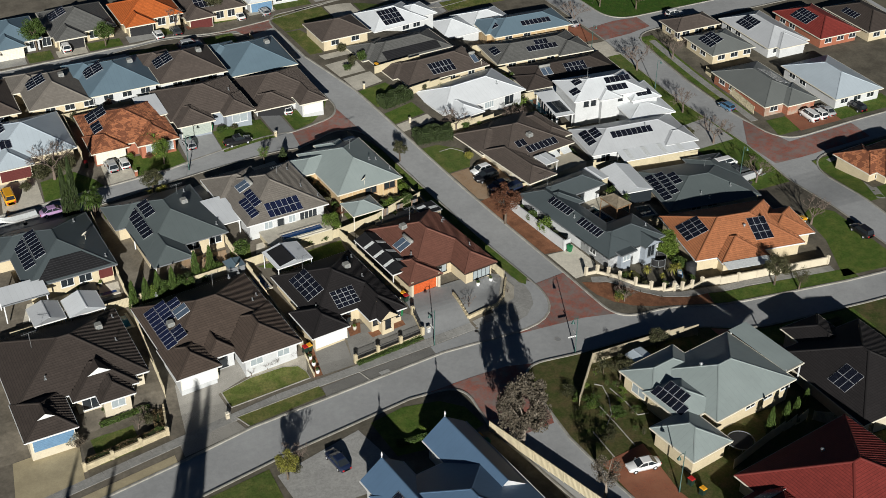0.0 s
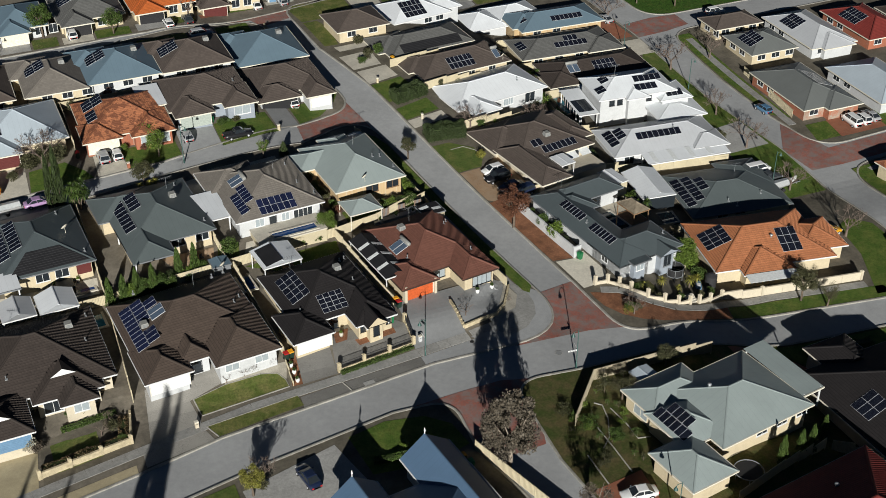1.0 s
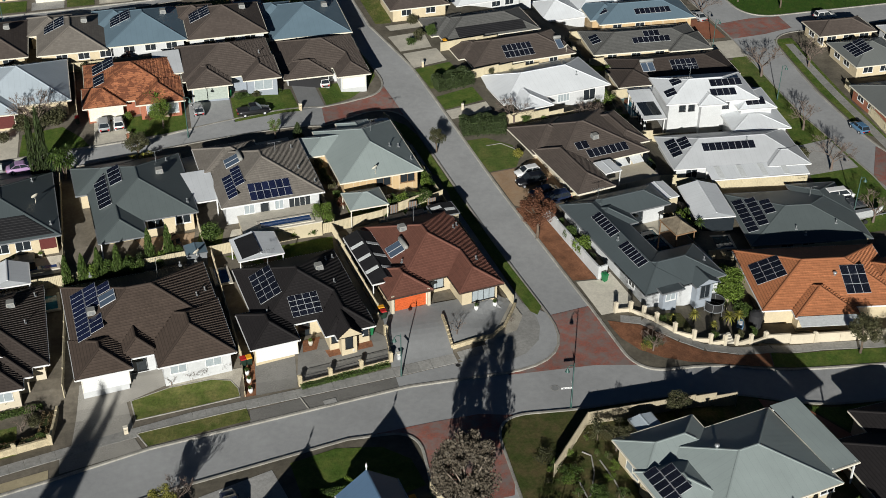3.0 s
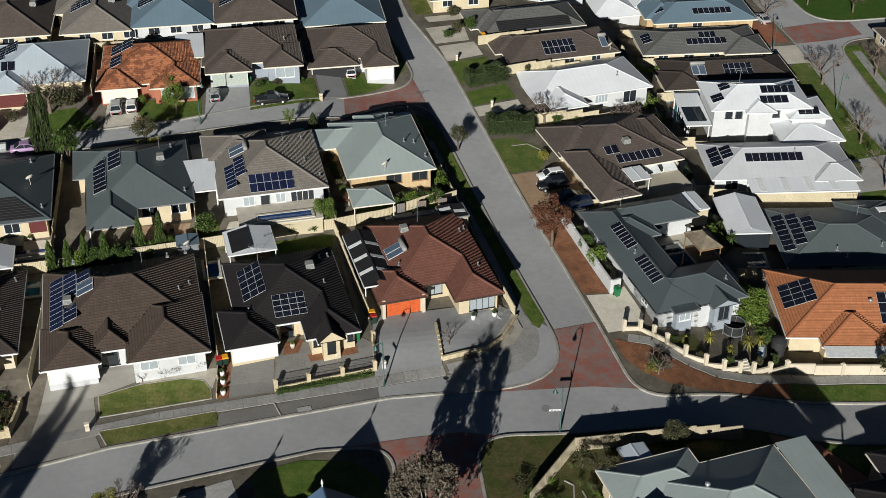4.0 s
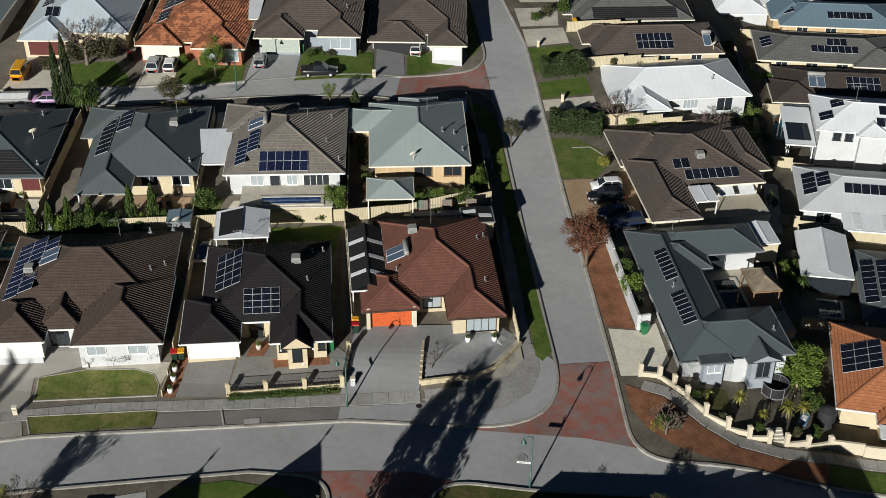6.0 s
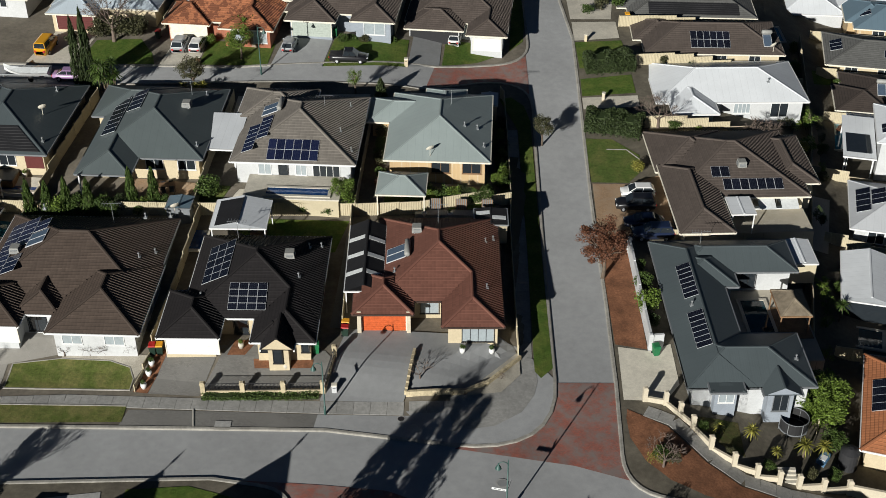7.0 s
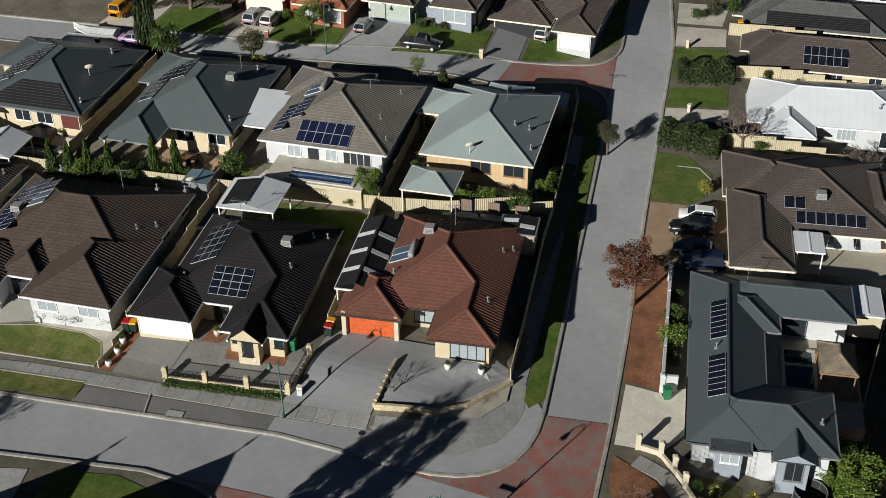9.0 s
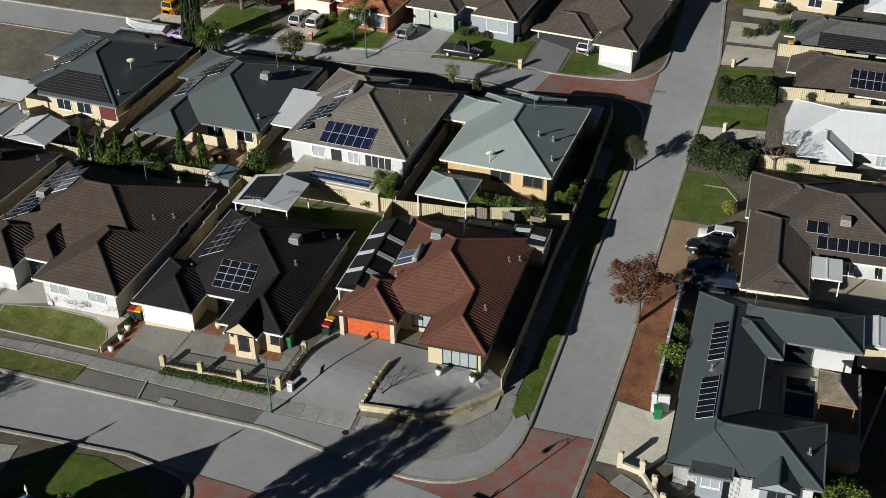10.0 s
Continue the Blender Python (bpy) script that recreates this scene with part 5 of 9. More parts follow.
main, wing, gar, porch = R(-11.6, 3.2, 0.2, 15.5, p=25), R(-5.3, 0, 0.2, 8.5, p=25), R(-13.2, 0.45, -7.9, 7.0, p=25), R(-4.3, -1.0, -1.5, 3.2, "gy", p=40)
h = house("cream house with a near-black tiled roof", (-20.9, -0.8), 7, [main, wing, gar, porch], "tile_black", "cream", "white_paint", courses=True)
garage_door(h, gar, "S", 0.1, 4.4, "white_paint", label="plain white garage door")
window(h, porch, "S", 0.55, 0.7, 0.5, 1.5, inset=0.45, frame_mat="black_steel", bars=0)
window(h, wing, "S", 0.25, 0.6, 0.8, 1.3, frame_mat="black_steel", bars=0)
window(h, wing, "S", 3.7, 0.6, 0.8, 1.3, frame_mat="black_steel", bars=0)
window(h, main, "S", 3.8, 1.2, 0.1, 2.0, frame_mat="black_steel", bars=0)
row_windows(h, main, "E", (1.5, 5.0, 8.6))
solar(h, main, "W", 3.0, 1.35, 5, 3, 1.08, 0.86)
solar(h, main, "S", 3.9, 0.75, 4, 4, 0.8, 0.64)
cooler(h, main, "E", 7.0, 3.5, "cooler_grey")
antenna(h, main, "N", 8.2, 2.6)
for u, v in ((9.4, 1.9), (4.6, 2.4), (10.2, 0.8)):
    vent(h, main, "E", u, v)
vent(h, main, "W", 10.2, 1.6)

main, wing, gar, entry = R(-15.7, 4.3, 0.0, 17.4, p=24), R(-7.8, 0, 0.2, 10, p=24), R(-15.9, 0.7, -10.2, 7.5, p=24), R(-11.4, 2.4, -7.2, 8.5, p=26)
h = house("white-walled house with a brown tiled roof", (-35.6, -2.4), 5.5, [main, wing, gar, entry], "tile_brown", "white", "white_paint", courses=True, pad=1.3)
garage_door(h, gar, "S", 0.1, 4.6, "white_paint", label="plain white garage door")
row_windows(h, wing, "S", (0.7, 4.3), 0.7, 1.2, 1.6, "pale_glass")
window(h, entry, "S", 0.6, 1.6, 0.05, 2.1, frame_mat="black_steel")
row_windows(h, main, "E", (2.0, 6.5, 10.5))
solar(h, main, "W", 2.6, 0.9, 10, 1, 0.84, 1.5, cells="cells_blue")
solar(h, main, "W", 2.6, 2.45, 5, 1, 0.84, 1.5, cells="cells_blue")
solar(h, main, "W", 8.4, 2.45, 3, 1, 0.84, 1.5, cells="cells_blue")
solar(h, main, "W", 3.6, 4.0, 2, 1, 0.84, 1.5, cells="cells_blue")
heater(h, main, "W", 5.6, 4.0, 2, False)
cooler(h, main, "W", 7.6, 2.9, "cooler_grey")
antenna(h, main, "N", 5.4, 3.0)
for u, v in ((11.5, 3.0), (5.6, 2.2), (7.0, 1.0), (13.0, 0.9)):
    vent(h, main, "E", u, v)
dish(h, main, "E", 13.6, 0.6)
vent(h, main, "W", 0.9, 3.6)

main, wing, gar, mid = R(-15.8, 2.5, 0.2, 17, p=24), R(-6.7, -0.7, -2.4, 5, p=24), R(-16.0, -3.4, -9.9, 4, p=24), R(-9.4, 1.0, -1.5, 9, p=24)
h = house("house with a dark chocolate tiled roof and small white gables", (-54.3, -2.2), 3, [main, wing, gar, mid], "tile_chocolate", "cream_pale", "white_paint", courses=True)
garage_door(h, gar, "S", 0.35, 4.7, "blue_door", label="blue garage door")
row_windows(h, wing, "S", (0.9,), 0.6, 1.4, 1.6, "pale_glass")
window(h, mid, "S", 0.6, 2.0, 0.1, 2.0)
for x, y, z, w in ((-12.95, -1.6, 3.36, 2.0), (-5.45, 3.2, 3.54, 2.8)):
    Pile().add([(x - w / 2, y - 0.05, z), (x + w / 2, y - 0.05, z), (x, y - 0.05, z + w * 0.3), (x - w / 2, y, z), (x + w / 2, y, z), (x, y, z + w * 0.3)], [(0, 1, 2), (5, 4, 3), (0, 3, 4, 1), (1, 4, 5, 2), (2, 5, 3, 0)]).make("gablet", M["white_paint"], h, None, "small white gablet")
    r_ = w * 0.72
    Pile().add([(x - w / 2 - 0.1, y - 0.1, z), (x, y - 0.1, z + w * 0.3 + 0.06), (x + w / 2 + 0.1, y - 0.1, z), (x, y + r_, z + w * 0.3 + 0.06)], [(0, 1, 3), (1, 2, 3)]).make("gablet_roof", M["tile_chocolate"], h)
cooler(h, main, "E", 9.2, 3.6, "cooler_grey")
antenna(h, main, "W", 6.0, 4.8)
for u, v in ((6.5, 2.2), (12.0, 1.0)):
    vent(h, main, "E", u, v)
vent(h, main, "S", 4.5, 3.0)

# --- second row, facing the second street
main, nw = R(-12.4, 0, 0, 13.8, p=23), R(-13.4, 8.0, -5.5, 15.2, p=23)
h = house("white-walled house with a taupe tiled roof", (-22.9, 25.7), 4.5, [main, nw, R(-16.2, 2.4, -12.2, 9.2, "lean", e=2.1, p=3, m="sheet_white", open=True)], "tile_taupe", "white", "white_paint", courses=True)
solar(h, main, "S", 3.6, 0.3, 6, 2, 0.82, 1.25, cells="cells_blue")
solar(h, main, "W", 8.0, 1.2, 6, 1, 0.82, 1.25, cells="cells_blue")
solar(h, main, "W", 7.0, 2.5, 5, 1, 0.82, 1.25, cells="cells_blue")
heater(h, main, "W", 4.4, 2.2, 2)
Pile().box(-10.6, -3.7, 0.36, -1.2, 0.52, 0.5).make("terrace", M["cream_concrete"], h, None, "pale paved pool terrace")
Pile().box(-10.5, -3.6, -1.6, -1.3, 0.5, 0.36).make("retaining_wall", M["fence"], h)
window(h, main, "S", 4.2, 0.9, 0.1, 2.1, frame_mat="black_steel", bars=0)
window(h, main, "S", 2.2, 1.2, 0.6, 1.5, pane="pale_glass", bars=1)
window(h, main, "S", 5.9, 1.0, 0.6, 1.5, pane="pale_glass", bars=1)
window(h, main, "S", 7.6, 2.6, 0.1, 2.1, frame_mat="white_paint", bars=3)
antenna(h, main, "E", 8.6, 4.4, 1.2)
for u, v in ((10.5, 1.8), (5.0, 2.2), (2.2, 0.7)):
    vent(h, main, "E", u, v)

main, nw, pat = R(-11.8, 0, 0, 14.6, p=22), R(-13.2, 8, -5, 14.8, p=22), R(-11.8, -3.3, -6.3, 6.0, p=22, open=True)
h = house("cream house with a dark grey steel roof", (-39.1, 25.6), 5, [main, nw, pat], "sheet_mid", "cream", "grey_paint")
solar(h, main, "W", 3.4, 1.0, 8, 1, 0.98, 1.6)
solar(h, main, "W", 3.6, 2.9, 4, 1, 0.98, 1.6)
row_windows(h, main, "S", (5.4, 8.6), 0.7, 1.2, 1.7)
cooler(h, main, "E", 8.2, 3.4, "cooler_grey")
antenna(h, main, "E", 10.8, 3.4, 1.6)
for u, v in ((2.0, 1.0), (11.8, 2.0)):
    vent(h, main, "E", u, v)

main, nw = R(-12, 0, 0, 14.7, p=22), R(-14.1, 8, -5, 14.6, p=22)
pat = R(-15.6, -2.4, -9.6, 1.4, "lean", e=2.35, p=4, m="sheet_white", open=True)
h = house("cream house with a dark steel roof and pool heating mats", (-55.3, 24.2), 4, [main, nw, pat], "sheet_dark", "cream", "grey_paint")
heat_mat(h, main, "S", 1.5, 0.3, 9.8, 9, 0.95, 0.85)
row_windows(h, main, "S", (4.0, 6.4), 0.6, 1.4, 1.6)
Pile().box(9.0, -0.06, 0.3, 10.8, 0.04, 2.3).make("door", M["maroon_door"], h, wall_frame(main, "S", 0.55)[0], "red side door")
solar(h, main, "W", 3.6, 1.0, 9, 1)
solar(h, main, "W", 3.6, 2.8, 8, 1)
dish(h, main, "E", 6.4, 2.4)
for u, v in ((2.0, 1.0), (11.5, 2.6)):
    vent(h, main, "E", u, v)

main, nw = R(-10.6, 0, 0, 14, p=23), R(-13, 7.5, -4, 12.8, p=23)
h = house("tan brick house with a pale grey steel roof", (-9.2, 28.1), 5, [main, nw, R(-7.2, 9.5, -2.8, 15.2, p=23)], "sheet_pale", "brick_tan", "off_white")
row_windows(h, main, "S", (4.2, 7.3), 0.6, 1.2, 1.8, "glass", "timber")
antenna(h, main, "E", 8.6, 4.6, 1.6)
dish(h, main, "S", 4.6, 0.6)
for u, v in ((5.6, 1.6), (5.2, 3.0), (2.6, 0.8)):
    vent(h, main, "E", u, v)

# --- east of the side street
west, north, south, jut = R(0, 0, 5.8, 20.8, p=23), R(2.0, 15.8, 13.0, 20.9, p=24), R(0, 0, 10.6, 7.0, p=22), R(1.4, 13.6, 7.1, 19.2, p=22)
portico, bay = R(6.0, -1.0, 9.2, 4.4, "gy", p=26, w="grey_wall"), R(1.7, -0.8, 4.6, 2.6, p=2, e=2.4, w="grey_wall")
h = house("white and grey house with a dark steel roof round a court", (10.6, -1.6), 9, [west, north, south, jut, portico, bay], "sheet_dark", "white", "grey_paint", pad=-0.25)
solar(h, west, "W", 5.1, 1.75, 7, 1, 0.67, 1.3)
solar(h, west, "W", 11.9, 1.6, 7, 1, 0.66, 1.35)
vent(h, west, "W", 10.9, 2.2)
antenna(h, north, "N", 8.5, 1.8, 1.4)
window(h, bay, "S", 0.35, 1.2, 0.9, 1.0, pane="pale_glass")
window(h, portico, "S", 0.5, 1.2, 0.1, 2.0, frame_mat="grey_paint")
window(h, west, "W", 3.0, 0.8, 0.4, 1.8, pane="pale_glass", bars=0)
window(h, north, "S", 4.6, 2.2, 0.1, 2.1, frame_mat="black_steel", bars=2)
row_windows(h, south, "W", (2.0,), 0.8, 1.2, 1.2)
vent(h, south, "E", 3.0, 1.2)

main, gar2, nwb = R(0.6, 6.6, 14.6, 19.8, p=22), R(0.1, 0, 5.5, 12.5, p=22, e=2.55), R(-0.2, 11.4, 8, 19.6, p=22, e=2.4)
h = house("cream house with a dark brown tiled roof", (10.2, 20.4), 10, [main, gar2, nwb, R(11.4, 9.0, 16.2, 18.6, p=22)], "tile_greybrown", "cream_pale", "off_white", pad=-0.4, courses=True)
solar(h, main, "S", 5.4, 0.9, 7, 1, 0.84, 1.35)
solar(h, main, "S", 4.4, 2.5, 2, 1, 0.9, 1.3)
cooler(h, main, "S", 7.6, 3.9, "cooler_grey")
garage_door(h, gar2, "W", 7.2, 4.6, "off_white", label="cream garage door")
row_windows(h, main, "S", (7.0, 9.4), 0.5, 1.5, 1.6)
window(h, nwb, "W", 2.4, 1.6, 0.7, 1.3, pane="pale_glass")
for k in (0, 1, 2):
    Pile().bar((0, 0, 0), (0, 1.9, 0), 1.7, 0.05).make("blind", M["opal"], h, on_slope(main, "S", 7.2 + 2.3 * k, -1.3, -0.3), "white shade blind")

main = R(0, 0, 17.2, 10, p=20)
h = house("white rendered house with a white steel roof", (8.10, 46.00), 9, [main, R(1.4, -2.6, 6.6, 4.4, p=20)], "sheet_white", "white", "white_paint", pad=0.0)
window(h, main, "S", 8.4, 1.8, 0.6, 1.2, pane="pale_glass", bars=3)
window(h, main, "S", 12.6, 1.9, 0.05, 1.8, frame_mat="white_paint", bars=1)
window(h, main, "W", 5.0, 1.0, 0.1, 1.9, frame_mat="maroon_door", bars=0)
vent(h, main, "S", 13.0, 3.0)

main = R(0, 0, 16.6, 9.2, p=22)
h = house("cream house with a dark brown tiled roof", (6.60, 56.80), 6, [main, R(-1.0, 3.6, 5, 9.6, p=22)], "tile_greybrown", "cream", "off_white", courses=True, pad=0.75)
solar(h, main, "S", 5.6, 0.9, 6, 2, 0.76, 1.3)
row_windows(h, main, "S", (3.0, 8.0, 12.0), 0.9, 1.0, 1.3)
heater(h, main, "S", 14.2, 1.2, 1)
dish(h, main, "S", 15.2, 0.5)

main = R(0, 0, 16, 9, p=20)
h = house("grey-tiled house with black pool mats on its roof", (4.50, 66.40), 5, [main, R(-1.2, 2.4, 6, 9.6, p=20)], "tile_grey", "cream_pale", "off_white", pad=1.0)
heat_mat(h, main, "S", 2.6, 0.4, 11.2, 6)
h = house("cream house with a brown tiled roof", (2.4, 80.0), 3, [R(-4.6, -4.4, 5.2, 4.4, p=22)], "tile_greybrown", "cream", "off_white")
row_windows(h, dict(r=(-4.6, -4.4, 5.2, 4.4), e=2.2), "S", (1.5, 5.5))
main = R(0, 0, 12, 9.8, p=22)
h = house("white house with a white steel roof", (10.0, 79.8), 8, [main, R(8, 1.5, 15, 8, p=22)], "sheet_white", "white", "white_paint")
solar(h, main, "S", 3.0, 0.8, 5, 3, 0.84, 1.3)
row_windows(h, main, "S", (6.0, 8.4))
h = house("white house with a pale steel roof", (24.6, 80.4), 4, [R(0, 0, 9, 9, p=22), R(7, 1, 17.4, 9.5, p=22)], "sheet_white", "white", "white_paint")
h2 = R(7, 1, 17.4, 9.5, p=22, e=2.2)
row_windows(h, h2, "S", (1.0, 3.4, 5.8, 8.0))

# --- lower eastern row
main, wing = R(0, 0, 17.6, 12.5, p=22), R(3.4, -1.6, 11, 6, p=22)
h = house("cream house with an orange tiled roof", (24.70, -3.00), -9, [main, wing, R(13.2, 2.0, 20.4, 9.6, p=22)], "tile_orange", "cream", "white_paint", pad=-3.85, courses=True)
solar(h, main, "W", 3.9, 0.8, 4, 3, 1.0, 1.2)
solar(h, main, "S", 10.4, 1.7, 3, 3, 0.95, 1.3)
whirly(h, main, "S", 9.6, 4.4)
Pile().bar((0, 0, 0), (0, 1.7, 0), 7.0, 0.05).make("verandah_sheet", M["opal"], h, on_slope(R(3.4, -1.6, 11, 6, p=6, e=2.3), "S", 3.6, -1.7, 0.0), "ribbed pale verandah sheet")

main = R(0, 0, 16, 12.6, p=15)
h = house("house with a charcoal steel roof", (30.20, 11.19), -7.5, [main, R(9.4, 6.2, 16.2, 14.2, p=15)], "sheet_mid", "cream_pale", "grey_paint", pad=-6.0)
solar(h, main, "W", 2.4, 0.45, 7, 1, 1.06, 1.4)
solar(h, main, "W", 2.7, 2.05, 6, 1, 1.06, 1.4)
solar(h, main, "W", 3.9, 3.65, 3, 1, 1.06, 1.4)
row_windows(h, main, "S", (3.6, 6.4, 9.6, 12.4), 0.8, 1.0, 1.6)
for u, v in ((6.5, 2.4), (7.4, 1.2), (12.0, 3.0)):
    vent(h, main, "S", u, v)
antenna(h, main, "N", 5, 3.0, 1.4)

main, hall, verandah = R(0, 0, 19.2, 9.6, p=22), R(13.2, -0.9, 19.4, 4.4, p=22), R(4.4, -3.0, 18.4, 0.2, "lean", e=1.95, p=6, m="sheet_white", open=True)
h = house("long white-roofed house with a translucent verandah", (27.33, 29.45), -5.5, [main, hall, verandah], "sheet_offwhite", "white", "white_paint", pad=-5.0)
solar(h, main, "W", 2.5, 0.7, 4, 1, 1.1, 1.5)
solar(h, main, "W", 3.1, 2.3, 3, 1, 0.95, 1.5)
solar(h, main, "S", 4.9, 2.75, 8, 1, 0.93, 1.4)
for k in range(4):
    Pile().bar((0, 0, 0), (0, 2.8, 0), 0.8, 0.02).make("skylight", M["opal"], h, on_slope(verandah, "S", 1.6 + 3.1 * k, 0.2, 0.03), "translucent roof sheet")
row_windows(h, main, "S", (1.4, 7.0, 10.0), 0.4, 1.5, 1.6)
vent(h, main, "S", 11.6, 4.3)

up, low, wing = R(0, 0, 14, 9, p=20, e=4.9), R(8.6, -4.8, 17.4, 2.4, p=12, e=2.4), R(10.6, -1.2, 16.4, 5.4, p=20, e=3.9)
gable_a, patio = R(4.6, -0.9, 8.8, 4, p=20, e=4.85), R(-3.2, 0.4, 0.4, 9.2, "lean", e=2.5, p=3, open=True)
h = house("two-storey white house with a white steel roof", (29.96, 39.83), -5, [up, gable_a, wing, low, patio], "sheet_white", "white", "white_paint", pad=-4.6)
solar(h, up, "S", 7.4, 2.9, 5, 1, 0.95, 1.4)
solar(h, wing, "S", 1.4, 0.7, 3, 1, 0.95, 1.4)
solar(h, up, "S", 7.0, 1.0, 4, 1, 0.95, 1.4)
solar(h, up, "W", 5.4, 0.6, 2, 1, 0.95, 1.6)
solar(h, up, "W", 3.0, 2.2, 2, 1, 0.95, 1.5)
solar(h, up, "N", 8.4, 2.2, 3, 1, 0.95, 1.5)
row_windows(h, up, "S", (1.6, 3.0, 8.2), 3.4, 0.9, 0.9, frame_mat="black_steel")
row_windows(h, low, "S", (1.2, 4.6), 0.5, 1.4, 1.6)
Pile().bar((0, 0, 0), (0, 7.2, 0), 2.7, 0.04).make("skylight", M["glass"], h, pose(-1.5, 1.2, 2.7), "dark glazed patio roof")
row_windows(h, patio, "W", (1.0, 3.6, 6.0), 0.1, 2.1, 2.0)
antenna(h, up, "N", 9.0, 3.8, 2.0)

main = R(0, -0.4, 19.4, 8.6, p=20)
h = house("brown-tiled house with a white patio", (28.25, 52.74), -2, [main, R(-1.0, -1.6, 5.6, 5, p=20), R(0.2, -4.0, 6.2, -1.4, "lean", e=1.9, p=3, m="sheet_white", open=True)], "tile_chocolate", "cream", "off_white", pad=-4.7)
solar(h, main, "S", 8.8, 1.7, 5, 2, 0.84, 1.15)
heater(h, main, "S", 4.0, 2.0, 2)
row_windows(h, main, "S", (8.0, 13.0), 0.7, 1.2, 1.5)

main = R(0, 0, 19.2, 9.4, p=18)
h = house("grey-tiled house with black roof panels", (27.47, 62.70), -3, [main, R(12.5, -0.8, 19.8, 6, p=18)], "tile_grey", "cream", "off_white", pad=-4.3)
solar(h, main, "S", 7.2, 1.9, 7, 1, 0.88, 1.35)
solar(h, main, "S", 9.4, 3.3, 3, 1, 0.88, 1.35)
solar(h, main, "W", 3.2, 0.8, 3, 1, 0.98, 1.5)
row_windows(h, main, "S", (2.0, 6.0, 10.0), 0.7, 1.2, 1.5)

main = R(0, 0, 17, 9, p=20)
h = house("brick house with a blue-grey roof", (30.97, 70.27), -2, [main, R(-1, 2, 6, 9.6, p=20)], "sheet_bluegrey", "brick_tan", "off_white", pad=-3.9)
solar(h, main, "S", 6.8, 1.7, 7, 1, 0.88, 1.35)
solar(h, main, "W", 3.0, 1.0, 3, 1, 0.98, 1.5)
row_windows(h, main, "S", (2.0, 6.0), 0.7, 1.2, 1.5)

# --- across the second street
main, gar = R(0, 0, 13, 13, p=23), R(0.2, -2.2, 6.2, 5, p=23)
h = house("house with a pale blue-white steel roof", (-67.6, 56.2), 2, [main, gar], "sheet_paleblue", "cream", "off_white")
garage_door(h, gar, "S", 0.5, 4.4, "maroon_door", label="dark red garage door")
solar(h, main, "W", 3.0, 1.2, 5, 1)
solar(h, main, "W", 3.0, 2.9, 4, 1)
solar(h, main, "S", 2.5, 2.5, 2, 1)
main, gar = R(0, 0, 12.6, 12.4, p=24), R(-0.4, -1.0, 5.2, 5, p=24)
h = house("brick house with a mottled terracotta tiled roof", (-52.0, 54.6), 1, [main, gar, R(6.4, -1.6, 12.8, 6, p=24)], "tile_mixed", "brick_red", "off_white", courses=True)
garage_door(h, gar, "S", 0.2, 4.3, "off_white", label="cream garage door")
solar(h, main, "W", 2.0, 1.4, 3, 2, 0.98, 1.6)
solar(h, main, "W", 5.6, 1.4, 3, 1, 0.98, 1.6)
row_windows(h, R(6.4, -1.6, 12.8, 6, e=2.2), "S", (0.8, 3.4), 0.4, 1.6, 1.5, "pale_glass")
main, gar = R(0, 2.4, 13, 14, p=23), R(0.4, 0, 6.4, 7, p=23)
h = house("grey-walled house with a grey-brown tiled roof", (-38.3, 56.2), 1.5, [main, gar, R(8.0, 0.6, 13.2, 8, p=23), R(-3.4, 5.0, 0.4, 12, "lean", e=2.4, p=3, m="sheet_white", open=True)], "tile_greybrown", "grey_wall", "off_white", courses=True)
garage_door(h, gar, "S", 0.2, 4.6, "sage_door", label="sage green garage door")
row_windows(h, R(8.0, 0.6, 13.2, 8, e=2.2), "S", (1.0,), 0.4, 1.6, 2.4, "pale_glass")
vent(h, main, "E", 5.0, 2.0)
main, gar = R(0, 2.2, 12.4, 13, p=23), R(0.2, 0, 7.2, 6, p=23)
h = house("house with a grey-brown tiled roof and an open carport", (-23.4, 58.4), 1.5, [main, gar, R(7.6, -1.0, 12.4, 7, p=23)], "tile_greybrown", "white", "off_white", courses=True)
# solid black panel stands in for the shade inside the carport
Pile().box(0.1, -0.4, 0.02, 5.8, 0.02, 2.2).make("carport_opening", M["black_steel"], h, wall_frame(gar, "S", 0.55)[0], "black panel for the shade inside the carport")
row_windows(h, main, "S", (5.2,), 0.5, 1.5, 1.6, "pale_glass")
garage_door(h, R(7.6, -1.0, 12.4, 7, e=2.2), "S", 0.3, 3.2, "white_paint", 1.6)
for spec in (("house with a grey-brown tiled roof", (-72.5, 70.8), 1, "tile_greybrown", "cream", 12.0, 13), ("house with a pale steel roof", (-84.5, 56.6), 1, "sheet_pale", "white", 13, 13), ("taupe-tiled house with solar panels", (-58.6, 70.8), 1, "tile_taupe", "cream", 9.6, 13), ("house with a blue-grey steel roof", (-48.8, 71.6), 1, "sheet_bluegrey", "white", 11.6, 12.6),
             ("white-walled house with a dark brown roof", (-36.8, 71.8), 1, "tile_greybrown", "white", 11.8, 11.6), ("cream house with a blue steel roof", (-23.2, 70.8), 1, "sheet_bluegrey", "cream", 12.2, 13)):
    lab, at, rot, roof, wall, w, d = spec
    main = R(0, 0, w, d, p=23)
    h = house(lab, at, rot, [main, R(-1.4, d * 0.55, 5, d + 1, p=23)], roof, wall, "off_white")
    row_windows(h, main, "S", (2.0, 5.0, 8.0))
    if "blue steel" not in lab:
        solar(h, main, "W", 3.6, 1.2, 4, 2)
    cooler(h, main, "E", d * 0.6, 3.0, "cooler_grey")
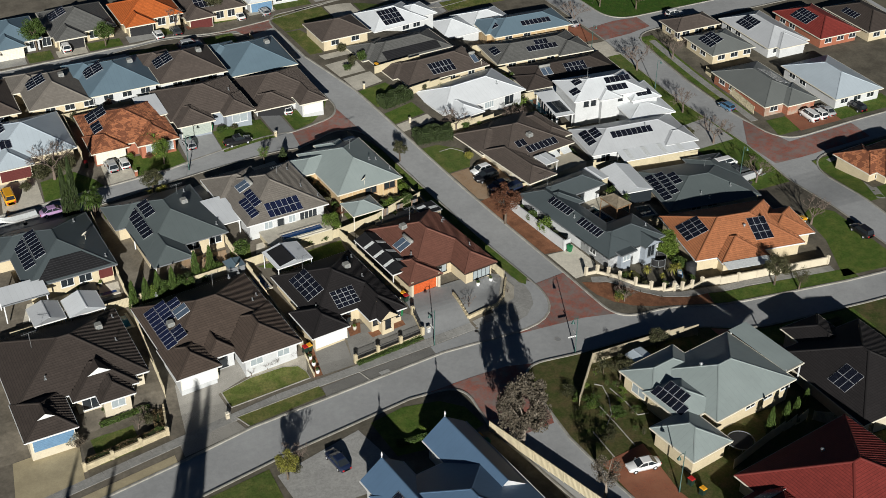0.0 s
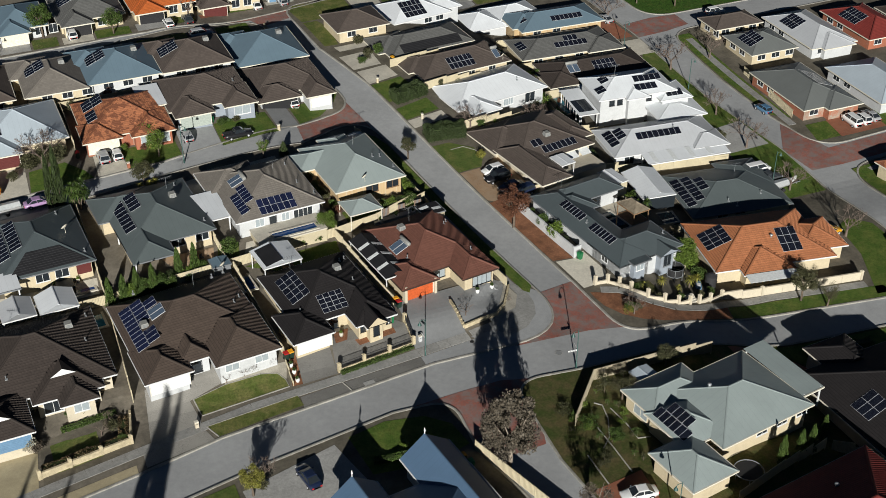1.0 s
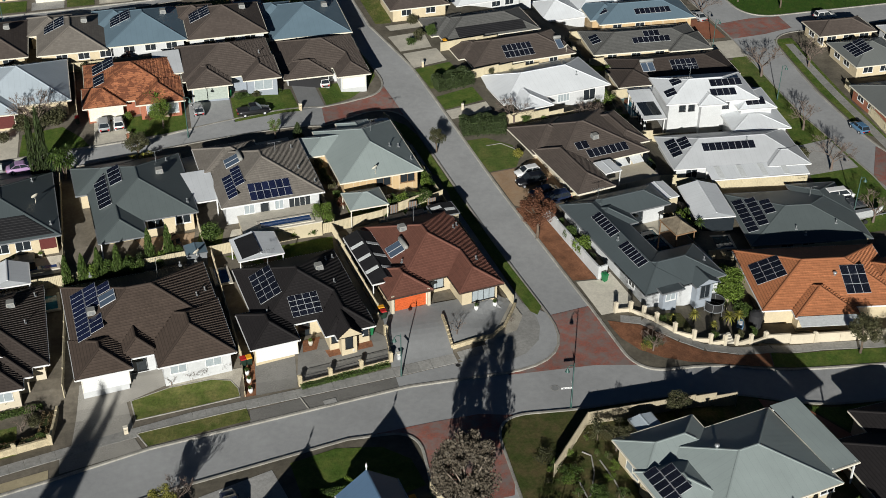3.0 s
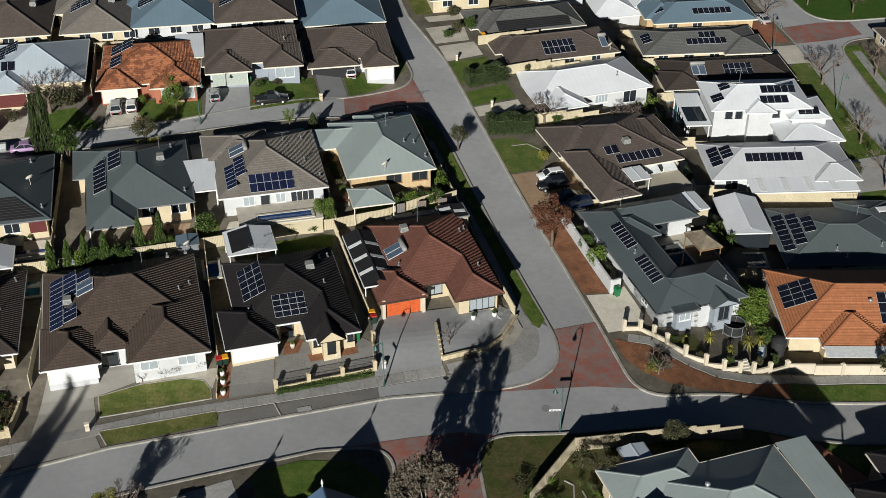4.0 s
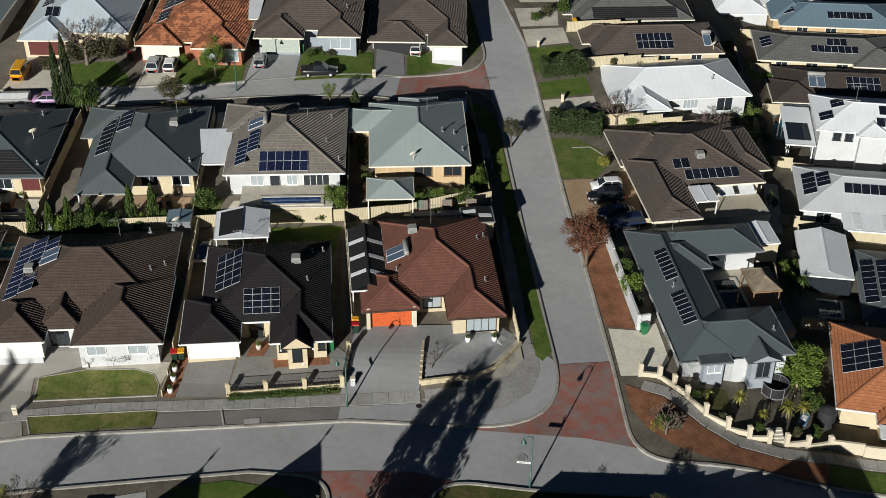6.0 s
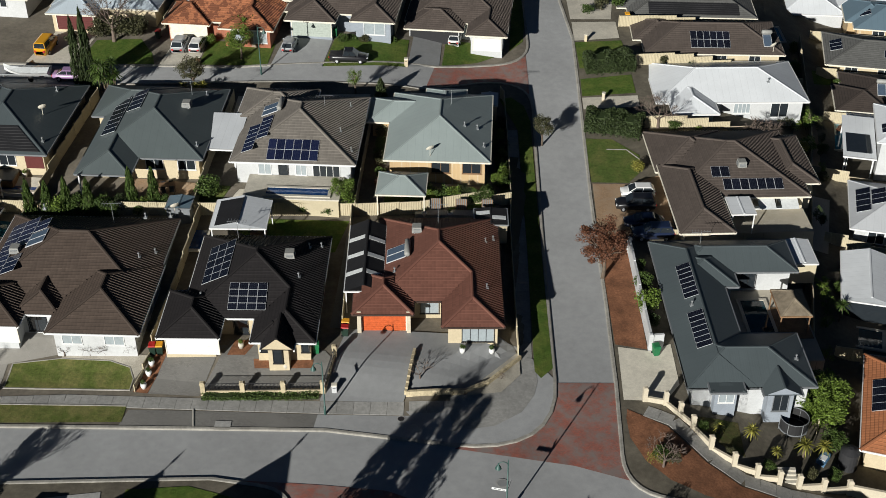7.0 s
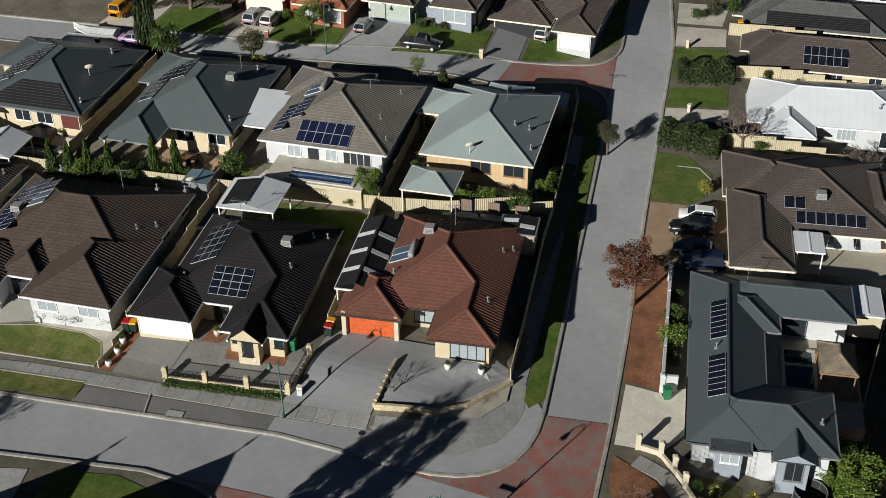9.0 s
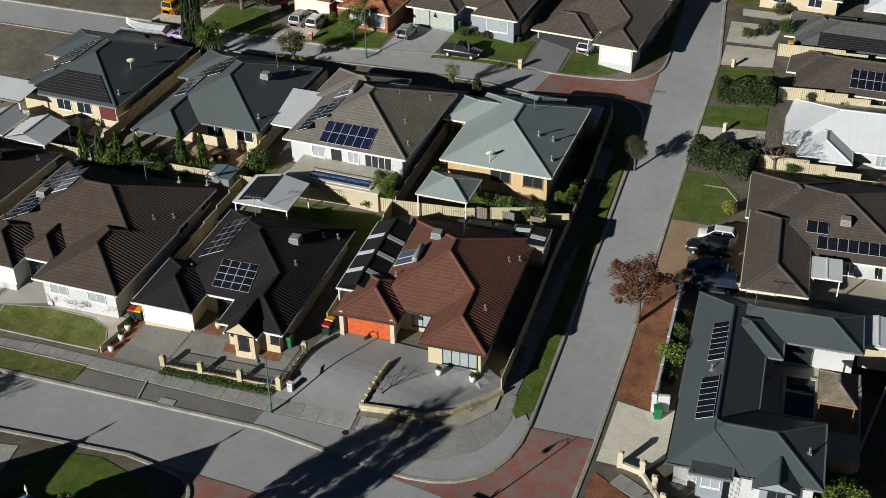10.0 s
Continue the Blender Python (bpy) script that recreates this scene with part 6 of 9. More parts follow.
for lab, at, roof, wall, w, d, door in (("cream house with a brown roof", (-73.5, 98.2), "tile_greybrown", "cream", 11.5, 11, "off_white"), ("white house with a blue-grey roof", (-60.5, 98.6), "sheet_bluegrey", "white", 9, 11, "off_white"), ("house with a grey tiled roof", (-49.6, 98.6), "tile_grey", "cream", 11.5, 12, "black_steel"),
                                        ("house with a bright orange tiled roof", (-36.4, 99.6), "tile_bright", "cream", 11.4, 10, "black_steel"), ("brown-tiled house with a red garage door", (-23.0, 98.8), "tile_greybrown", "cream", 12.5, 11, "maroon_door"),
                                        ("white-walled house with a white steel roof", (-9.0, 99.6), "sheet_white", "white", 12, 11, "blue_door"), ("cream house with a dark brown roof", (5.0, 100.4), "tile_chocolate", "cream", 11, 11, "maroon_door")):
    main, gar = R(0, 0, w, d, p=23), R(0.3, -2.0, 5.8, 5, p=23)
    h = house(lab, at, 2, [main, gar], roof, wall, "off_white")
    garage_door(h, gar, "S", 0.2, 4.2, door)
    row_windows(h, main, "S", (6.2, 8.4), 0.5, 1.5, 1.4)
    if "grey tiled" in lab or "brown" in lab:
        solar(h, main, "W" if "grey" in lab else "S", 3.2, 1.4, 4, 2)

# --- east of the eastern road
for lab, at, rot, blocks, roof, wall, sp in (
        ("long brick house with a grey steel roof", (62.4, 30.0), 0, [R(0, 0, 10.6, 16, p=20), R(4, -1.4, 11, 6, p=20)], "sheet_grey", "brick_red", ("E", 5, 1.4, 7, 2)),
        ("white house with a pale blue roof", (75.8, 27.4), 0, [R(0, 0, 11, 15.5, p=20)], "sheet_paleblue", "white", None),
        ("cream house with a grey roof", (64.8, 48.6), 0, [R(0, 0, 10, 9.6, p=22)], "sheet_grey", "cream", ("W", 3, 1.2, 5, 2)),
        ("cream house with a cream tiled roof", (76.2, 47.0), 0, [R(0, 0, 10, 16, p=22), R(2, -1, 9, 6, p=22)], "sheet_offwhite", "white", ("W", 4, 1.2, 5, 2)),
        ("house with a maroon tiled roof", (88.0, 46.4), 0, [R(0, 0, 10, 15, p=22)], "tile_maroon", "brick_red", ("W", 4, 1.2, 6, 2)),
        ("house with a chocolate tiled roof", (98.6, 45), 0, [R(0, 0, 10, 14, p=22)], "tile_chocolate", "cream", ("W", 4, 1.2, 5, 1)),
        ("low cream house with brown tiles", (64.2, 59.2), 0, [R(0, 0, 10.5, 6.4, p=22)], "tile_greybrown", "cream", None),
        ("cream house with a terracotta roof", (67.0, 4.6), 6, [R(0, 0, 13, 9, p=23), R(-1.6, 2, 5, 10, p=23)], "tile_mixed", "cream", None)):
    h = house(lab, at, rot, blocks, roof, wall, "off_white")
    row_windows(h, blocks[0], "S", (1.2, 4.2, 7.2), 0.8, 1.2, 1.6)
    row_windows(h, blocks[0], "W", (1.5, 4.5), 0.8, 1.2, 1.6)
    if sp:
        solar(h, blocks[0], *sp)

# --- south of the main street
main, west, gar = R(3, -13, 16.5, -1.6, p=20), R(0, -5.3, 9, 0.5, p=20), R(-4.1, -16.3, 2.1, -9.2, p=24)
h = house("cream house with a pale grey steel roof", (-1.5, -24.1), 10, [main, west, gar, R(-0.4, -11, 6, -4, p=23), R(16.4, -11.5, 19.6, -1.8, "lean", e=2.3, p=2, open=True)], "sheet_pale", "cream", "off_white", pad=0.3)
wside = R(-0.4, -11, 6, -4, p=23, e=2.2)
solar(h, wside, "W", 0.9, 0.5, 6, 1, 0.84, 1.35)
solar(h, wside, "W", 1.6, 1.9, 4, 1, 0.84, 1.35)
whirly(h, main, "W", 4.2, 4.6)
window(h, west, "W", 1.4, 2.2, 0.2, 1.9, frame_mat="off_white", pane="pale_glass")
row_windows(h, main, "S", (5.0, 8.0, 11.0))
main = R(0, -17, 18, 0, p=26)
h = house("house with a maroon tiled roof", (0.4, -44.2), 9, [main, R(-4, -12, 4, -3, p=26)], "tile_maroon", "cream", "off_white", courses=True)
whirly(h, main, "N", 9, 4.6)
solar(h, R(-4, -12, 4, -3, p=26, e=2.2), "N", 2, 1.2, 4, 1)
main = R(0, -13, 15, 3, p=24)
h = house("house with a black tiled roof", (21.0, -28.4), 4, [main, R(4.5, -2, 11, 6.5, p=24)], "tile_black", "cream_pale", "off_white", courses=True, pad=-3.2)
solar(h, main, "W", 8.0, 1.8, 3, 2, 0.98, 1.6)
main = R(0, -17, 15.7, 0, p=23)
h = house("house with a blue steel roof and pointed gables with finials", (-37.4, -30.3), 8, [main, R(9.6, -8, 15.6, 4.3, "gy", p=36), R(0.4, -8, 6.0, 2.6, "gy", p=36)], "sheet_blue", "white", "white_paint", pad=0.3)
for x, y, w in ((12.6, 4.3, 6.0), (3.2, 2.6, 5.6)):
    z = 2.2 + w / 2 * math.tan(radians(36))
    Pile().tube([(x, y - 0.1, z - 0.1), (x, y - 0.1, z + 0.3), (x, y - 0.1, z + 0.45), (x, y - 0.1, z + 0.9)], [0.05, 0.05, 0.12, 0.015], 8).make("finial", M["white_paint"], h)
solar(h, R(0.4, -8, 6.0, 2.6, "gy", p=36, e=2.2), "W", 5.0, 0.8, 3, 1, 0.98, 1.6)
solar(h, main, "S", 4.0, 3.0, 4, 1)


# ------------------------------------------------------------------ fences and garden walls
def fence_panel_mesh():
    """One ribbed steel infill sheet, a metre long by a metre high, to be stretched to its bay."""
    prof, n = [], 13
    for k in range(n):
        a, w = k / n, 1 / n
        prof += [(a, 0.0), (a + 0.42 * w, 0.0), (a + 0.55 * w, 0.035), (a + 0.87 * w, 0.035)]
    prof.append((1.0, 0.0))
    vs = [(a, b, z) for z in (0, 1) for a, b in prof]
    m = len(prof)
    return vs, [(k, k + 1, m + k + 1, m + k) for k in range(m - 1)]


FENCE = {}
for _k in ("fence", "fence_dull"):
    FENCE[_k] = {"panel": mesh_of("panel", *fence_panel_mesh(), M[_k]),
                 "post": mesh_of("post", box_v(-0.04, -0.035, -0.3, 0.04, 0.05, 1.0), BOX_F, M[_k]),
                 "rail": mesh_of("rail", box_v(0, -0.03, 0, 1, 0.05, 0.05), BOX_F, M[_k])}


def fence(pts, h=1.5, mat="fence", label="cream ribbed steel fence between yards", bay=2.4):
    base = thing("fence", label, "fence", group="steel fences")
    kit = FENCE[mat]
    pts = [site(*p) for p in pts]
    for a, b in zip(pts, pts[1:]):
        a, b = Vector(a), Vector(b)
        n = max(1, round((b - a).length / bay))
        rz = math.degrees(math.atan2((b - a).y, (b - a).x))
        L = (b - a).length / n
        for k in range(n):
            p, q = a.lerp(b, k / n), a.lerp(b, (k + 1) / n)
            z = land(*((p + q) / 2)) + 0.06
            m = pose(p.x, p.y, z, 0, 0, rz)
            link_mesh("panel", kit["panel"], base, m @ Matrix.Diagonal((L, 1, h - 0.08, 1)))
            link_mesh("rail", kit["rail"], base, m @ pose(0, 0, h - 0.08) @ Matrix.Diagonal((L, 1, 1, 1)))
            link_mesh("post", kit["post"], base, m @ Matrix.Diagonal((1, 1, h + 0.02, 1)))
    p = Vector(pts[-1])
    link_mesh("post", kit["post"], base, pose(p.x, p.y, land(*p) + 0.06, 0, 0, rz) @ Matrix.Diagonal((1, 1, h + 0.02, 1)))
    return base


for pts in ([(-3.5, 2.6), (-5.9, 20.5), (-6.3, 25.4), (-7.4, 33.8), (-8.9, 44.5), (-9.4, 45.5)],
            [(-70, 16.8), (-53, 18.1), (-37.6, 19.9), (-30.6, 20.8), (-22.1, 21.8), (-15.6, 23.0), (-6.2, 24.5)],
            [(-19.6, 4.4), (-22.4, 21.7)], [(-35.2, -0.7), (-37.6, 19.8)], [(-53.2, -2), (-54.4, 17.9)],
            [(-54.4, 18.1), (-55.8, 40)], [(-38.3, 19.9), (-40.3, 41.5)], [(-22.1, 21.9), (-24, 42)],
            [(-70, 69.4), (-53.5, 69.6), (-39, 69.8), (-10, 70.2)], [(-53.4, 57), (-53.6, 69.4)], [(-39.2, 57.5), (-39.4, 69.6)], [(-24.4, 58.5), (-24.6, 69.8)], [(-10.4, 57.5), (-10.8, 70.2), (-12.4, 86)],
            [(9.2, 21.6), (22, 24)], [(6.6, 41.3), (25, 44)], [(5.6, 54.6), (25, 57.5)], [(3.4, 64.0), (22, 67)],
            [(21.8, 0), (22.6, 12), (24, 30), (25.2, 48), (25.6, 70)], [(24.5, 11.2), (45, 9)], [(25.18, 28.83), (44.45, 24.20)], [(26.04, 40.42), (44.64, 35.57)],
            [(26.65, 52.15), (44.56, 48.83)], [(26.74, 62.51), (44.26, 58.91)], [(26.88, 72.54), (45.22, 68.93)],
            [(2.6, -41.5), (17, -37)], [(-19.5, -24), (-13, -44)], [(61.8, 32), (62.4, 47)]):
    fence(pts)
fence([(-7.6, -24.6), (-2.1, -18.4), (14, -18.4)], 1.7, "fence_dull", "stained ribbed steel fence round the weedy corner")
fence([(18, -37), (24, -41)], 1.7, "fence_dull", "stained ribbed steel fence in shade")
fence([(-34.6, -6.1), (-35.2, -0.9)], 0.7, "fence", "low cream steel fence beside the driveway")

BLOCK_MESH = mesh_of("block", box_v(0.01, -0.12, 0.0, 0.99, 0.12, 1.0), BOX_F, M["limestone"])


def pillar_mesh(mat):
    p = Pile().add(box_v(-0.19, -0.19, -0.3, 0.19, 0.19, 0.9), BOX_F)
    p.add([(-0.24, -0.24, 0.9), (0.24, -0.24, 0.9), (0.24, 0.24, 0.9), (-0.24, 0.24, 0.9), (-0.12, -0.12, 1.0), (0.12, -0.12, 1.0), (0.12, 0.12, 1.0), (-0.12, 0.12, 1.0)], BOX_F)
    return mesh_of("pillar", p.v, p.f, mat)


def block_wall(pts, h, label, pillars=(), pillar_h=1.5, rows=2, mat="limestone", block=0.62):
    base = thing("garden_wall", label, "wall")
    me = BLOCK_MESH if mat == "limestone" else mesh_of("block", box_v(0.005, -0.11, 0.0, 0.995, 0.11, 1.0), BOX_F, M[mat])
    pm = pillar_mesh(M[mat])
    pts, pillars = [site(*p) for p in pts], [site(*p) for p in pillars]
    for a, b in zip(pts, pts[1:]):
        a, b = Vector(a), Vector(b)
        rz = math.degrees(math.atan2((b - a).y, (b - a).x))
        n = max(1, round((b - a).length / block))
        L = (b - a).length / n
        for j in range(rows):
            for k in range(n + (j % 2)):
                s0, s1 = max(0, k - 0.5 * (j % 2)), min(n, k + 1 - 0.5 * (j % 2))
                p, q = a.lerp(b, s0 / n), a.lerp(b, s1 / n)
                z = land(*((p + q) / 2)) + 0.05 + j * h / rows
                link_mesh("block", me, base, pose(p.x, p.y, z, 0, 0, rz) @ Matrix.Diagonal(((s1 - s0) * L, 1, h / rows - 0.006, 1)))
    for x, y in pillars:
        link_mesh("pillar", pm, base, pose(x, y, land(x, y) + 0.05, 0, 0, 10) @ Matrix.Diagonal((1, 1, pillar_h, 1)))
    return base


block_wall([(-12.8, 2.1), (-12.4, -3.5), (-7.6, -2.6), (-5.8, -1.3), (-3.3, 2.4)], 0.55, "low weathered limestone wall round the forecourt")
A3P = [(-28.9, -5.6), (-25.7, -5.1), (-22.4, -4.6), (-19.2, -4.1)]
block_wall([(-29, -5.6), (-19.1, -4.0), (-19.5, 0.4)], 0.45, "low limestone wall with pillars and dark rails", A3P + [(-19.5, 0.5)], 1.35)
block_wall([(-63.8, -10.6), (-53.8, -8.7), (-53.4, -4)], 0.9, "stained limestone front wall", [(-63.8, -10.6), (-60.5, -10.0), (-57.1, -9.3), (-53.8, -8.7)], 1.3, 3)
C1P = [(7.3, -1.3), (9, -1.5), (10.2, -2.5), (11.2, -3.8), (12.6, -5.7), (14.4, -6.9), (16.2, -7.4), (18.0, -7.35), (19.6, -7.1), (21.6, -6.7), (23.7, -6.2)]
block_wall([(7.3, -1.3), (9, -1.5), (11.2, -3.8), (12.6, -5.7), (14.4, -6.9), (16.2, -7.4), (18.0, -7.35)], 0.5, "low cream rendered wall with pillars on the corner", C1P, 1.45, 1, "cream_pale", 2.2)
block_wall([(19.6, -7.1), (21.6, -6.7), (23.7, -6.2)], 0.6, "low cream rendered wall beside the garden steps", (), 1.4, 1, "cream_pale", 2.0)
block_wall([(23.7, -6.2), (29.5, -7), (44, -9)], 1.3, "cream rendered boundary wall", [(23.7, -6.2), (29.5, -7.0), (36.7, -8.0), (44, -9)], 1.55, 1, "cream_pale", 3.0)
block_wall([(5.6, 19.4), (7.7, 5.4), (8.8, 5.7)], 1.65, "tall white rendered boundary wall", [(5.6, 19.4), (7.7, 5.4)], 1.75, 1, "white", 3.5)
steps = thing("garden_steps", "pale concrete garden steps", "steps", on_land(18.8, -7.0, 6, 0.05))
for k in range(4):
    Pile().box(-0.7, 0.32 * k, -0.2, 0.7, 0.32 * k + 0.34, 0.12 + 0.14 * k).make("step", M["cream_concrete"], steps)


def rail_infill(a, b, z0, z1, step=0.11):
    """Black tubular pickets between two pillars."""
    base = thing("metal_fence", "black tubular steel infill between limestone pillars", "fence", group="tubular infills")
    a, b = Vector(site(*a)), Vector(site(*b))
    for z in (z0, z1):
        Pile().bar((*a, land(*a) + z), (*b, land(*b) + z), 0.04, 0.04).make("rail", M["black_steel"], base)
    n = int((b - a).length / step)
    p = Pile()
    for k in range(1, n):
        q = a.lerp(b, k / n)
        p.box(q.x - 0.011, q.y - 0.011, land(*q) + z0, q.x + 0.011, q.y + 0.011, land(*q) + z1)
    tagged(p.make("picket", M["black_steel"], base), "", "", "", "stuff")


for a, b in zip(A3P, A3P[1:]):
    rail_infill(a, b, 0.52, 1.2)
rail_infill(A3P[-1], (-19.5, 0.5), 0.52, 1.2)


# ------------------------------------------------------------------ plants
def unit(rng, n):
    v = rng.normal(size=(n, 3))
    return v / np.linalg.norm(v, axis=1, keepdims=True)


def cards(pts, size, rng, flat=0.7, aspect=0.6):
    """Leaves as small folded blades at the given points."""
    n = len(pts)
    d = unit(rng, n) * (1, 1, flat)
    w = np.cross(d, unit(rng, n))
    w /= np.linalg.norm(w, axis=1, keepdims=True)
    s = size * rng.uniform(0.6, 1.4, (n, 1)) / 2
    nrm = np.cross(d, w)
    vs = np.empty((n, 4, 3))
    vs[:, 0], vs[:, 2] = pts - d * s, pts + d * s
    vs[:, 1], vs[:, 3] = pts + w * s * aspect + nrm * s * 0.25, pts - w * s * aspect + nrm * s * 0.25
    return vs.reshape(-1, 3)


def leaf_mesh(name, pts, size, mat, rng, flat=0.7, aspect=0.6):
    vs = cards(np.asarray(pts), size, rng, flat, aspect)
    n = len(vs) // 4
    me = bpy.data.meshes.new(name)
    me.vertices.add(4 * n)
    me.vertices.foreach_set("co", vs.ravel())
    me.loops.add(6 * n)
    i = np.arange(n)[:, None] * 4
    me.loops.foreach_set("vertex_index", (i + np.array([[0, 1, 2, 0, 2, 3]])).ravel())
    me.polygons.add(2 * n)
    me.polygons.foreach_set("loop_start", np.arange(0, 6 * n, 3))
    me.materials.append(mat)
    me.update()
    me.validate()
    return me


def clumps(rng, n, count, rad, shell=0.62):
    """Points of a crown made of uneven clumps inside the unit ball; returns points and clump centres."""
    c = unit(rng, count) * (rng.uniform(0.25, 1, (count, 1)) ** 0.5) * shell
    c[:, 2] = np.maximum(c[:, 2], -0.45)
    r = rad * rng.uniform(0.6, 1.3, count)
    k = rng.integers(0, count, n)
    p = c[k] + unit(rng, n) * (r[k] * rng.uniform(0, 1, n) ** 0.4)[:, None]
    return p, c


LEAFKIT = {}


def crown_kit(leaf, form, v):
    """A unit crown shared by plants of one kind."""
    key = (leaf, form, v)
    if key not in LEAFKIT:
        rng = np.random.default_rng(100 + v * 17 + len(leaf))
        if form == "round":
            p, _ = clumps(rng, 1900, 16, 0.4)
            me = leaf_mesh("foliage", p, 0.13, M[leaf], rng)
        elif form == "loose":
            p, _ = clumps(rng, 700, 12, 0.36, 0.75)
            me = leaf_mesh("foliage", p, 0.13, M[leaf], rng)
        elif form == "crown":
            p, _ = clumps(rng, 5200, 30, 0.31, 0.78)
            me = leaf_mesh("crown", p, 0.085, M[leaf], rng)
        elif form == "big":
            p, _ = clumps(rng, 15000, 40, 0.27, 0.82)
            me = leaf_mesh("crown", p, 0.06, M[leaf], rng)
        elif form == "airy":
            p, _ = clumps(rng, 9000, 46, 0.2, 0.85)
            me = leaf_mesh("crown", p, 0.062, M[leaf], rng)
        elif form == "dense":
            p, _ = clumps(rng, 15000, 60, 0.24, 0.9)
            me = leaf_mesh("crown", p, 0.08, M[leaf], rng)
        elif form == "thin":
            p, _ = clumps(rng, 2600, 24, 0.27, 0.8)
            me = leaf_mesh("crown", p, 0.07, M[leaf], rng)
        else:
            z = rng.uniform(-1, 1, 1700)
            t = (z + 1) / 2
            r = np.clip(1.12 * (1 - t) ** 0.55 * np.minimum(1, 0.55 + 2.5 * t), 0.03, 1) * rng.uniform(0.55, 1.05, 1700)
            a = rng.uniform(0, 2 * math.pi, 1700)
            r *= 1 + 0.14 * np.sin(3 * a + 9 * z)
            me = leaf_mesh("foliage", np.stack([r * np.cos(a), r * np.sin(a), z], 1), 0.17, M[leaf], rng, 1.8)
        LEAFKIT[key] = me
    return LEAFKIT[key]


_turn = itertools.count()


def shrub(x, y, r, h, leaf="leaf_green", form="round", label="", lift=0.1):
    i = next(_turn)
    names = {"leaf_green": "green", "leaf_bright": "fresh green", "leaf_dark": "dark green", "leaf_olive": "olive-green", "leaf_yellow": "yellow-green", "leaf_grey": "grey-brown", "leaf_bronze": "bronze", "leaf_silver": "silvery"}
    t = thing("shrub", label or ("slim %s conifer beside the fence" if form == "cone" else "%s garden shrub in a bed") % names[leaf], "shrub", on_land(x, y, 73 * i % 360, lift))
    link_mesh("foliage", crown_kit(leaf, form, i % 3), t, pose(0, 0, h * 0.5) @ Matrix.Diagonal((r, r, h * 0.52, 1)))
    p = Pile().tube([(0, 0, -0.1), (0.03, 0.02, h * 0.25), (0.05, 0.0, h * 0.6)], [0.05, 0.04, 0.02], 6)
    p.make("stem", M["bark"], t)
    return t


def tree(x, y, h, w, leaf="leaf_olive", form="crown", bark="bark", label="", bole=0.34, stretch=0.36):
    i = next(_turn)
    rng = np.random.default_rng(500 + i)
    t = thing("tree", label or "leafy garden tree with an uneven crown", "tree", on_land(x, y, 0, 0.05))
    r0 = 0.022 * h + 0.03
    top = Vector((rng.uniform(-0.1, 0.1) * h * 0.3, rng.uniform(-0.1, 0.1) * h * 0.3, h * bole))
    Pile().tube([(0, 0, -0.2), top * 0.5 + Vector((0.03 * h * 0.3, 0, 0)), top, top + Vector((0, 0, h * 0.25))], [r0 * 1.25, r0, r0 * 0.8, r0 * 0.35], 9).make("trunk", M[bark], t, smooth=True)
    for k in range(6):
        a = 2 * math.pi * k / 6 + rng.uniform(-0.4, 0.4)
        e = Vector((math.cos(a) * w * 0.36, math.sin(a) * w * 0.36, h * rng.uniform(0.6, 0.88)))
        s = top * rng.uniform(0.8, 1.15)
        mid = s.lerp(e, 0.5) + Vector((0, 0, 0.05 * h))
        Pile().tube([s, mid, e], [r0 * 0.5, r0 * 0.32, r0 * 0.12], 6).make("branch", M[bark], t, smooth=True)
    link_mesh("crown", crown_kit(leaf, form, i % 3), t, pose(0, 0, h * (1 - stretch) , 0, 0, 47 * i % 360) @ Matrix.Diagonal((w / 2, w / 2, h * stretch, 1)))
    return t


def grow(pile, p, d, L, r, depth, rng, kids=(2, 4), up=0.15):
    q = p + d * L
    mid = p.lerp(q, 0.5) + Vector(rng.normal(size=3) * 0.04 * L)
    pile.tube([p, mid, q], [r, r * 0.85, r * 0.66], 5 if depth > 2 else 3, cap=depth == 0)
    if depth == 0:
        return
    for _ in range(int(rng.integers(kids[0], kids[1]))):
        e = (d + Vector(rng.normal(size=3)) * 0.42 + Vector((0, 0, up))).normalized()
        grow(pile, p.lerp(q, rng.uniform(0.65, 1.0)), e, L * rng.uniform(0.62, 0.85), max(0.0022, r * 0.6), depth - 1, rng, kids, up)


BARE = {}


def bare_tree(x, y, h, mat="twig", name="tree", label="bare winter tree with fine grey twigs", wide=1.0, depth=5):
    i = next(_turn)
    key = (mat, i % 3, depth)
    if key not in BARE:
        rng = np.random.default_rng(900 + i)
        tr = Pile().tube([(0, 0, -0.06), (0.005, 0, 0.12), (0, 0.01, 0.28)], [0.028, 0.022, 0.018], 8)
        tw = Pile()
        for k in range(5):
            a = 2 * math.pi * k / 5 + rng.uniform(-0.4, 0.4)
            grow(tw, Vector((0, 0.01, 0.2 + 0.02 * k)), Vector((0.6 * math.cos(a), 0.6 * math.sin(a), 0.8)).normalized(), 0.2, 0.010, depth, rng)
        BARE[key] = (mesh_of("trunk", tr.v, tr.f, M[mat]), mesh_of("crown", tw.v, tw.f, M[mat]))
    t = thing(name, label, "tree" if name == "tree" else "shrub", on_land(x, y, 61 * i % 360, 0.05))
    s = Matrix.Diagonal((h * wide, h * wide, h, 1))
    link_mesh("trunk", BARE[key][0], t, s)
    link_mesh("crown", BARE[key][1], t, s)
    return t


PALM = {}


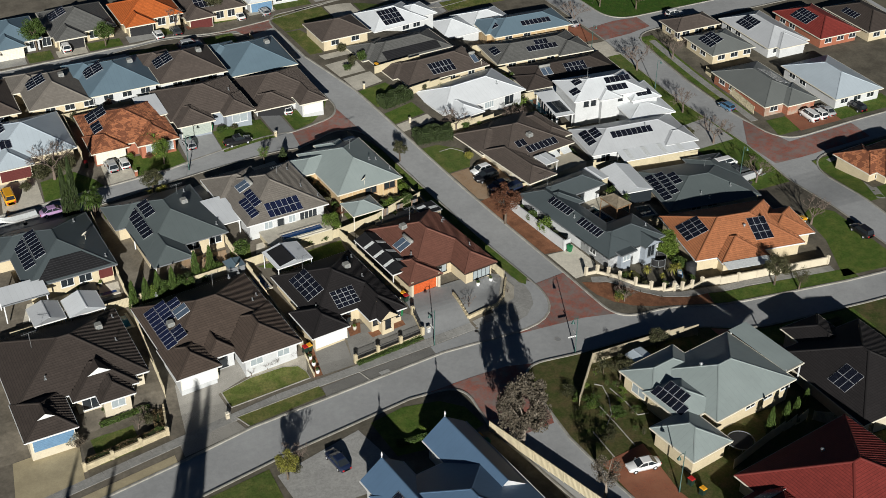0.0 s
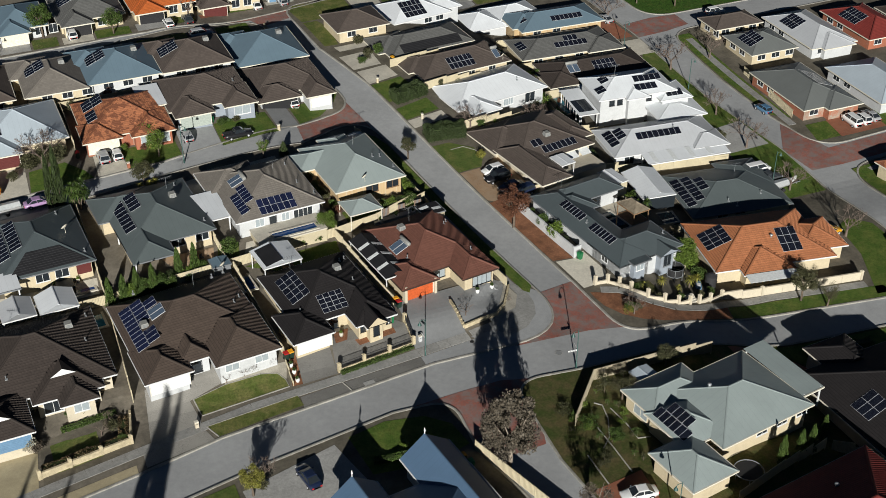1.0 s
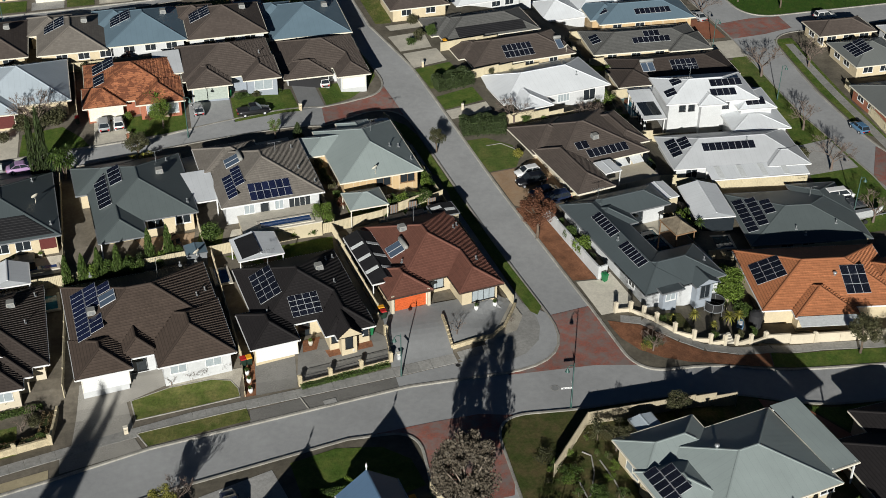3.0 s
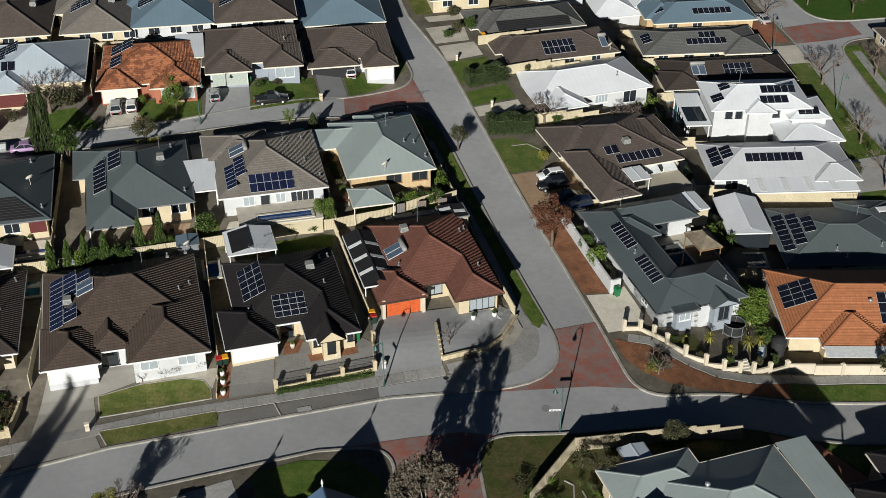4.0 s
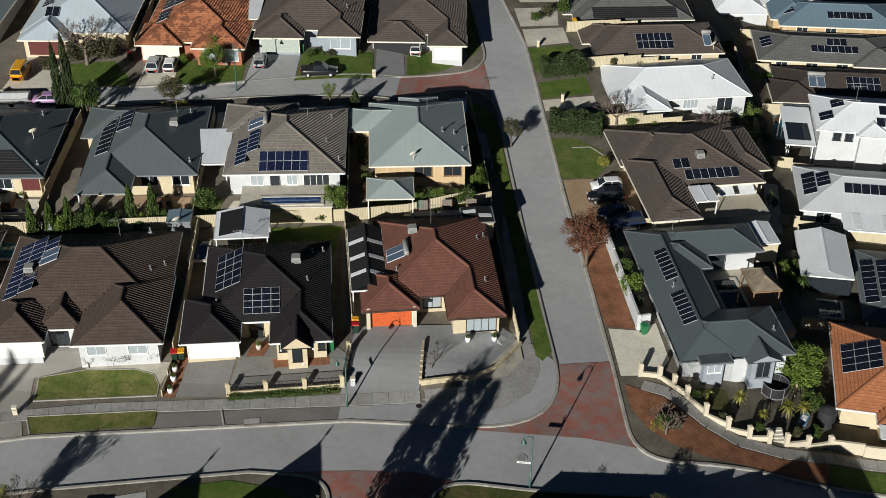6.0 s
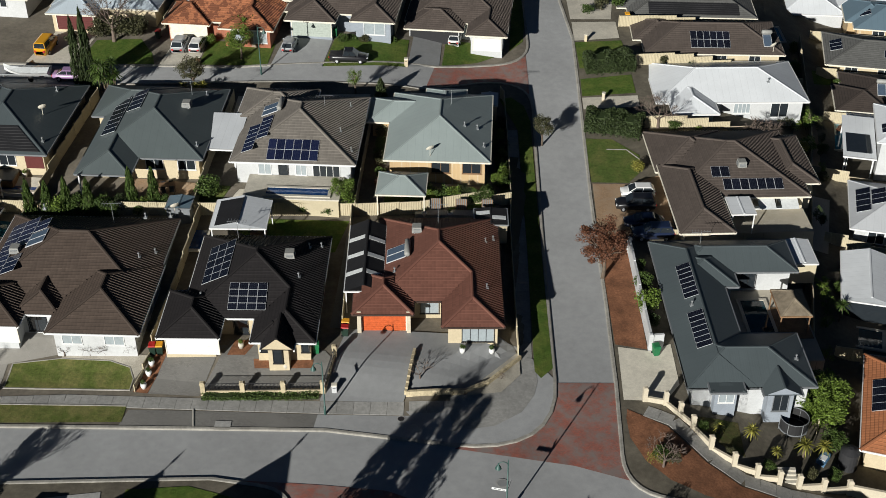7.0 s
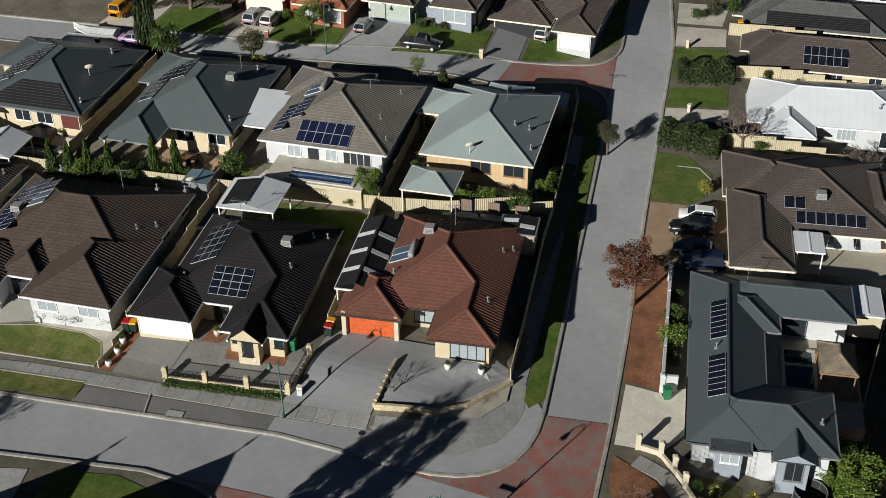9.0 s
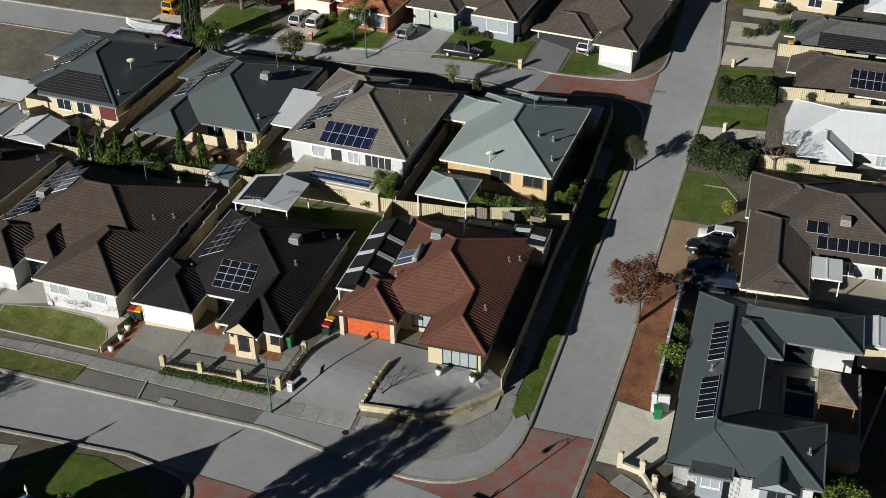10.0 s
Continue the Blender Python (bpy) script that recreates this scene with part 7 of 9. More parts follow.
def palm(x, y, h, r=1.0, leaf="leaf_green", label="spiky-leaved palm on a slim trunk", heads=1):
    i = next(_turn)
    if leaf not in PALM:
        rng = np.random.default_rng(77)
        p = Pile()
        for k in range(46):
            a, el = 2.4 * k, 1.35 - 1.9 * k / 46
            d = Vector((math.cos(a), math.sin(a), 0))
            s = Vector((-math.sin(a), math.cos(a), 0))
            L = rng.uniform(0.8, 1.05)
            pts = [d * (L * t * math.cos(el)) + Vector((0, 0, L * t * math.sin(el) - 0.4 * t * t)) for t in (0, 0.35, 0.7, 1.0)]
            w = (0.03, 0.06, 0.045, 0.004)
            vs = [q + s * b * c for q, b in zip(pts, w) for c in (-1, 1)]
            p.add(vs, [(2 * j, 2 * j + 1, 2 * j + 3, 2 * j + 2) for j in range(3)])
        PALM[leaf] = mesh_of("fronds", p.v, p.f, M[leaf])
    t = thing("palm", label, "palm", on_land(x, y, 40 * i % 360, 0.05))
    for k in range(heads):
        dx, dy, hh = (0, 0, h) if k == 0 else (0.55 * math.cos(2.1 * k), 0.55 * math.sin(2.1 * k), h * (0.9 - 0.13 * k))
        Pile().tube([(0, 0, -0.1), (dx * 0.4, dy * 0.4, hh * 0.5), (dx, dy, hh)], [0.11, 0.09, 0.07], 7).make("trunk", M["bark"], t, smooth=True)
        link_mesh("fronds", PALM[leaf], t, pose(dx, dy, hh, 0, 0, 50 * k) @ Matrix.Diagonal((r, r, r, 1)))
    return t


def hedge(pts, w, h, leaf, label, per_m=420, size=0.2):
    rng = np.random.default_rng(next(_turn))
    base = thing("hedge", label, "hedge", kind="stuff")
    pts = [site(*p) for p in pts]
    out, core = [], Pile()
    for a, b in zip(pts, pts[1:]):
        a, b = Vector(a), Vector(b)
        L = (b - a).length
        n = int(L * per_m)
        d = (b - a).normalized()
        s = Vector((-d.y, d.x))
        u, v, k = rng.uniform(0, L, n), rng.uniform(-1, 1, n), rng.uniform(0, 1, n)
        v = np.sign(v) * np.abs(v) ** 0.5
        hh = h * (0.86 + 0.16 * np.sin(u * 2.1 + 1) * np.sin(u * 0.9)) * (1 - 0.22 * np.abs(v) ** 3)
        for uu, vv, kk, hv in zip(u, v, k, hh):
            q = a + d * uu + s * vv * w / 2
            out.append((q.x, q.y, land(q.x, q.y) + 0.05 + hv * kk ** 0.5))
        m = (a + b) / 2
        core.bar((*(a + d * 0.15), land(*m)), (*(b - d * 0.15), land(*m)), w * 0.55, h * 0.72)
    link_mesh("foliage", leaf_mesh("foliage", np.array(out), size, M[leaf], rng), base)
    core.make("inner_foliage", M["leaf_dark"], base)


# shade trees and street trees
tree(3.3, 15.0, 6.6, 6.0, "leaf_bronze", "airy", label="bronze-leaved street tree on the mulch verge")
tree(-17.4, -28.0, 10.6, 5.8, "leaf_grey", "dense", "pale_bark", "tall grey-leaved tree by the road", 0.22, 0.43)
tree(-12.8, -39.0, 6.0, 4.6, "leaf_grey", "thin", "pale_bark", "grey half-bare tree beside the fence")
tree(-4.0, 36.7, 3.6, 2.6, "leaf_olive", "crown", label="young olive-green verge tree")
tree(33.6, -10.0, 5.2, 4.4, "leaf_olive", "crown", label="olive-green tree in front of the orange roof")
tree(7.1, -19.2, 3.2, 2.8, "leaf_olive", "crown", label="small olive-green tree by the road")
tree(-0.6, -22.6, 3.6, 4.0, "leaf_olive", "thin", label="loose straggling olive tree behind the fence")
tree(-45.6, 43.5, 4.0, 3.8, "leaf_olive", "crown", label="olive-green bushy street tree")
tree(-42.0, 50.8, 4.2, 3.6, "leaf_bright", "crown", label="fresh green tree on the front lawn")
tree(-26.8, 44.8, 3.4, 2.2, "leaf_bright", "thin", label="thin fresh green tree by the road")
tree(-23.4, 22.5, 4.0, 3.2, "leaf_bright", "crown", label="fresh green tree beside the fence")
tree(36.0, -12.4, 4.0, 3.2, "leaf_olive", "thin", label="thin olive tree on the verge")
bare_tree(-58.6, 53.0, 7.6, label="spreading bare tree on the green lawn", wide=1.3)
for x, y, k_, hh in ((-58.0, 54.2, 2.2, 3.2), (-56.0, 54.6, 1.8, 2.8), (-60.6, 53.8, 1.8, 2.6)):
    shrub(x, y, k_, hh, "leaf_olive", "round", "broad olive-green shrub under the bare tree")
for x, y in ((-43.2, 55.0), (-41.6, 55.2), (-42.4, 54.2)):
    palm(x, y, 2.8, 1.3, "leaf_bright", "slender palm before the brick house")
bare_tree(19.6, 42.6, 5.0, wide=1.2)
bare_tree(8.3, 41.6, 4.4, label="spreading bare tree beside the hedge", wide=1.5)
for x, y, hh in ((48.9, 0.6, 6.0), (48.8, 14, 5.6), (49.5, 26.7, 6.2), (50.4, 37, 6.0), (51.2, 52.7, 6.8), (51, 75, 6.0), (59.9, 54, 6.0), (8.8, -8.8, 3.6)):
    bare_tree(x, y, hh, label="bare brown street tree on the verge", wide=1.2)
for x, y in ((-42.3, -2.6), (-40.2, -2.2), (-38.8, -1.9), (-36.8, -1.2)):
    bare_tree(x, y, 1.8, "twig", "shrub", "leafless pale rose shrub in gravel", 1.3, 4)
for x, y, hh in ((-11.7, -1.3, 2.4), (-4.7, -0.5, 1.0)):
    bare_tree(x, y, hh, "twig", "shrub", "leafless brown twiggy garden shrub", 1.2, 4)
for x, y, hh in ((-57.6, 42.4, 9.0), (-58.8, 42.2, 8.0)):
    shrub(x, y, 0.75, hh, "leaf_dark", "cone", "tall narrow dark green cypress")
for x, y in ((-56.0, 41.4), (-54.6, 42.1), (-55.2, 41.0)):
    palm(x, y, 3.6, 1.1, "leaf_green", "multi-headed dracaena with spiky leaves", 3)
for x, y in ((-45.0, 42.2), (-44.2, 42.6), (-46.4, 42.0)):
    palm(x, y, 1.2, 0.9, "leaf_yellow", "yellow-green spiky yucca by the road", 1)
# shrubs: x, y, radius, height, leaf, form
for spec in ((-53.9, 16.9, 0.65, 4.4, "leaf_green", "cone"), (-52.1, 17.2, 0.7, 4.2, "leaf_green", "cone"), (-50.4, 17.8, 0.65, 4.4, "leaf_green", "cone"), (-48.3, 18.2, 0.65, 4.2, "leaf_green", "cone"),
             (-44.8, 20.4, 0.65, 4.3, "leaf_green", "cone"), (-42.6, 20.8, 0.65, 4.3, "leaf_green", "cone"), (-23.6, 44, 0.7, 2.4, "leaf_dark", "cone"),
             (-51.2, 17.8, 1.5, 2.9, "leaf_bright"), (-49.6, 18.2, 1.4, 2.7, "leaf_green"), (-47.2, 18.6, 1.5, 2.5, "leaf_green"), (-37.7, 22.9, 1.6, 2.8, "leaf_green"),
             (-27.4, 21.6, 0.9, 1.1, "leaf_bright"), (-25, 21.6, 0.9, 1.2, "leaf_green"), (-29.4, 21.6, 0.7, 1.0, "leaf_yellow"), (-7.2, 27.7, 1.0, 2.0, "leaf_green"), (-8.3, 34.9, 0.9, 1.8, "leaf_olive"), (-8.6, 39, 0.9, 1.9, "leaf_olive"),
             (-8.0, 31.0, 0.8, 1.7, "leaf_green"), (-7.0, 25.8, 1.0, 1.6, "leaf_green"), (-13.8, 25.6, 1.2, 1.8, "leaf_green"), (-11.7, 26.0, 1.0, 1.6, "leaf_dark"), (-9.5, 25.9, 1.2, 1.9, "leaf_green"), (-15.4, 26.4, 0.9, 1.4, "leaf_bright"),
             (-20.9, 28.4, 0.8, 1.6, "leaf_green"), (-21.3, 31, 0.9, 1.9, "leaf_olive"), (-21.8, 34, 0.8, 1.6, "leaf_green"),
             (6.3, 32.7, 1.0, 1.6, "leaf_yellow"), (-46.0, 19.6, 1.2, 2.0, "leaf_dark"), (-43.8, 20.2, 1.0, 1.6, "leaf_bright"), (-41.4, 20.8, 1.0, 1.6, "leaf_green"), (-61.5, 21.4, 0.7, 1.2, "leaf_bright"), (-60.2, 21.3, 0.7, 1.3, "leaf_green"), (-17.2, 27.0, 0.9, 1.7, "leaf_green"), (-12.6, 25.4, 1.1, 2.0, "leaf_bright"), (-10.5, 25.3, 1.0, 1.8, "leaf_green"), (-7.6, 29.4, 0.9, 1.9, "leaf_bright"), (-8.2, 33.0, 0.9, 1.8, "leaf_green"), (-8.6, 36.8, 0.9, 1.8, "leaf_bright"), (-20.6, 26.9, 0.8, 1.5, "leaf_bronze"), (-21.6, 32.4, 0.9, 1.7, "leaf_green"), (-22.0, 36, 0.9, 1.8, "leaf_olive"), (19.0, 41.9, 0.9, 1.6, "leaf_yellow"), (21.8, 42.3, 1.4, 2.6, "leaf_yellow"), (23.6, 42.8, 1.4, 2.8, "leaf_yellow"), (24.6, 44.2, 1.2, 2.4, "leaf_bright"), (22.2, 1.4, 2.6, 3.6, "leaf_bright"), (23.0, -1.4, 1.3, 2.4, "leaf_green"),
             (7.5, 10.6, 1.5, 2.8, "leaf_bright"), (7.9, 8.6, 0.9, 1.6, "leaf_dark"), (7.0, 13.6, 1.1, 2.2, "leaf_green"), (6.7, 16.6, 0.8, 1.4, "leaf_green"), (8.3, -8.2, 1.0, 1.2, "leaf_yellow", "loose"),
             (12.0, -3.6, 0.6, 0.9, "leaf_green"), (14.2, -5.9, 0.6, 0.9, "leaf_olive"), (17.2, -6.1, 0.7, 1.0, "leaf_green"), (20.8, -5.6, 0.7, 1.1, "leaf_olive"), (22.6, -5.0, 0.8, 1.2, "leaf_green"),
             (-63.5, -6.3, 1.0, 1.6, "leaf_grey"), (-55.5, -5.7, 1.1, 1.6, "leaf_olive"), (-58.5, -2, 0.8, 1.3, "leaf_olive"), (-60.3, -1.9, 0.8, 1.3, "leaf_green"), (-65.3, -4.7, 1.2, 2.0, "leaf_grey", "loose"), (-54.6, -8.2, 0.8, 1.2, "leaf_green"),
             (-57.0, -8.6, 0.6, 0.9, "leaf_dark"), (10.1, -38.3, 0.6, 3.8, "leaf_green", "cone"), (13, -37.6, 0.6, 3.6, "leaf_green", "cone"), (14.8, -37.2, 0.6, 3.8, "leaf_green", "cone"), (18.1, -35.2, 0.6, 3.4, "leaf_green", "cone"),
             (-1.9, -20.8, 1.4, 2.4, "leaf_olive", "loose"), (-6.2, -25.2, 1.6, 1.2, "leaf_green", "loose"), (-7.6, -22.2, 1.6, 1.0, "leaf_olive", "loose"), (-4.6, -28.2, 1.3, 1.4, "leaf_green"), (-7.4, -31, 1.3, 1.0, "leaf_olive", "loose"),
             (-42.6, -21, 1.0, 1.5, "leaf_olive"), (-26.5, -20.6, 0.7, 0.9, "leaf_bright"), (-63.2, 51.4, 1.2, 1.8, "leaf_olive"), (-57.4, 55.4, 1.2, 1.6, "leaf_green"), (-46.6, 53.8, 0.9, 1.4, "leaf_bright"), (-43.6, 53.2, 0.8, 1.2, "leaf_bronze"),
             (-30.6, 56.2, 0.9, 1.2, "leaf_green"), (-28, 56.6, 0.8, 1.0, "leaf_olive"), (-13.4, 56.8, 0.7, 1.0, "leaf_green"), (3.0, 69.2, 1.2, 2.4, "leaf_green"), (1.2, 68.2, 1.3, 2.2, "leaf_olive"), (-0.6, 66.8, 1.0, 1.6, "leaf_green"),
             (1.4, 74.4, 1.2, 1.8, "leaf_olive"), (46.6, 30.0, 1.2, 2.0, "leaf_olive"), (45.4, 38.6, 1.1, 2.2, "leaf_green"), (46.2, 47.6, 1.1, 1.8, "leaf_olive"), (45.6, 3.0, 1.2, 1.8, "leaf_green"),
             (66.6, 9.0, 1.0, 1.6, "leaf_olive"), (66.2, 11.4, 0.9, 1.4, "leaf_silver"), (64.2, 34.0, 0.9, 1.3, "leaf_green"), (26.6, 23.4, 0.9, 1.8, "leaf_yellow"), (25.8, 20.6, 0.8, 1.7, "leaf_green"), (20.8, 21.6, 0.9, 1.8, "leaf_yellow")):
    shrub(*spec)
for spec in ((15.9, -3.6, 1.4, 0.9), (20.3, -3.5, 1.6, 1.0), (22.0, -2.6, 1.3, 0.9), (17.9, -4.6, 0.9, 0.7), (13.3, -3.6, 0.7, 0.6), (22.6, 20.0, 2.6, 1.1), (21.6, 22.6, 2.2, 1.0), (25.4, 16.4, 2.0, 1.0)):
    palm(*spec, "leaf_yellow" if spec[2] < 1.7 else "leaf_green", "spiky green yucca in the garden")
hedge([(-0.3, 52.6), (5.4, 54.0)], 2.8, 2.5, "leaf_dark", "thick dark green clipped hedge", 1300, 0.22)
hedge([(0.4, 40.6), (3.5, 40.5), (6.6, 39.9)], 3.0, 2.6, "leaf_dark", "broad dark green hedge", 1400, 0.22)
hedge([(-28.9, -6.1), (-19.4, -4.6)], 0.8, 0.5, "leaf_green", "low strip of green plants", 300, 0.14)
hedge([(-63.4, -9.9), (-54.4, -8.2), (-54.2, -4.6)], 1.2, 1.1, "leaf_brown", "brown-green clipped hedge behind the wall")
for x, y in ((-56.6, -6.2), (-55.8, -4.8)):
    bare_tree(x, y, 2.4, "twig", "shrub", "leafless pale shrub on the shaded lawn", 1.1, 4)
shrub(-64.2, -6.0, 1.3, 2.6, "leaf_silver", "loose")
hedge([(-30.4, -21.8), (-25.0, -22.2)], 0.8, 0.8, "leaf_green", "low green hedge in shade")
hedge([(-61, -4.0), (-55.0, -3.2)], 0.6, 0.7, "leaf_green", "low green border hedge", 260)
hedge([(-30.2, 57.0), (-24.0, 57.2)], 0.7, 0.7, "leaf_green", "low green border hedge", 260)
hedge([(27.0, -20.4), (36, -21.4)], 1.4, 1.4, "leaf_green", "shaded green hedge by the lawn", 320)
for k, (x, y) in enumerate(((-40.5, 96), (-25.4, 97.4), (-52.4, 99), (-15.5, 98.6), (60, 80), (66, 76), (71, 82), (78, 78), (84, 84), (90, 77), (97, 81), (104, 79), (110, 84), (63, 90), (74, 92), (88, 93), (100, 92))):
    if k % 3 == 1:
        bare_tree(x, y, 5.5, label="bare tree on the grass")
    else:
        tree(x, y, 4.8 + (k % 4) * 0.7, 4.0 + (k % 3) * 0.6, "leaf_olive" if k % 2 else "leaf_green", "crown", label="broad olive-green tree on the grass")


# ------------------------------------------------------------------ street furniture
def street_lamp(x, y, h, rz=180, signs=()):
    t = thing("street_lamp", "green street lamp, bell shade, white name blades" if signs else "green street lamp with a curved arm and bell shade", "street lamp", on_land(x, y, rz, 0.05), "street lamps")
    Pile().tube([(0, 0, -0.2), (0, 0, 0.9), (0, 0, 0.92), (0, 0, h)], [0.1, 0.1, 0.065, 0.05], 10).make("pole", M["green_pole"], t, smooth=True)
    arc = [(0.36 - 0.36 * math.cos(a), 0, h - 0.02 + 0.36 * math.sin(a)) for a in (math.pi * k / 10 for k in range(10))]
    Pile().tube(arc, [0.035] * 10, 8).make("arm", M["green_pole"], t, smooth=True)
    Pile().tube([(0, 0, h - 0.1), (0, 0, h + 0.45), (0, 0, h + 0.6)], [0.05, 0.03, 0.005], 8).make("finial", M["green_pole"], t)
    x1, z1 = arc[-1][0], arc[-1][2]
    Pile().tube([(x1, 0, z1 + 0.05), (x1, 0, z1 - 0.12), (x1, 0, z1 - 0.2), (x1, 0, z1 - 0.42)], [0.05, 0.08, 0.15, 0.24], 16, cap=False).make("shade", M["green_pole"], t, smooth=True)
    Pile().tube([(x1, 0, z1 - 0.3), (x1, 0, z1 - 0.48)], [0.14, 0.1], 12).make("globe", M["opal"], t, smooth=True)
    for a in signs:
        b = Pile().box(0.06, -0.012, 2.55, 1.15, 0.012, 2.75).make("name_blade", M["white_paint"], t, pose(0, 0, 0, 0, 0, a - rz), "white street name blade")
        for k in range(3):
            Pile().box(0.16 + 0.3 * k, -0.017, 2.61, 0.38 + 0.3 * k, 0.017, 2.69).make("bar", M["grey_paint"], b)


street_lamp(-18.4, -6.6, 5.1, 185, (95,))
street_lamp(-2.8, -15.5, 5.2, 185, (175, 80))
street_lamp(-5.1, -42, 5.6, 180)
for x, y in ((47.2, 16.2), (47.1, 62), (50.5, 45.7), (-38.8, 47.8), (-64, 86.0)):
    street_lamp(x, y, 5.4, 0)


def letterbox(x, y, rz, mat):
    t = thing("letterbox", "small brick letterbox pillar by the driveway", "letterbox", on_land(x, y, rz, 0.05), "letterboxes")
    Pile().box(-0.2, -0.16, -0.1, 0.2, 0.16, 0.85).make("pillar", M[mat], t)
    Pile().box(-0.23, -0.19, 0.85, 0.23, 0.19, 0.95).make("cap", M["off_white"], t)
    Pile().box(-0.12, -0.175, 0.6, 0.12, -0.158, 0.64).make("slot", M["black_steel"], t)


for x, y, rz, mat in ((2.2, 46.5, 80, "cream_pale"), (-18.3, -3.9, 8, "white"), (-46.6, -8.9, 8, "cream_pale"), (-21.8, 51.6, 5, "cream"), (-46.8, 49.2, 5, "brick_red"), (-0.4, 59.8, 80, "cream")):
    letterbox(x, y, rz, mat)


def cover(name, label, x, y, r, mat, z=0.03):
    t = thing(name, label, "manhole", on_land(x, y, 20, z))
    Pile().tube([(0, 0, -0.02), (0, 0, 0.012)], [r, r], 18).make("lid", M[mat], t)
    vs = [(q * math.cos(2 * math.pi * k / 20), q * math.sin(2 * math.pi * k / 20), 0.016) for q in (r, r * 1.25) for k in range(20)]
    Pile().add(vs, [(k, (k + 1) % 20, 20 + (k + 1) % 20, 20 + k) for k in range(20)]).make("surround", M["concrete"], t)


cover("manhole", "round grey manhole lid in the apron", -11.0, -7.3, 0.42, "concrete", 0.12)
cover("manhole", "dark round manhole lid in asphalt", -12.2, -6.3, 0.28, "black_steel", 0.12)
cover("manhole", "round grey manhole lid in the road", -3.4, -12.2, 0.38, "asphalt_dark", 0.02)
g = thing("drain_inlet", "concrete side-entry drain lid on the kerb", "drain", on_land(-26.3, -8.9, 7, 0.08))
Pile().box(-0.65, -0.4, -0.1, 0.65, 0.35, 0.07).make("lid", M["concrete"], g)
Pile().box(-0.6, -0.62, -0.12, 0.6, -0.44, 0.05).make("throat", M["black_steel"], g)


# ------------------------------------------------------------------ cars
def car_body(kind):
    """Stations along the car: x, underside, belt height, half width; a closed rounded shell."""
    L, W, belt = {"sedan": (4.7, 1.8, 0.92), "hatch": (4.1, 1.75, 0.95), "suv": (4.7, 1.88, 1.08), "ute": (5.2, 1.85, 1.05), "van": (5.0, 1.9, 1.25)}[kind]
    h = L / 2
    prof = [(-h, 0.45, belt * 0.72, 0.62), (-h + 0.12, 0.28, belt * 0.94, 0.86), (-h + 0.7, 0.22, belt, 0.98), (0, 0.2, belt, 1.0), (h - 1.2, 0.22, belt * 0.98, 1.0), (h - 0.45, 0.24, belt * 0.86, 0.95), (h - 0.1, 0.28, belt * 0.76, 0.82), (h, 0.42, belt * 0.6, 0.62)]
    vs, n = [], 8
    for x, z0, z1, k in prof:
        w = W / 2 * k
        zm = z0 + (z1 - z0) * 0.55
        vs += [(x, -w * 0.9, z0), (x, -w, zm), (x, -w * 0.95, z1 - 0.05), (x, -w * 0.72, z1 + 0.02), (x, w * 0.72, z1 + 0.02), (x, w * 0.95, z1 - 0.05), (x, w, zm), (x, w * 0.9, z0)]
    fs = [(i * n + k, i * n + (k + 1) % n, (i + 1) * n + (k + 1) % n, (i + 1) * n + k) for i in range(len(prof) - 1) for k in range(n)]
    fs += [tuple(range(n)), tuple((len(prof) - 1) * n + k for k in reversed(range(n)))]
    return vs, fs, L, W, belt


CAB = {"sedan": (-1.75, -0.95, 0.35, 1.2, 1.44), "hatch": (-1.95, -1.5, 0.35, 1.15, 1.48), "suv": (-2.2, -1.85, 0.35, 1.15, 1.75), "ute": (-0.75, -0.55, 0.55, 1.3, 1.75), "van": (-2.35, -2.2, 0.95, 1.7, 2.0)}


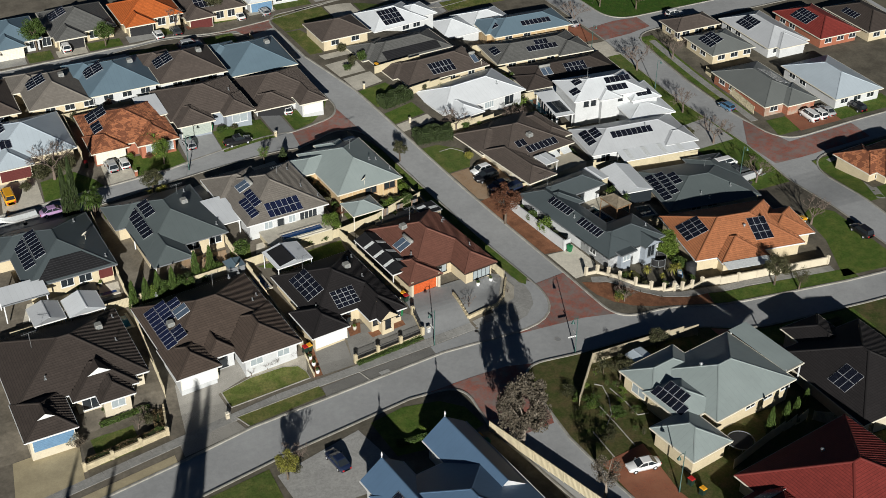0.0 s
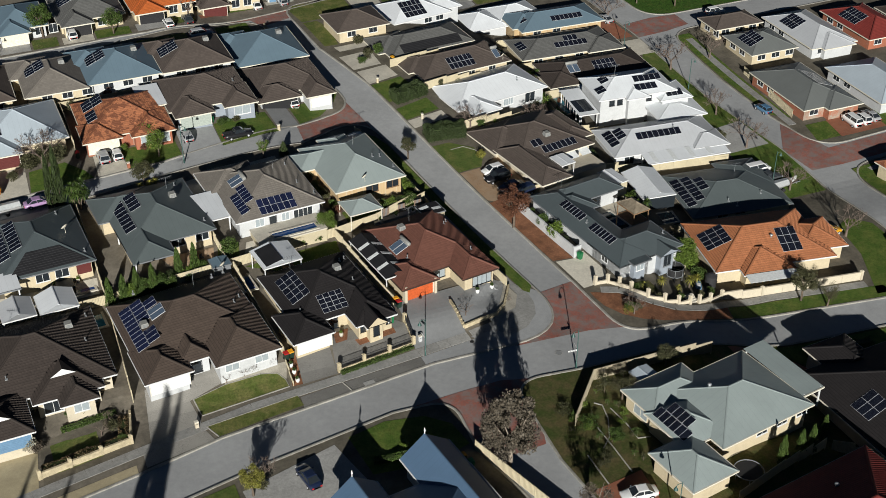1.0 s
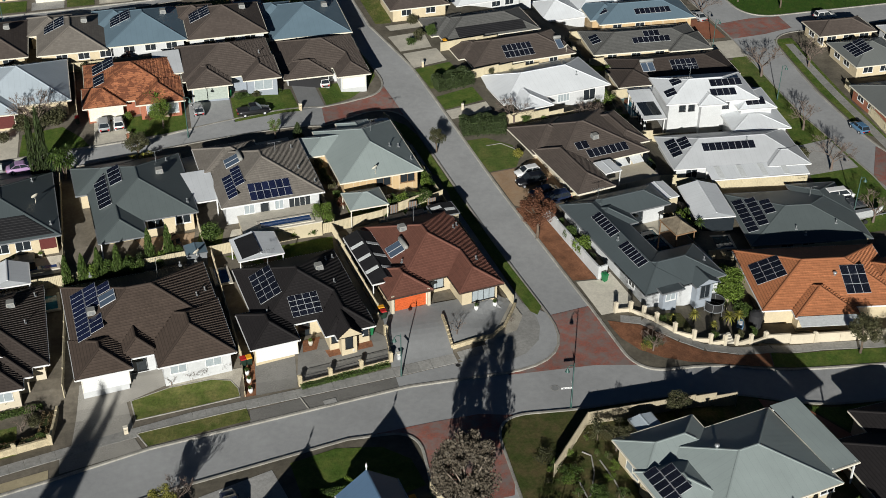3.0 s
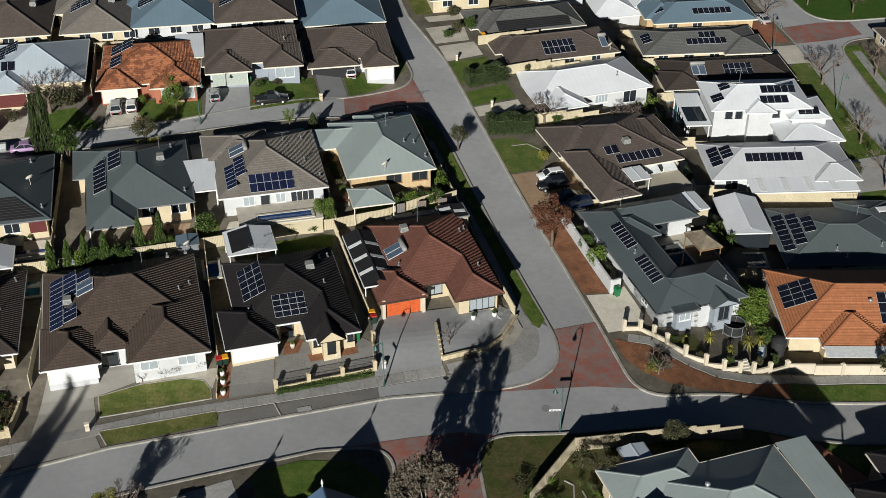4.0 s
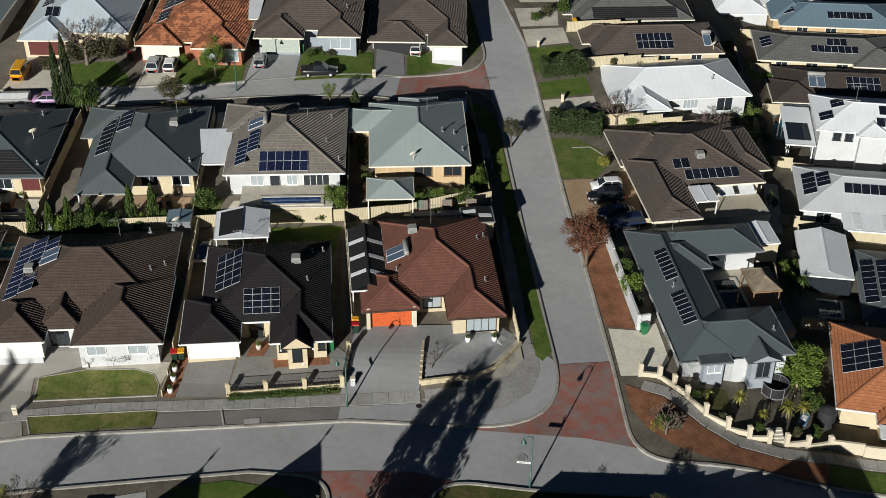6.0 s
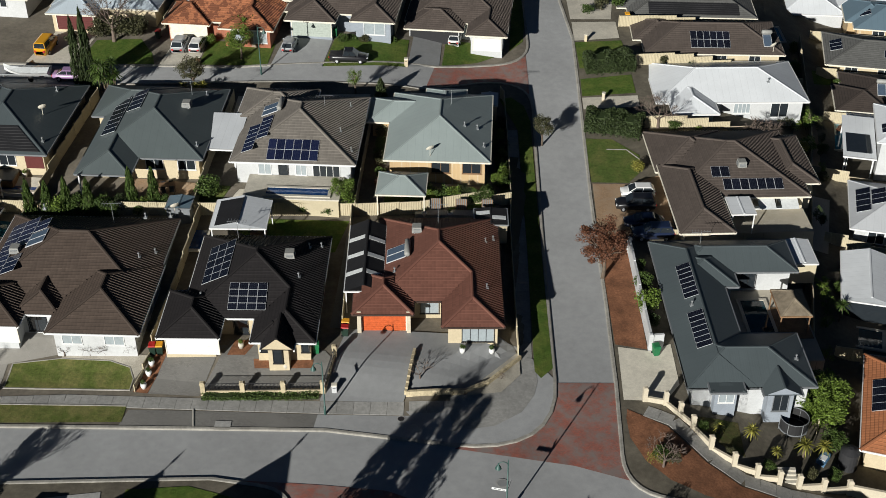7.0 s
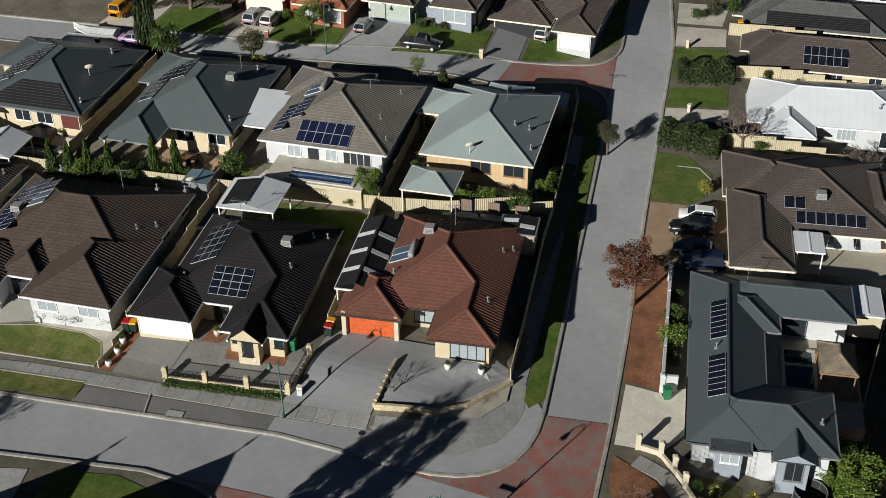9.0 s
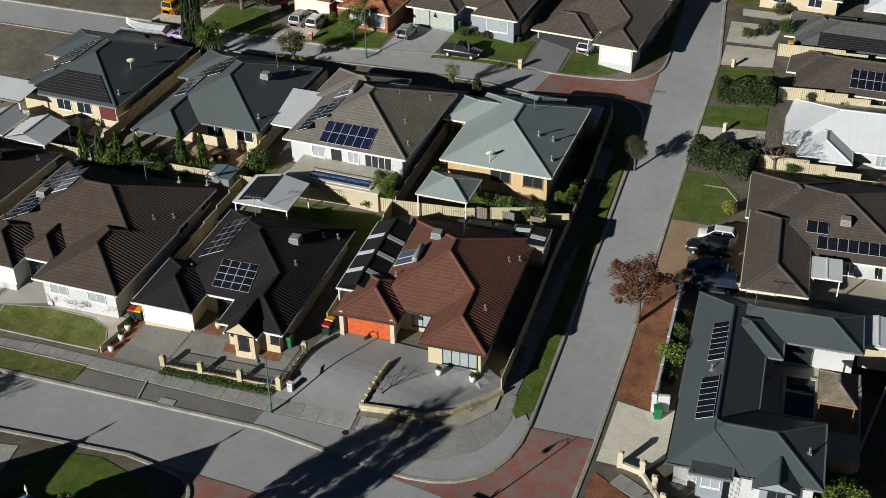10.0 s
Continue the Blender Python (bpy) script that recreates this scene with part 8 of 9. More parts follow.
def car(x, y, rz, paint, kind="sedan", label=""):
    t = thing("car", label or "parked %s %s" % (paint, {"sedan": "sedan on the driveway", "hatch": "hatchback beside the kerb", "suv": "four-wheel drive on the driveway", "ute": "utility with a rear tray", "van": "van beside the house"}[kind]), "car", on_land(x, y, rz, 0.13) @ Matrix.Scale(1 / UNIT, 4), "parked cars")
    vs, fs, L, W, belt = car_body(kind)
    P = CAR_PAINT[paint]
    link_mesh("body", mesh_of("body", vs, fs, P, smooth=True), t)
    b0, r0, r1, b1, top = CAB[kind]
    w0, w1 = W * 0.44, W * 0.35
    gl = [(b0, -w0, belt), (b1, -w0, belt), (b1, w0, belt), (b0, w0, belt), (r0, -w1, top - 0.04), (r1, -w1, top - 0.04), (r1, w1, top - 0.04), (r0, w1, top - 0.04)]
    Pile().add(gl, BOX_F).make("cabin", P, t)
    g8 = [Vector(q) for q in gl]
    for nm, f4 in (("windscreen", (1, 2, 6, 5)), ("rear_window", (3, 0, 4, 7)), ("side_window", (0, 1, 5, 4)), ("side_window", (2, 3, 7, 6))):
        c4 = sum((g8[i] for i in f4), Vector()) / 4
        nrm = (g8[f4[1]] - g8[f4[0]]).cross(g8[f4[3]] - g8[f4[0]]).normalized()
        if nrm.dot(c4 - sum(g8, Vector()) / 8) < 0:
            nrm = -nrm
        q4 = [g8[i] + (c4 - g8[i]) * 0.09 for i in f4]
        Pile().add([q + nrm * 0.02 for q in q4] + [q - nrm * 0.02 for q in q4], [(0, 1, 2, 3), (0, 4, 5, 1), (1, 5, 6, 2), (2, 6, 7, 3), (3, 7, 4, 0)]).make(nm, M["glass"], t)
    e = 0.05
    rf = [(r0 - e, -w1 - e, top - 0.06), (r1 + e, -w1 - e, top - 0.06), (r1 + e, w1 + e, top - 0.06), (r0 - e, w1 + e, top - 0.06), (r0 + 0.1, -w1 + 0.1, top + 0.01), (r1 - 0.1, -w1 + 0.1, top + 0.01), (r1 - 0.1, w1 - 0.1, top + 0.01), (r0 + 0.1, w1 - 0.1, top + 0.01)]
    Pile().add(rf, BOX_F).make("roof", P, t)
    for s in (-1, 1):
        for a, c in (((b0 + b1) / 2, (r0 + r1) / 2),):
            Pile().bar((a, s * (w0 + 0.005), belt - 0.02), (c, s * (w1 + 0.01), top - 0.03), 0.07, 0.05).make("pillar", P, t)
        Pile().box(b1 - 0.5, s * (W / 2 + 0.08) - 0.09, belt - 0.02, b1 - 0.36, s * (W / 2 + 0.08) + 0.09, belt + 0.13).make("mirror", P, t)
        Pile().box(L / 2 - 0.22, s * W * 0.31 - 0.16, belt * 0.62, L / 2 - 0.02, s * W * 0.31 + 0.16, belt * 0.76).make("headlight", M["opal"], t)
        Pile().box(-L / 2 - 0.01, s * W * 0.31 - 0.13, belt * 0.62, -L / 2 + 0.14, s * W * 0.31 + 0.13, belt * 0.82).make("tail_light", M["bin_red"], t)
        for wx in (-L * 0.29, L * 0.31):
            ty = Pile().tube([(wx, s * W * 0.40, 0.31), (wx, s * (W / 2 - 0.01), 0.31), (wx, s * (W / 2 + 0.02), 0.31)], [0.32, 0.32, 0.28], 16).make("wheel", M["rubber"], t)
            Pile().tube([(wx, s * (W / 2), 0.31), (wx, s * (W / 2 + 0.03), 0.31)], [0.2, 0.17], 12).make("rim", M["alu"], ty)
    if kind == "ute":
        Pile().box(-L / 2 + 0.1, -W * 0.42, belt + 0.025, -0.85, W * 0.42, belt + 0.05).make("tray_cover", M["black_steel"], t)
    return t


for spec in ((6.3, 28.7, 188, "white", "hatch"), (6.1, 26.6, 187, "black", "suv"), (7.0, 23.8, 188, "navy", "sedan"), (7.9, 22.0, 189, "navy", "suv"), (-6.6, -37, 172, "white", "sedan"), (-37.6, -21.6, 100, "navy", "sedan"),
             (-29, 51.9, 5, "black", "ute"), (-49.9, 52.5, 92, "silver", "suv"), (-47.9, 52.6, 92, "white", "hatch"), (-36.8, 54, 92, "silver", "hatch"), (-66, 50, 92, "yellow", "van"), (-60.6, 43.9, 5, "pink", "sedan"),
             (54, -4.8, 92, "black", "suv"), (58.4, 35.2, 95, "blue", "hatch"), (69.9, 27, 90, "white", "van"), (71.9, 27, 90, "white", "suv"), (74.0, 27.3, 90, "silver", "sedan"), (79.9, 26.3, 90, "black", "suv"), (71, 69.8, 2, "white", "suv"),
             (50.22, 74.70, 100, "silver", "sedan"), (47, 20, 0, "white", "van"), (47.3, 17.4, 0, "grey", "ute"), (47.1, 2, 0, "yellow", "hatch"), (-25.3, 88.5, 3, "silver", "suv"), (-30.3, 95.6, 92, "white", "hatch"), (-26, 95.8, 92, "grey", "sedan"),
             (-47.6, 97.2, 92, "white", "suv"), (-10.9, 96.7, 92, "white", "sedan"), (-5.8, 96.4, 92, "silver", "hatch"), (20.6, -24.2, 100, "navy", "sedan"), (-16.4, 57.8, 90, "white", "hatch"), (43.6, 13.4, 82, "grey", "suv")):
    car(*spec)


def boat(x, y, rz, label):
    t = thing("boat", label, "boat", on_land(x, y, rz, 0.1))
    st = [(-2.4, 0.95, 0.5), (-1.0, 1.05, 0.45), (0.8, 0.95, 0.45), (2.0, 0.5, 0.6), (2.7, 0.04, 0.85)]
    vs = [(a, s * w * k, z + 0.55 * u) for a, w, z in st for s, k, u in ((-1, 1, 1), (-1, 0.6, 0.2), (0, 0, 0), (1, 0.6, 0.2), (1, 1, 1))]
    fs = [(i * 5 + k, i * 5 + k + 1, i * 5 + k + 6, i * 5 + k + 5) for i in range(4) for k in range(4)] + [(0, 1, 2, 3, 4)]
    Pile().add(vs, fs).make("hull", M["white_paint"], t)
    Pile().add([(a, s * w * 0.98, z + 0.57 + (0.25 if s == 0 else 0)) for a, w, z in st for s in (-1, 0, 1)], [(i * 3 + k, i * 3 + k + 1, i * 3 + k + 4, i * 3 + k + 3) for i in range(4) for k in range(2)]).make("cover", M["opal"], t)
    Pile().bar((-2.2, 0, 0.25), (3.6, 0, 0.25), 0.12, 0.12).make("trailer_beam", M["galv"], t)
    for s in (-1, 1):
        Pile().tube([(-0.5, s * 0.95, 0.3), (-0.5, s * 1.12, 0.3)], [0.3, 0.3], 14).make("wheel", M["rubber"], t)
    Pile().bar((-0.5, -1.0, 0.28), (-0.5, 1.0, 0.28), 0.08, 0.08).make("axle", M["galv"], t)
    Pile().bar((2.9, 0, -0.05), (2.9, 0, 0.3), 0.06, 0.06, up=(1, 0, 0)).make("jockey_leg", M["galv"], t)


boat(-65.6, 43.6, 185, "white covered boat on a trailer")
boat(48.0, 14.9, 5, "white runabout boat on a trailer")


# ------------------------------------------------------------------ yards: pools, pergolas, sheds, bins
def pool(x0, y0, x1, y1, rz, water, label, z=None):
    """A rectangular pool given by its centre line corners: coping ring round a sheet of water."""
    cx, cy = (x0 + x1) / 2, (y0 + y1) / 2
    a, b = abs(x1 - x0) / 2, abs(y1 - y0) / 2
    t = thing("swimming_pool", label, "swimming pool", on_land(cx, cy, rz, 0.0))
    if z is not None:
        t.location.z = z
    o, i = (a + 0.3, b + 0.3), (a, b)
    vs = [(sx * q[0], sy * q[1], z) for q, z in ((o, 0.05), (o, 0.22), (i, 0.22), (i, 0.05)) for sx, sy in ((-1, -1), (1, -1), (1, 1), (-1, 1))]
    Pile().add(vs, [(r * 4 + k, r * 4 + (k + 1) % 4, (r + 1) * 4 + (k + 1) % 4, (r + 1) * 4 + k) for r in range(3) for k in range(4)]).make("coping", M["cream_concrete"], t)
    Pile().box(-a, -b, 0.06, a, b, 0.165).make("water", M[water], t)


pool(-37.4, 14.2, -36.0, 19.2, 5, "pool_blue", "narrow deep blue backyard pool")
pool(-31.25, 22.02, -25.25, 23.22, 4.5, "pool_blue", "long narrow blue lap pool", 4.17)
pool(-62.4, 21.5, -56, 23.0, 4, "pool_blue", "dark blue pool beside a patio")
pool(-58.5, 13.5, -55.2, 17.6, 4, "pool_teal", "teal rectangular backyard pool")
terrace = pose(10.6, -1.6, -0.45, 0, 0, 9)
court = thing("terrace", "pale stone-paved courtyard terrace", "terrace", terrace)
Pile().box(5.0, 6.2, -2.6, 13.3, 16.4, 0.0).make("paved_slab", M["court_paver"], court)
Pile().box(9.95, 9.2, 0.0, 13.1, 13.6, 0.1).make("deck", M["timber"], court, None, "dark timber deck")
pool(16.25, 9.6, 18.4, 14.2, 9, "pool_deep", "dark teal pool in the courtyard", -0.5)
pool(25.3, 13.0, 28.9, 15.6, -8, "pool_deep", "small teal pool beside the house")
pool(26.4, 45.3, 28.8, 51.3, -3, "pool_teal", "teal pool beside the fence")
pool(21.4, 69.0, 24.0, 73.0, 8, "pool_teal", "pale teal backyard pool")


def pergola(name, label, x, y, rz, w, d, e, p, k, mat, post="white_paint", category="pergola", mats=None, walls=None, z=None):
    t = thing(name, label, category, on_land(x, y, rz, 0.1))
    if z is not None:
        t.location.z = z
    b = dict(r=(-w / 2, -d / 2, w / 2, d / 2), e=e, p=p, k=k)
    me, ridges = roof_mesh(b, M[mat], False)
    rf = link_mesh("roof", me, t)
    for q, s in ridges:
        Pile().add(*cap_profile(q, s, 0.11, 0.04)).make("ridge_cap", M[mat], rf)
    for sx in (-1, 1):
        for sy in (-1, 1):
            Pile().box(sx * (w / 2 - 0.15) - 0.05, sy * (d / 2 - 0.15) - 0.05, -0.1, sx * (w / 2 - 0.15) + 0.05, sy * (d / 2 - 0.15) + 0.05, e).make("post", M[post], t)
    for sx in (-1, 1):
        Pile().bar((sx * (w / 2), -d / 2, e - 0.14), (sx * (w / 2), d / 2, e - 0.14), 0.1, 0.15).make("beam", M[post], t)
        Pile().bar((-w / 2, sx * (d / 2), e - 0.14), (w / 2, sx * (d / 2), e - 0.14), 0.1, 0.15).make("beam", M[post], t)
    if walls:
        for sx in (-1, 1):
            Pile().box(sx * (w / 2 - 0.12) - 0.03, -d / 2 + 0.1, -0.1, sx * (w / 2 - 0.12) + 0.03, d / 2 - 0.1, e - 0.02).make("side_wall", M[walls], t)
            Pile().box(-w / 2 + 0.1, sx * (d / 2 - 0.12) - 0.03, -0.1, w / 2 - 0.1, sx * (d / 2 - 0.12) + 0.03, e - 0.02).make("end_wall", M[walls], t)
    return t, b


t, b = pergola("pergola", "white gabled steel patio roof with a black mat on one slope", -32.1, 16.5, 7, 5.2, 4.8, 2.9, 12, "gy", "sheet_white")
Pile().box(0.5, 0.45, 0.02, 4.6, 2.75, 0.05).make("heating_mat", M["black_heat"], t, on_slope(b, "W", 0, 0, 0.02), "black pool heating mat")
t, b = pergola("pergola", "black gabled patio roof with translucent white strips", -18.9, 12.0, 8, 3.4, 10.2, 2.4, 22, "gy", "black_heat", "white_paint")
for k in range(3):
    for side, u in (("W", 2.4 + 2.6 * k), ("E", 1.9 + 2.6 * k)):
        Pile().box(0, 0.08, 0.02, 0.55, 1.65, 0.04).make("translucent_sheet", M["opal"], t, on_slope(b, side, u, 0, 0.01), "white translucent roof sheet")
pergola("gazebo", "pale grey hipped garden gazebo", -17.8, 24.4, 5, 4.8, 4.2, 2.4, 24, "hip", "sheet_pale", "off_white", "gazebo")
pergola("pergola", "white gabled patio roof in the yard", -65.2, 17.6, 4, 4.0, 4.2, 2.4, 20, "gy", "sheet_offwhite")
pergola("pergola", "white gabled patio roof in the yard", -60.4, 17.8, 4, 4.6, 4.2, 2.3, 20, "gy", "sheet_white")
pergola("gazebo", "grey thatched garden gazebo by the pool", 19.95, 11.4, 9, 2.8, 3.9, 2.25, 34, "hip", "thatch", "timber", "gazebo", z=-0.35)
pergola("shed", "white steel garden shed with a low roof", 21.5, 20.1, 9, 2.6, 4.0, 2.2, 8, "gy", "sheet_white", "white_paint", "shed", walls="fence", z=-0.7)
pergola("pergola", "white gabled patio room with dark glazing", 28.02, 20.54, -6, 5.3, 8.2, 2.15, 16, "gy", "sheet_white", walls="glass")
pergola("shed", "teal steel shed beside the fence", -39.4, 19.4, 5, 2.4, 2.2, 1.7, 8, "gy", "sheet_bluegrey", "grey_paint", "shed", walls="grey_paint")
pergola("shed", "grey steel garden shed by the fence", -10.3, 41.6, 5, 1.8, 3.0, 2.1, 8, "gy", "sheet_paleblue", "galv", "shed", walls="fence")
t, b = pergola("shed", "dark flat-roofed garden shed with white roof sheets", -8.2, 20.4, 8, 3.2, 2.8, 2.1, 5, "gy", "black_heat", "galv", "shed", walls="fence_dull")
for side, u in (("W", 0.6), ("E", 0.8)):
    Pile().box(0, 0.2, 0.02, 0.6, 1.5, 0.04).make("translucent_sheet", M["opal"], t, on_slope(b, side, u, 0, 0.01), "white translucent roof sheet")
pergola("shed", "small pale steel shed behind the fence", 2.6, -21.6, 10, 2.6, 2.2, 2.1, 8, "gy", "sheet_paleblue", "galv", "shed", walls="fence_dull")


def wheelie_bin(x, y, rz, body, lid):
    t = thing("wheelie_bin", "dark wheelie bin with a %s lid" % {"bin_red": "red", "bin_yellow": "yellow", "bin_green": "bright green", "bin_dark": "dark green"}[lid], "bin", on_land(x, y, rz, 0.12), "wheelie bins")
    Pile().add([(-0.22, -0.25, 0.05), (0.22, -0.25, 0.05), (0.22, 0.25, 0.05), (-0.22, 0.25, 0.05), (-0.29, -0.34, 0.98), (0.29, -0.34, 0.98), (0.29, 0.34, 0.98), (-0.29, 0.34, 0.98)], BOX_F).make("body", M[body], t)
    Pile().add([(-0.31, -0.38, 0.98), (0.31, -0.38, 0.98), (0.31, 0.37, 0.98), (-0.31, 0.37, 0.98), (-0.26, -0.3, 1.06), (0.26, -0.3, 1.06), (0.26, 0.3, 1.1), (-0.26, 0.3, 1.1)], BOX_F).make("lid", M[lid], t)
    for s in (-1, 1):
        Pile().tube([(s * 0.22, 0.27, 0.1), (s * 0.29, 0.27, 0.1)], [0.1, 0.1], 10).make("wheel", M["rubber"], t)


for x, y, rz, body, lid in ((-35.0, -1.2, 10, "bin_dark", "bin_red"), (-34.4, -1.1, 10, "bin_dark", "bin_yellow"), (-21.2, 0.9, 8, "bin_green", "bin_green"), (-19.2, 3.5, 95, "bin_dark", "bin_red"), (-19.3, 4.3, 95, "bin_dark", "bin_yellow"),
                            (8.2, 4.7, 20, "bin_green", "bin_green"), (-21.4, -25.1, 5, "bin_dark", "bin_yellow"), (-21, -26.3, 5, "bin_green", "bin_green"), (-3.3, -41.6, 10, "bin_dark", "bin_red"), (-3, -43.4, 10, "bin_dark", "bin_yellow"),
                            (-31.9, 57.6, 0, "bin_green", "bin_green"), (4.4, 65.6, 10, "bin_dark", "bin_yellow"), (-53.4, 54.4, 0, "bin_dark", "bin_red")):
    wheelie_bin(x, y, rz, body, lid)


def potted_plant(x, y, pot, leaf, r=0.26, h=0.5):
    i = next(_turn)
    t = thing("plant_pot", "white glazed pot with a small green plant" if pot == "terracotta_pot" else "cream pot with a small green plant", "plant pot", on_land(x, y, 50 * i, 0.12), "potted plants")
    Pile().tube([(0, 0, 0), (0, 0, h * 0.6), (0, 0, h)], [r * 0.7, r, r * 0.95], 12).make("pot", M[pot], t, smooth=True)
    link_mesh("plant", crown_kit(leaf, "round", i % 3), t, pose(0, 0, h + 0.18) @ Matrix.Diagonal((0.3, 0.3, 0.3, 1)))


for x, y in ((-34.5, -2.7), (-34.2, -4), (-34.0, -5.6), (-8.7, 2.6), (-6.0, 2.9)):
    potted_plant(x, y, "terracotta_pot", "leaf_green")
for x, y in ((-27.8, 0.6), (-23.2, -1.5), (16.2, 13.2), (-61.0, 24.0), (-58.0, 24.1)):
    potted_plant(x, y, "cream_concrete", "leaf_bright")

t = thing("spa", "spa tub under a dark vinyl cover", "spa", on_land(-59.6, 23.1, 4, 0.1))
Pile().box(-1.1, -1.1, 0, 1.1, 1.1, 0.75).make("tub", M["timber"], t)
Pile().add([(-1.15, -1.15, 0.75), (1.15, -1.15, 0.75), (1.15, 1.15, 0.75), (-1.15, 1.15, 0.75), (-1.05, -1.05, 0.87), (1.05, -1.05, 0.87), (1.05, 1.05, 0.87), (-1.05, 1.05, 0.87)], BOX_F).make("cover", M["spa_cover"], t)
for x, y, k_, hh in ((-69.2, -55.0, 1.6, 19.6), (-67.9, -55.4, 1.3, 18.4), (-80.0, -60.0, 0.9, 16.8), (-84.0, -58.0, 0.8, 17.4)):
    shrub(x, y, k_, hh, "leaf_dark", "cone", "very tall narrow dark pine")
tree(-43.6, -21.6, 4.2, 3.2, "leaf_yellow", "crown", label="yellow-green tree beside the broad driveway")
bare_tree(-42.4, -20.6, 5.0)
for x, y, r, lab in ((19.6, -0.9, 1.15, "round black trampoline in the front garden"), (5.7, -38.6, 1.6, "round black trampoline behind the fence")):
    t = thing("trampoline", lab, "trampoline", on_land(x, y, 0, 0.1))
    Pile().tube([(0, 0, 0.68), (0, 0, 0.7)], [r * 0.9, r * 0.9], 24).make("mat", M["rubber"], t)
    ring = [(r * math.cos(2 * math.pi * k / 24), r * math.sin(2 * math.pi * k / 24), 0.72) for k in range(25)]
    Pile().tube(ring, [0.06] * 25, 6, cap=False).make("rim", M["grey_paint"], t)
    for k in range(6):
        a = math.pi * k / 3
        Pile().tube([(r * math.cos(a), r * math.sin(a), 0), (r * math.cos(a), r * math.sin(a), 1.85 if r < 1.5 else 0.7)], [0.03, 0.03], 6).make("net_pole", M["galv"], t)
    if r > 1.5:
        continue
    net = [(r * 0.98 * math.cos(2 * math.pi * k / 24), r * 0.98 * math.sin(2 * math.pi * k / 24), z) for z in (0.74, 1.8) for k in range(24)]
    Pile().add(net, [(k, (k + 1) % 24, 24 + (k + 1) % 24, 24 + k) for k in range(24)]).make("safety_net", M["rubber"], t, None, "black mesh safety net")
    Pile().tube([(q[0], q[1], 1.82) for q in ring], [0.035] * 25, 6, cap=False).make("top_ring", M["grey_paint"], t)
t = thing("water_tank", "black round plastic rainwater tank", "water tank", on_land(24.0, -3.0, 0, 0.1))
Pile().tube([(0, 0, 0), (0, 0, 1.7), (0, 0, 2.0)], [0.8, 0.8, 0.2], 20).make("tank", M["spa_cover"], t, smooth=False)


def outdoor_set(x, y, rz, label="dark outdoor table with four chairs"):
    t = thing("outdoor_table", "dark outdoor dining table", "table", on_land(x, y, rz, 0.12))
    Pile().box(-0.8, -0.45, 0.7, 0.8, 0.45, 0.75).make("tabletop", M["timber"], t)
    for sx in (-1, 1):
        for sy in (-1, 1):
            Pile().box(sx * 0.7 - 0.03, sy * 0.36 - 0.03, 0, sx * 0.7 + 0.03, sy * 0.36 + 0.03, 0.7).make("leg", M["black_steel"], t)
            c = thing("outdoor_chair", "dark outdoor chair beside the table", "chair", on_land(x, y, rz, 0.12) @ pose(sx * 0.4, sy * 0.75, 0, 0, 0, 90 - sy * 90), "outdoor chairs")
            Pile().box(-0.22, -0.22, 0.42, 0.22, 0.22, 0.46).make("seat", M["black_steel"], c)
            Pile().box(-0.22, -0.24, 0.46, 0.22, -0.2, 0.85).make("backrest", M["black_steel"], c)
            for lx in (-0.2, 0.2):
                for ly in (-0.2, 0.2):
                    Pile().box(lx - 0.02, ly - 0.02, 0, lx + 0.02, ly + 0.02, 0.42).make("leg", M["black_steel"], c)


outdoor_set(-42.4, 23.6, 20)
outdoor_set(17.6, 19.0, 10)
outdoor_set(-30.6, 16.6, 6)

ledge = thing("retaining_ledge", "grey block ledge along the rear fence", "ledge", on_land(-12.0, 23.0, 5.5, 0.0))
Pile().box(-4.0, -0.45, 0.0, 4.2, 0.45, 0.55).make("ledge_top", M["concrete"], ledge)
for k in range(3):
    scr = thing("garden_screen", "dark lattice screen against the fence", "screen", on_land(-14.2 + 2.6 * k, 23.5 + 0.22 * k, 5.5, 0.5), "garden screens")
    Pile().box(-0.55, -0.03, 0.0, 0.55, 0.0, 1.2).make("backing", M["grey_paint"], scr)
    for j in range(6):
        Pile().box(-0.55 + 0.2 * j, -0.05, 0.0, -0.47 + 0.2 * j, -0.03, 1.2).make("slat", M["timber"], scr)
for x in (-15.2, -12.6, -10.0):
    potted_plant(x, 22.6 + (x + 15.2) * 0.08, "terracotta_pot", "leaf_green", 0.3, 0.55)


def slope_cover(x, y, rz, label):
    t = thing("sun_lounger", label, "sun lounger", on_land(x, y, rz, 0.14))
    Pile().box(-0.32, -0.95, 0.26, 0.32, 0.35, 0.33).make("base_pad", M["grey_paint"], t)
    Pile().add([(-0.32, 0.35, 0.26), (0.32, 0.35, 0.26), (0.32, 0.95, 0.62), (-0.32, 0.95, 0.62), (-0.32, 0.35, 0.33), (0.32, 0.35, 0.33), (0.32, 0.92, 0.69), (-0.32, 0.92, 0.69)], BOX_F).make("backrest", M["grey_paint"], t)
    for sx in (-0.28, 0.28):
        for sy in (-0.85, 0.3):
            Pile().box(sx - 0.03, sy - 0.03, 0, sx + 0.03, sy + 0.03, 0.26).make("leg", M["black_steel"], t)


for x, y in ((-27.6, 25.3), (-26.2, 25.4)):
    slope_cover(x, y, 95, "dark padded sun lounger on the terrace")

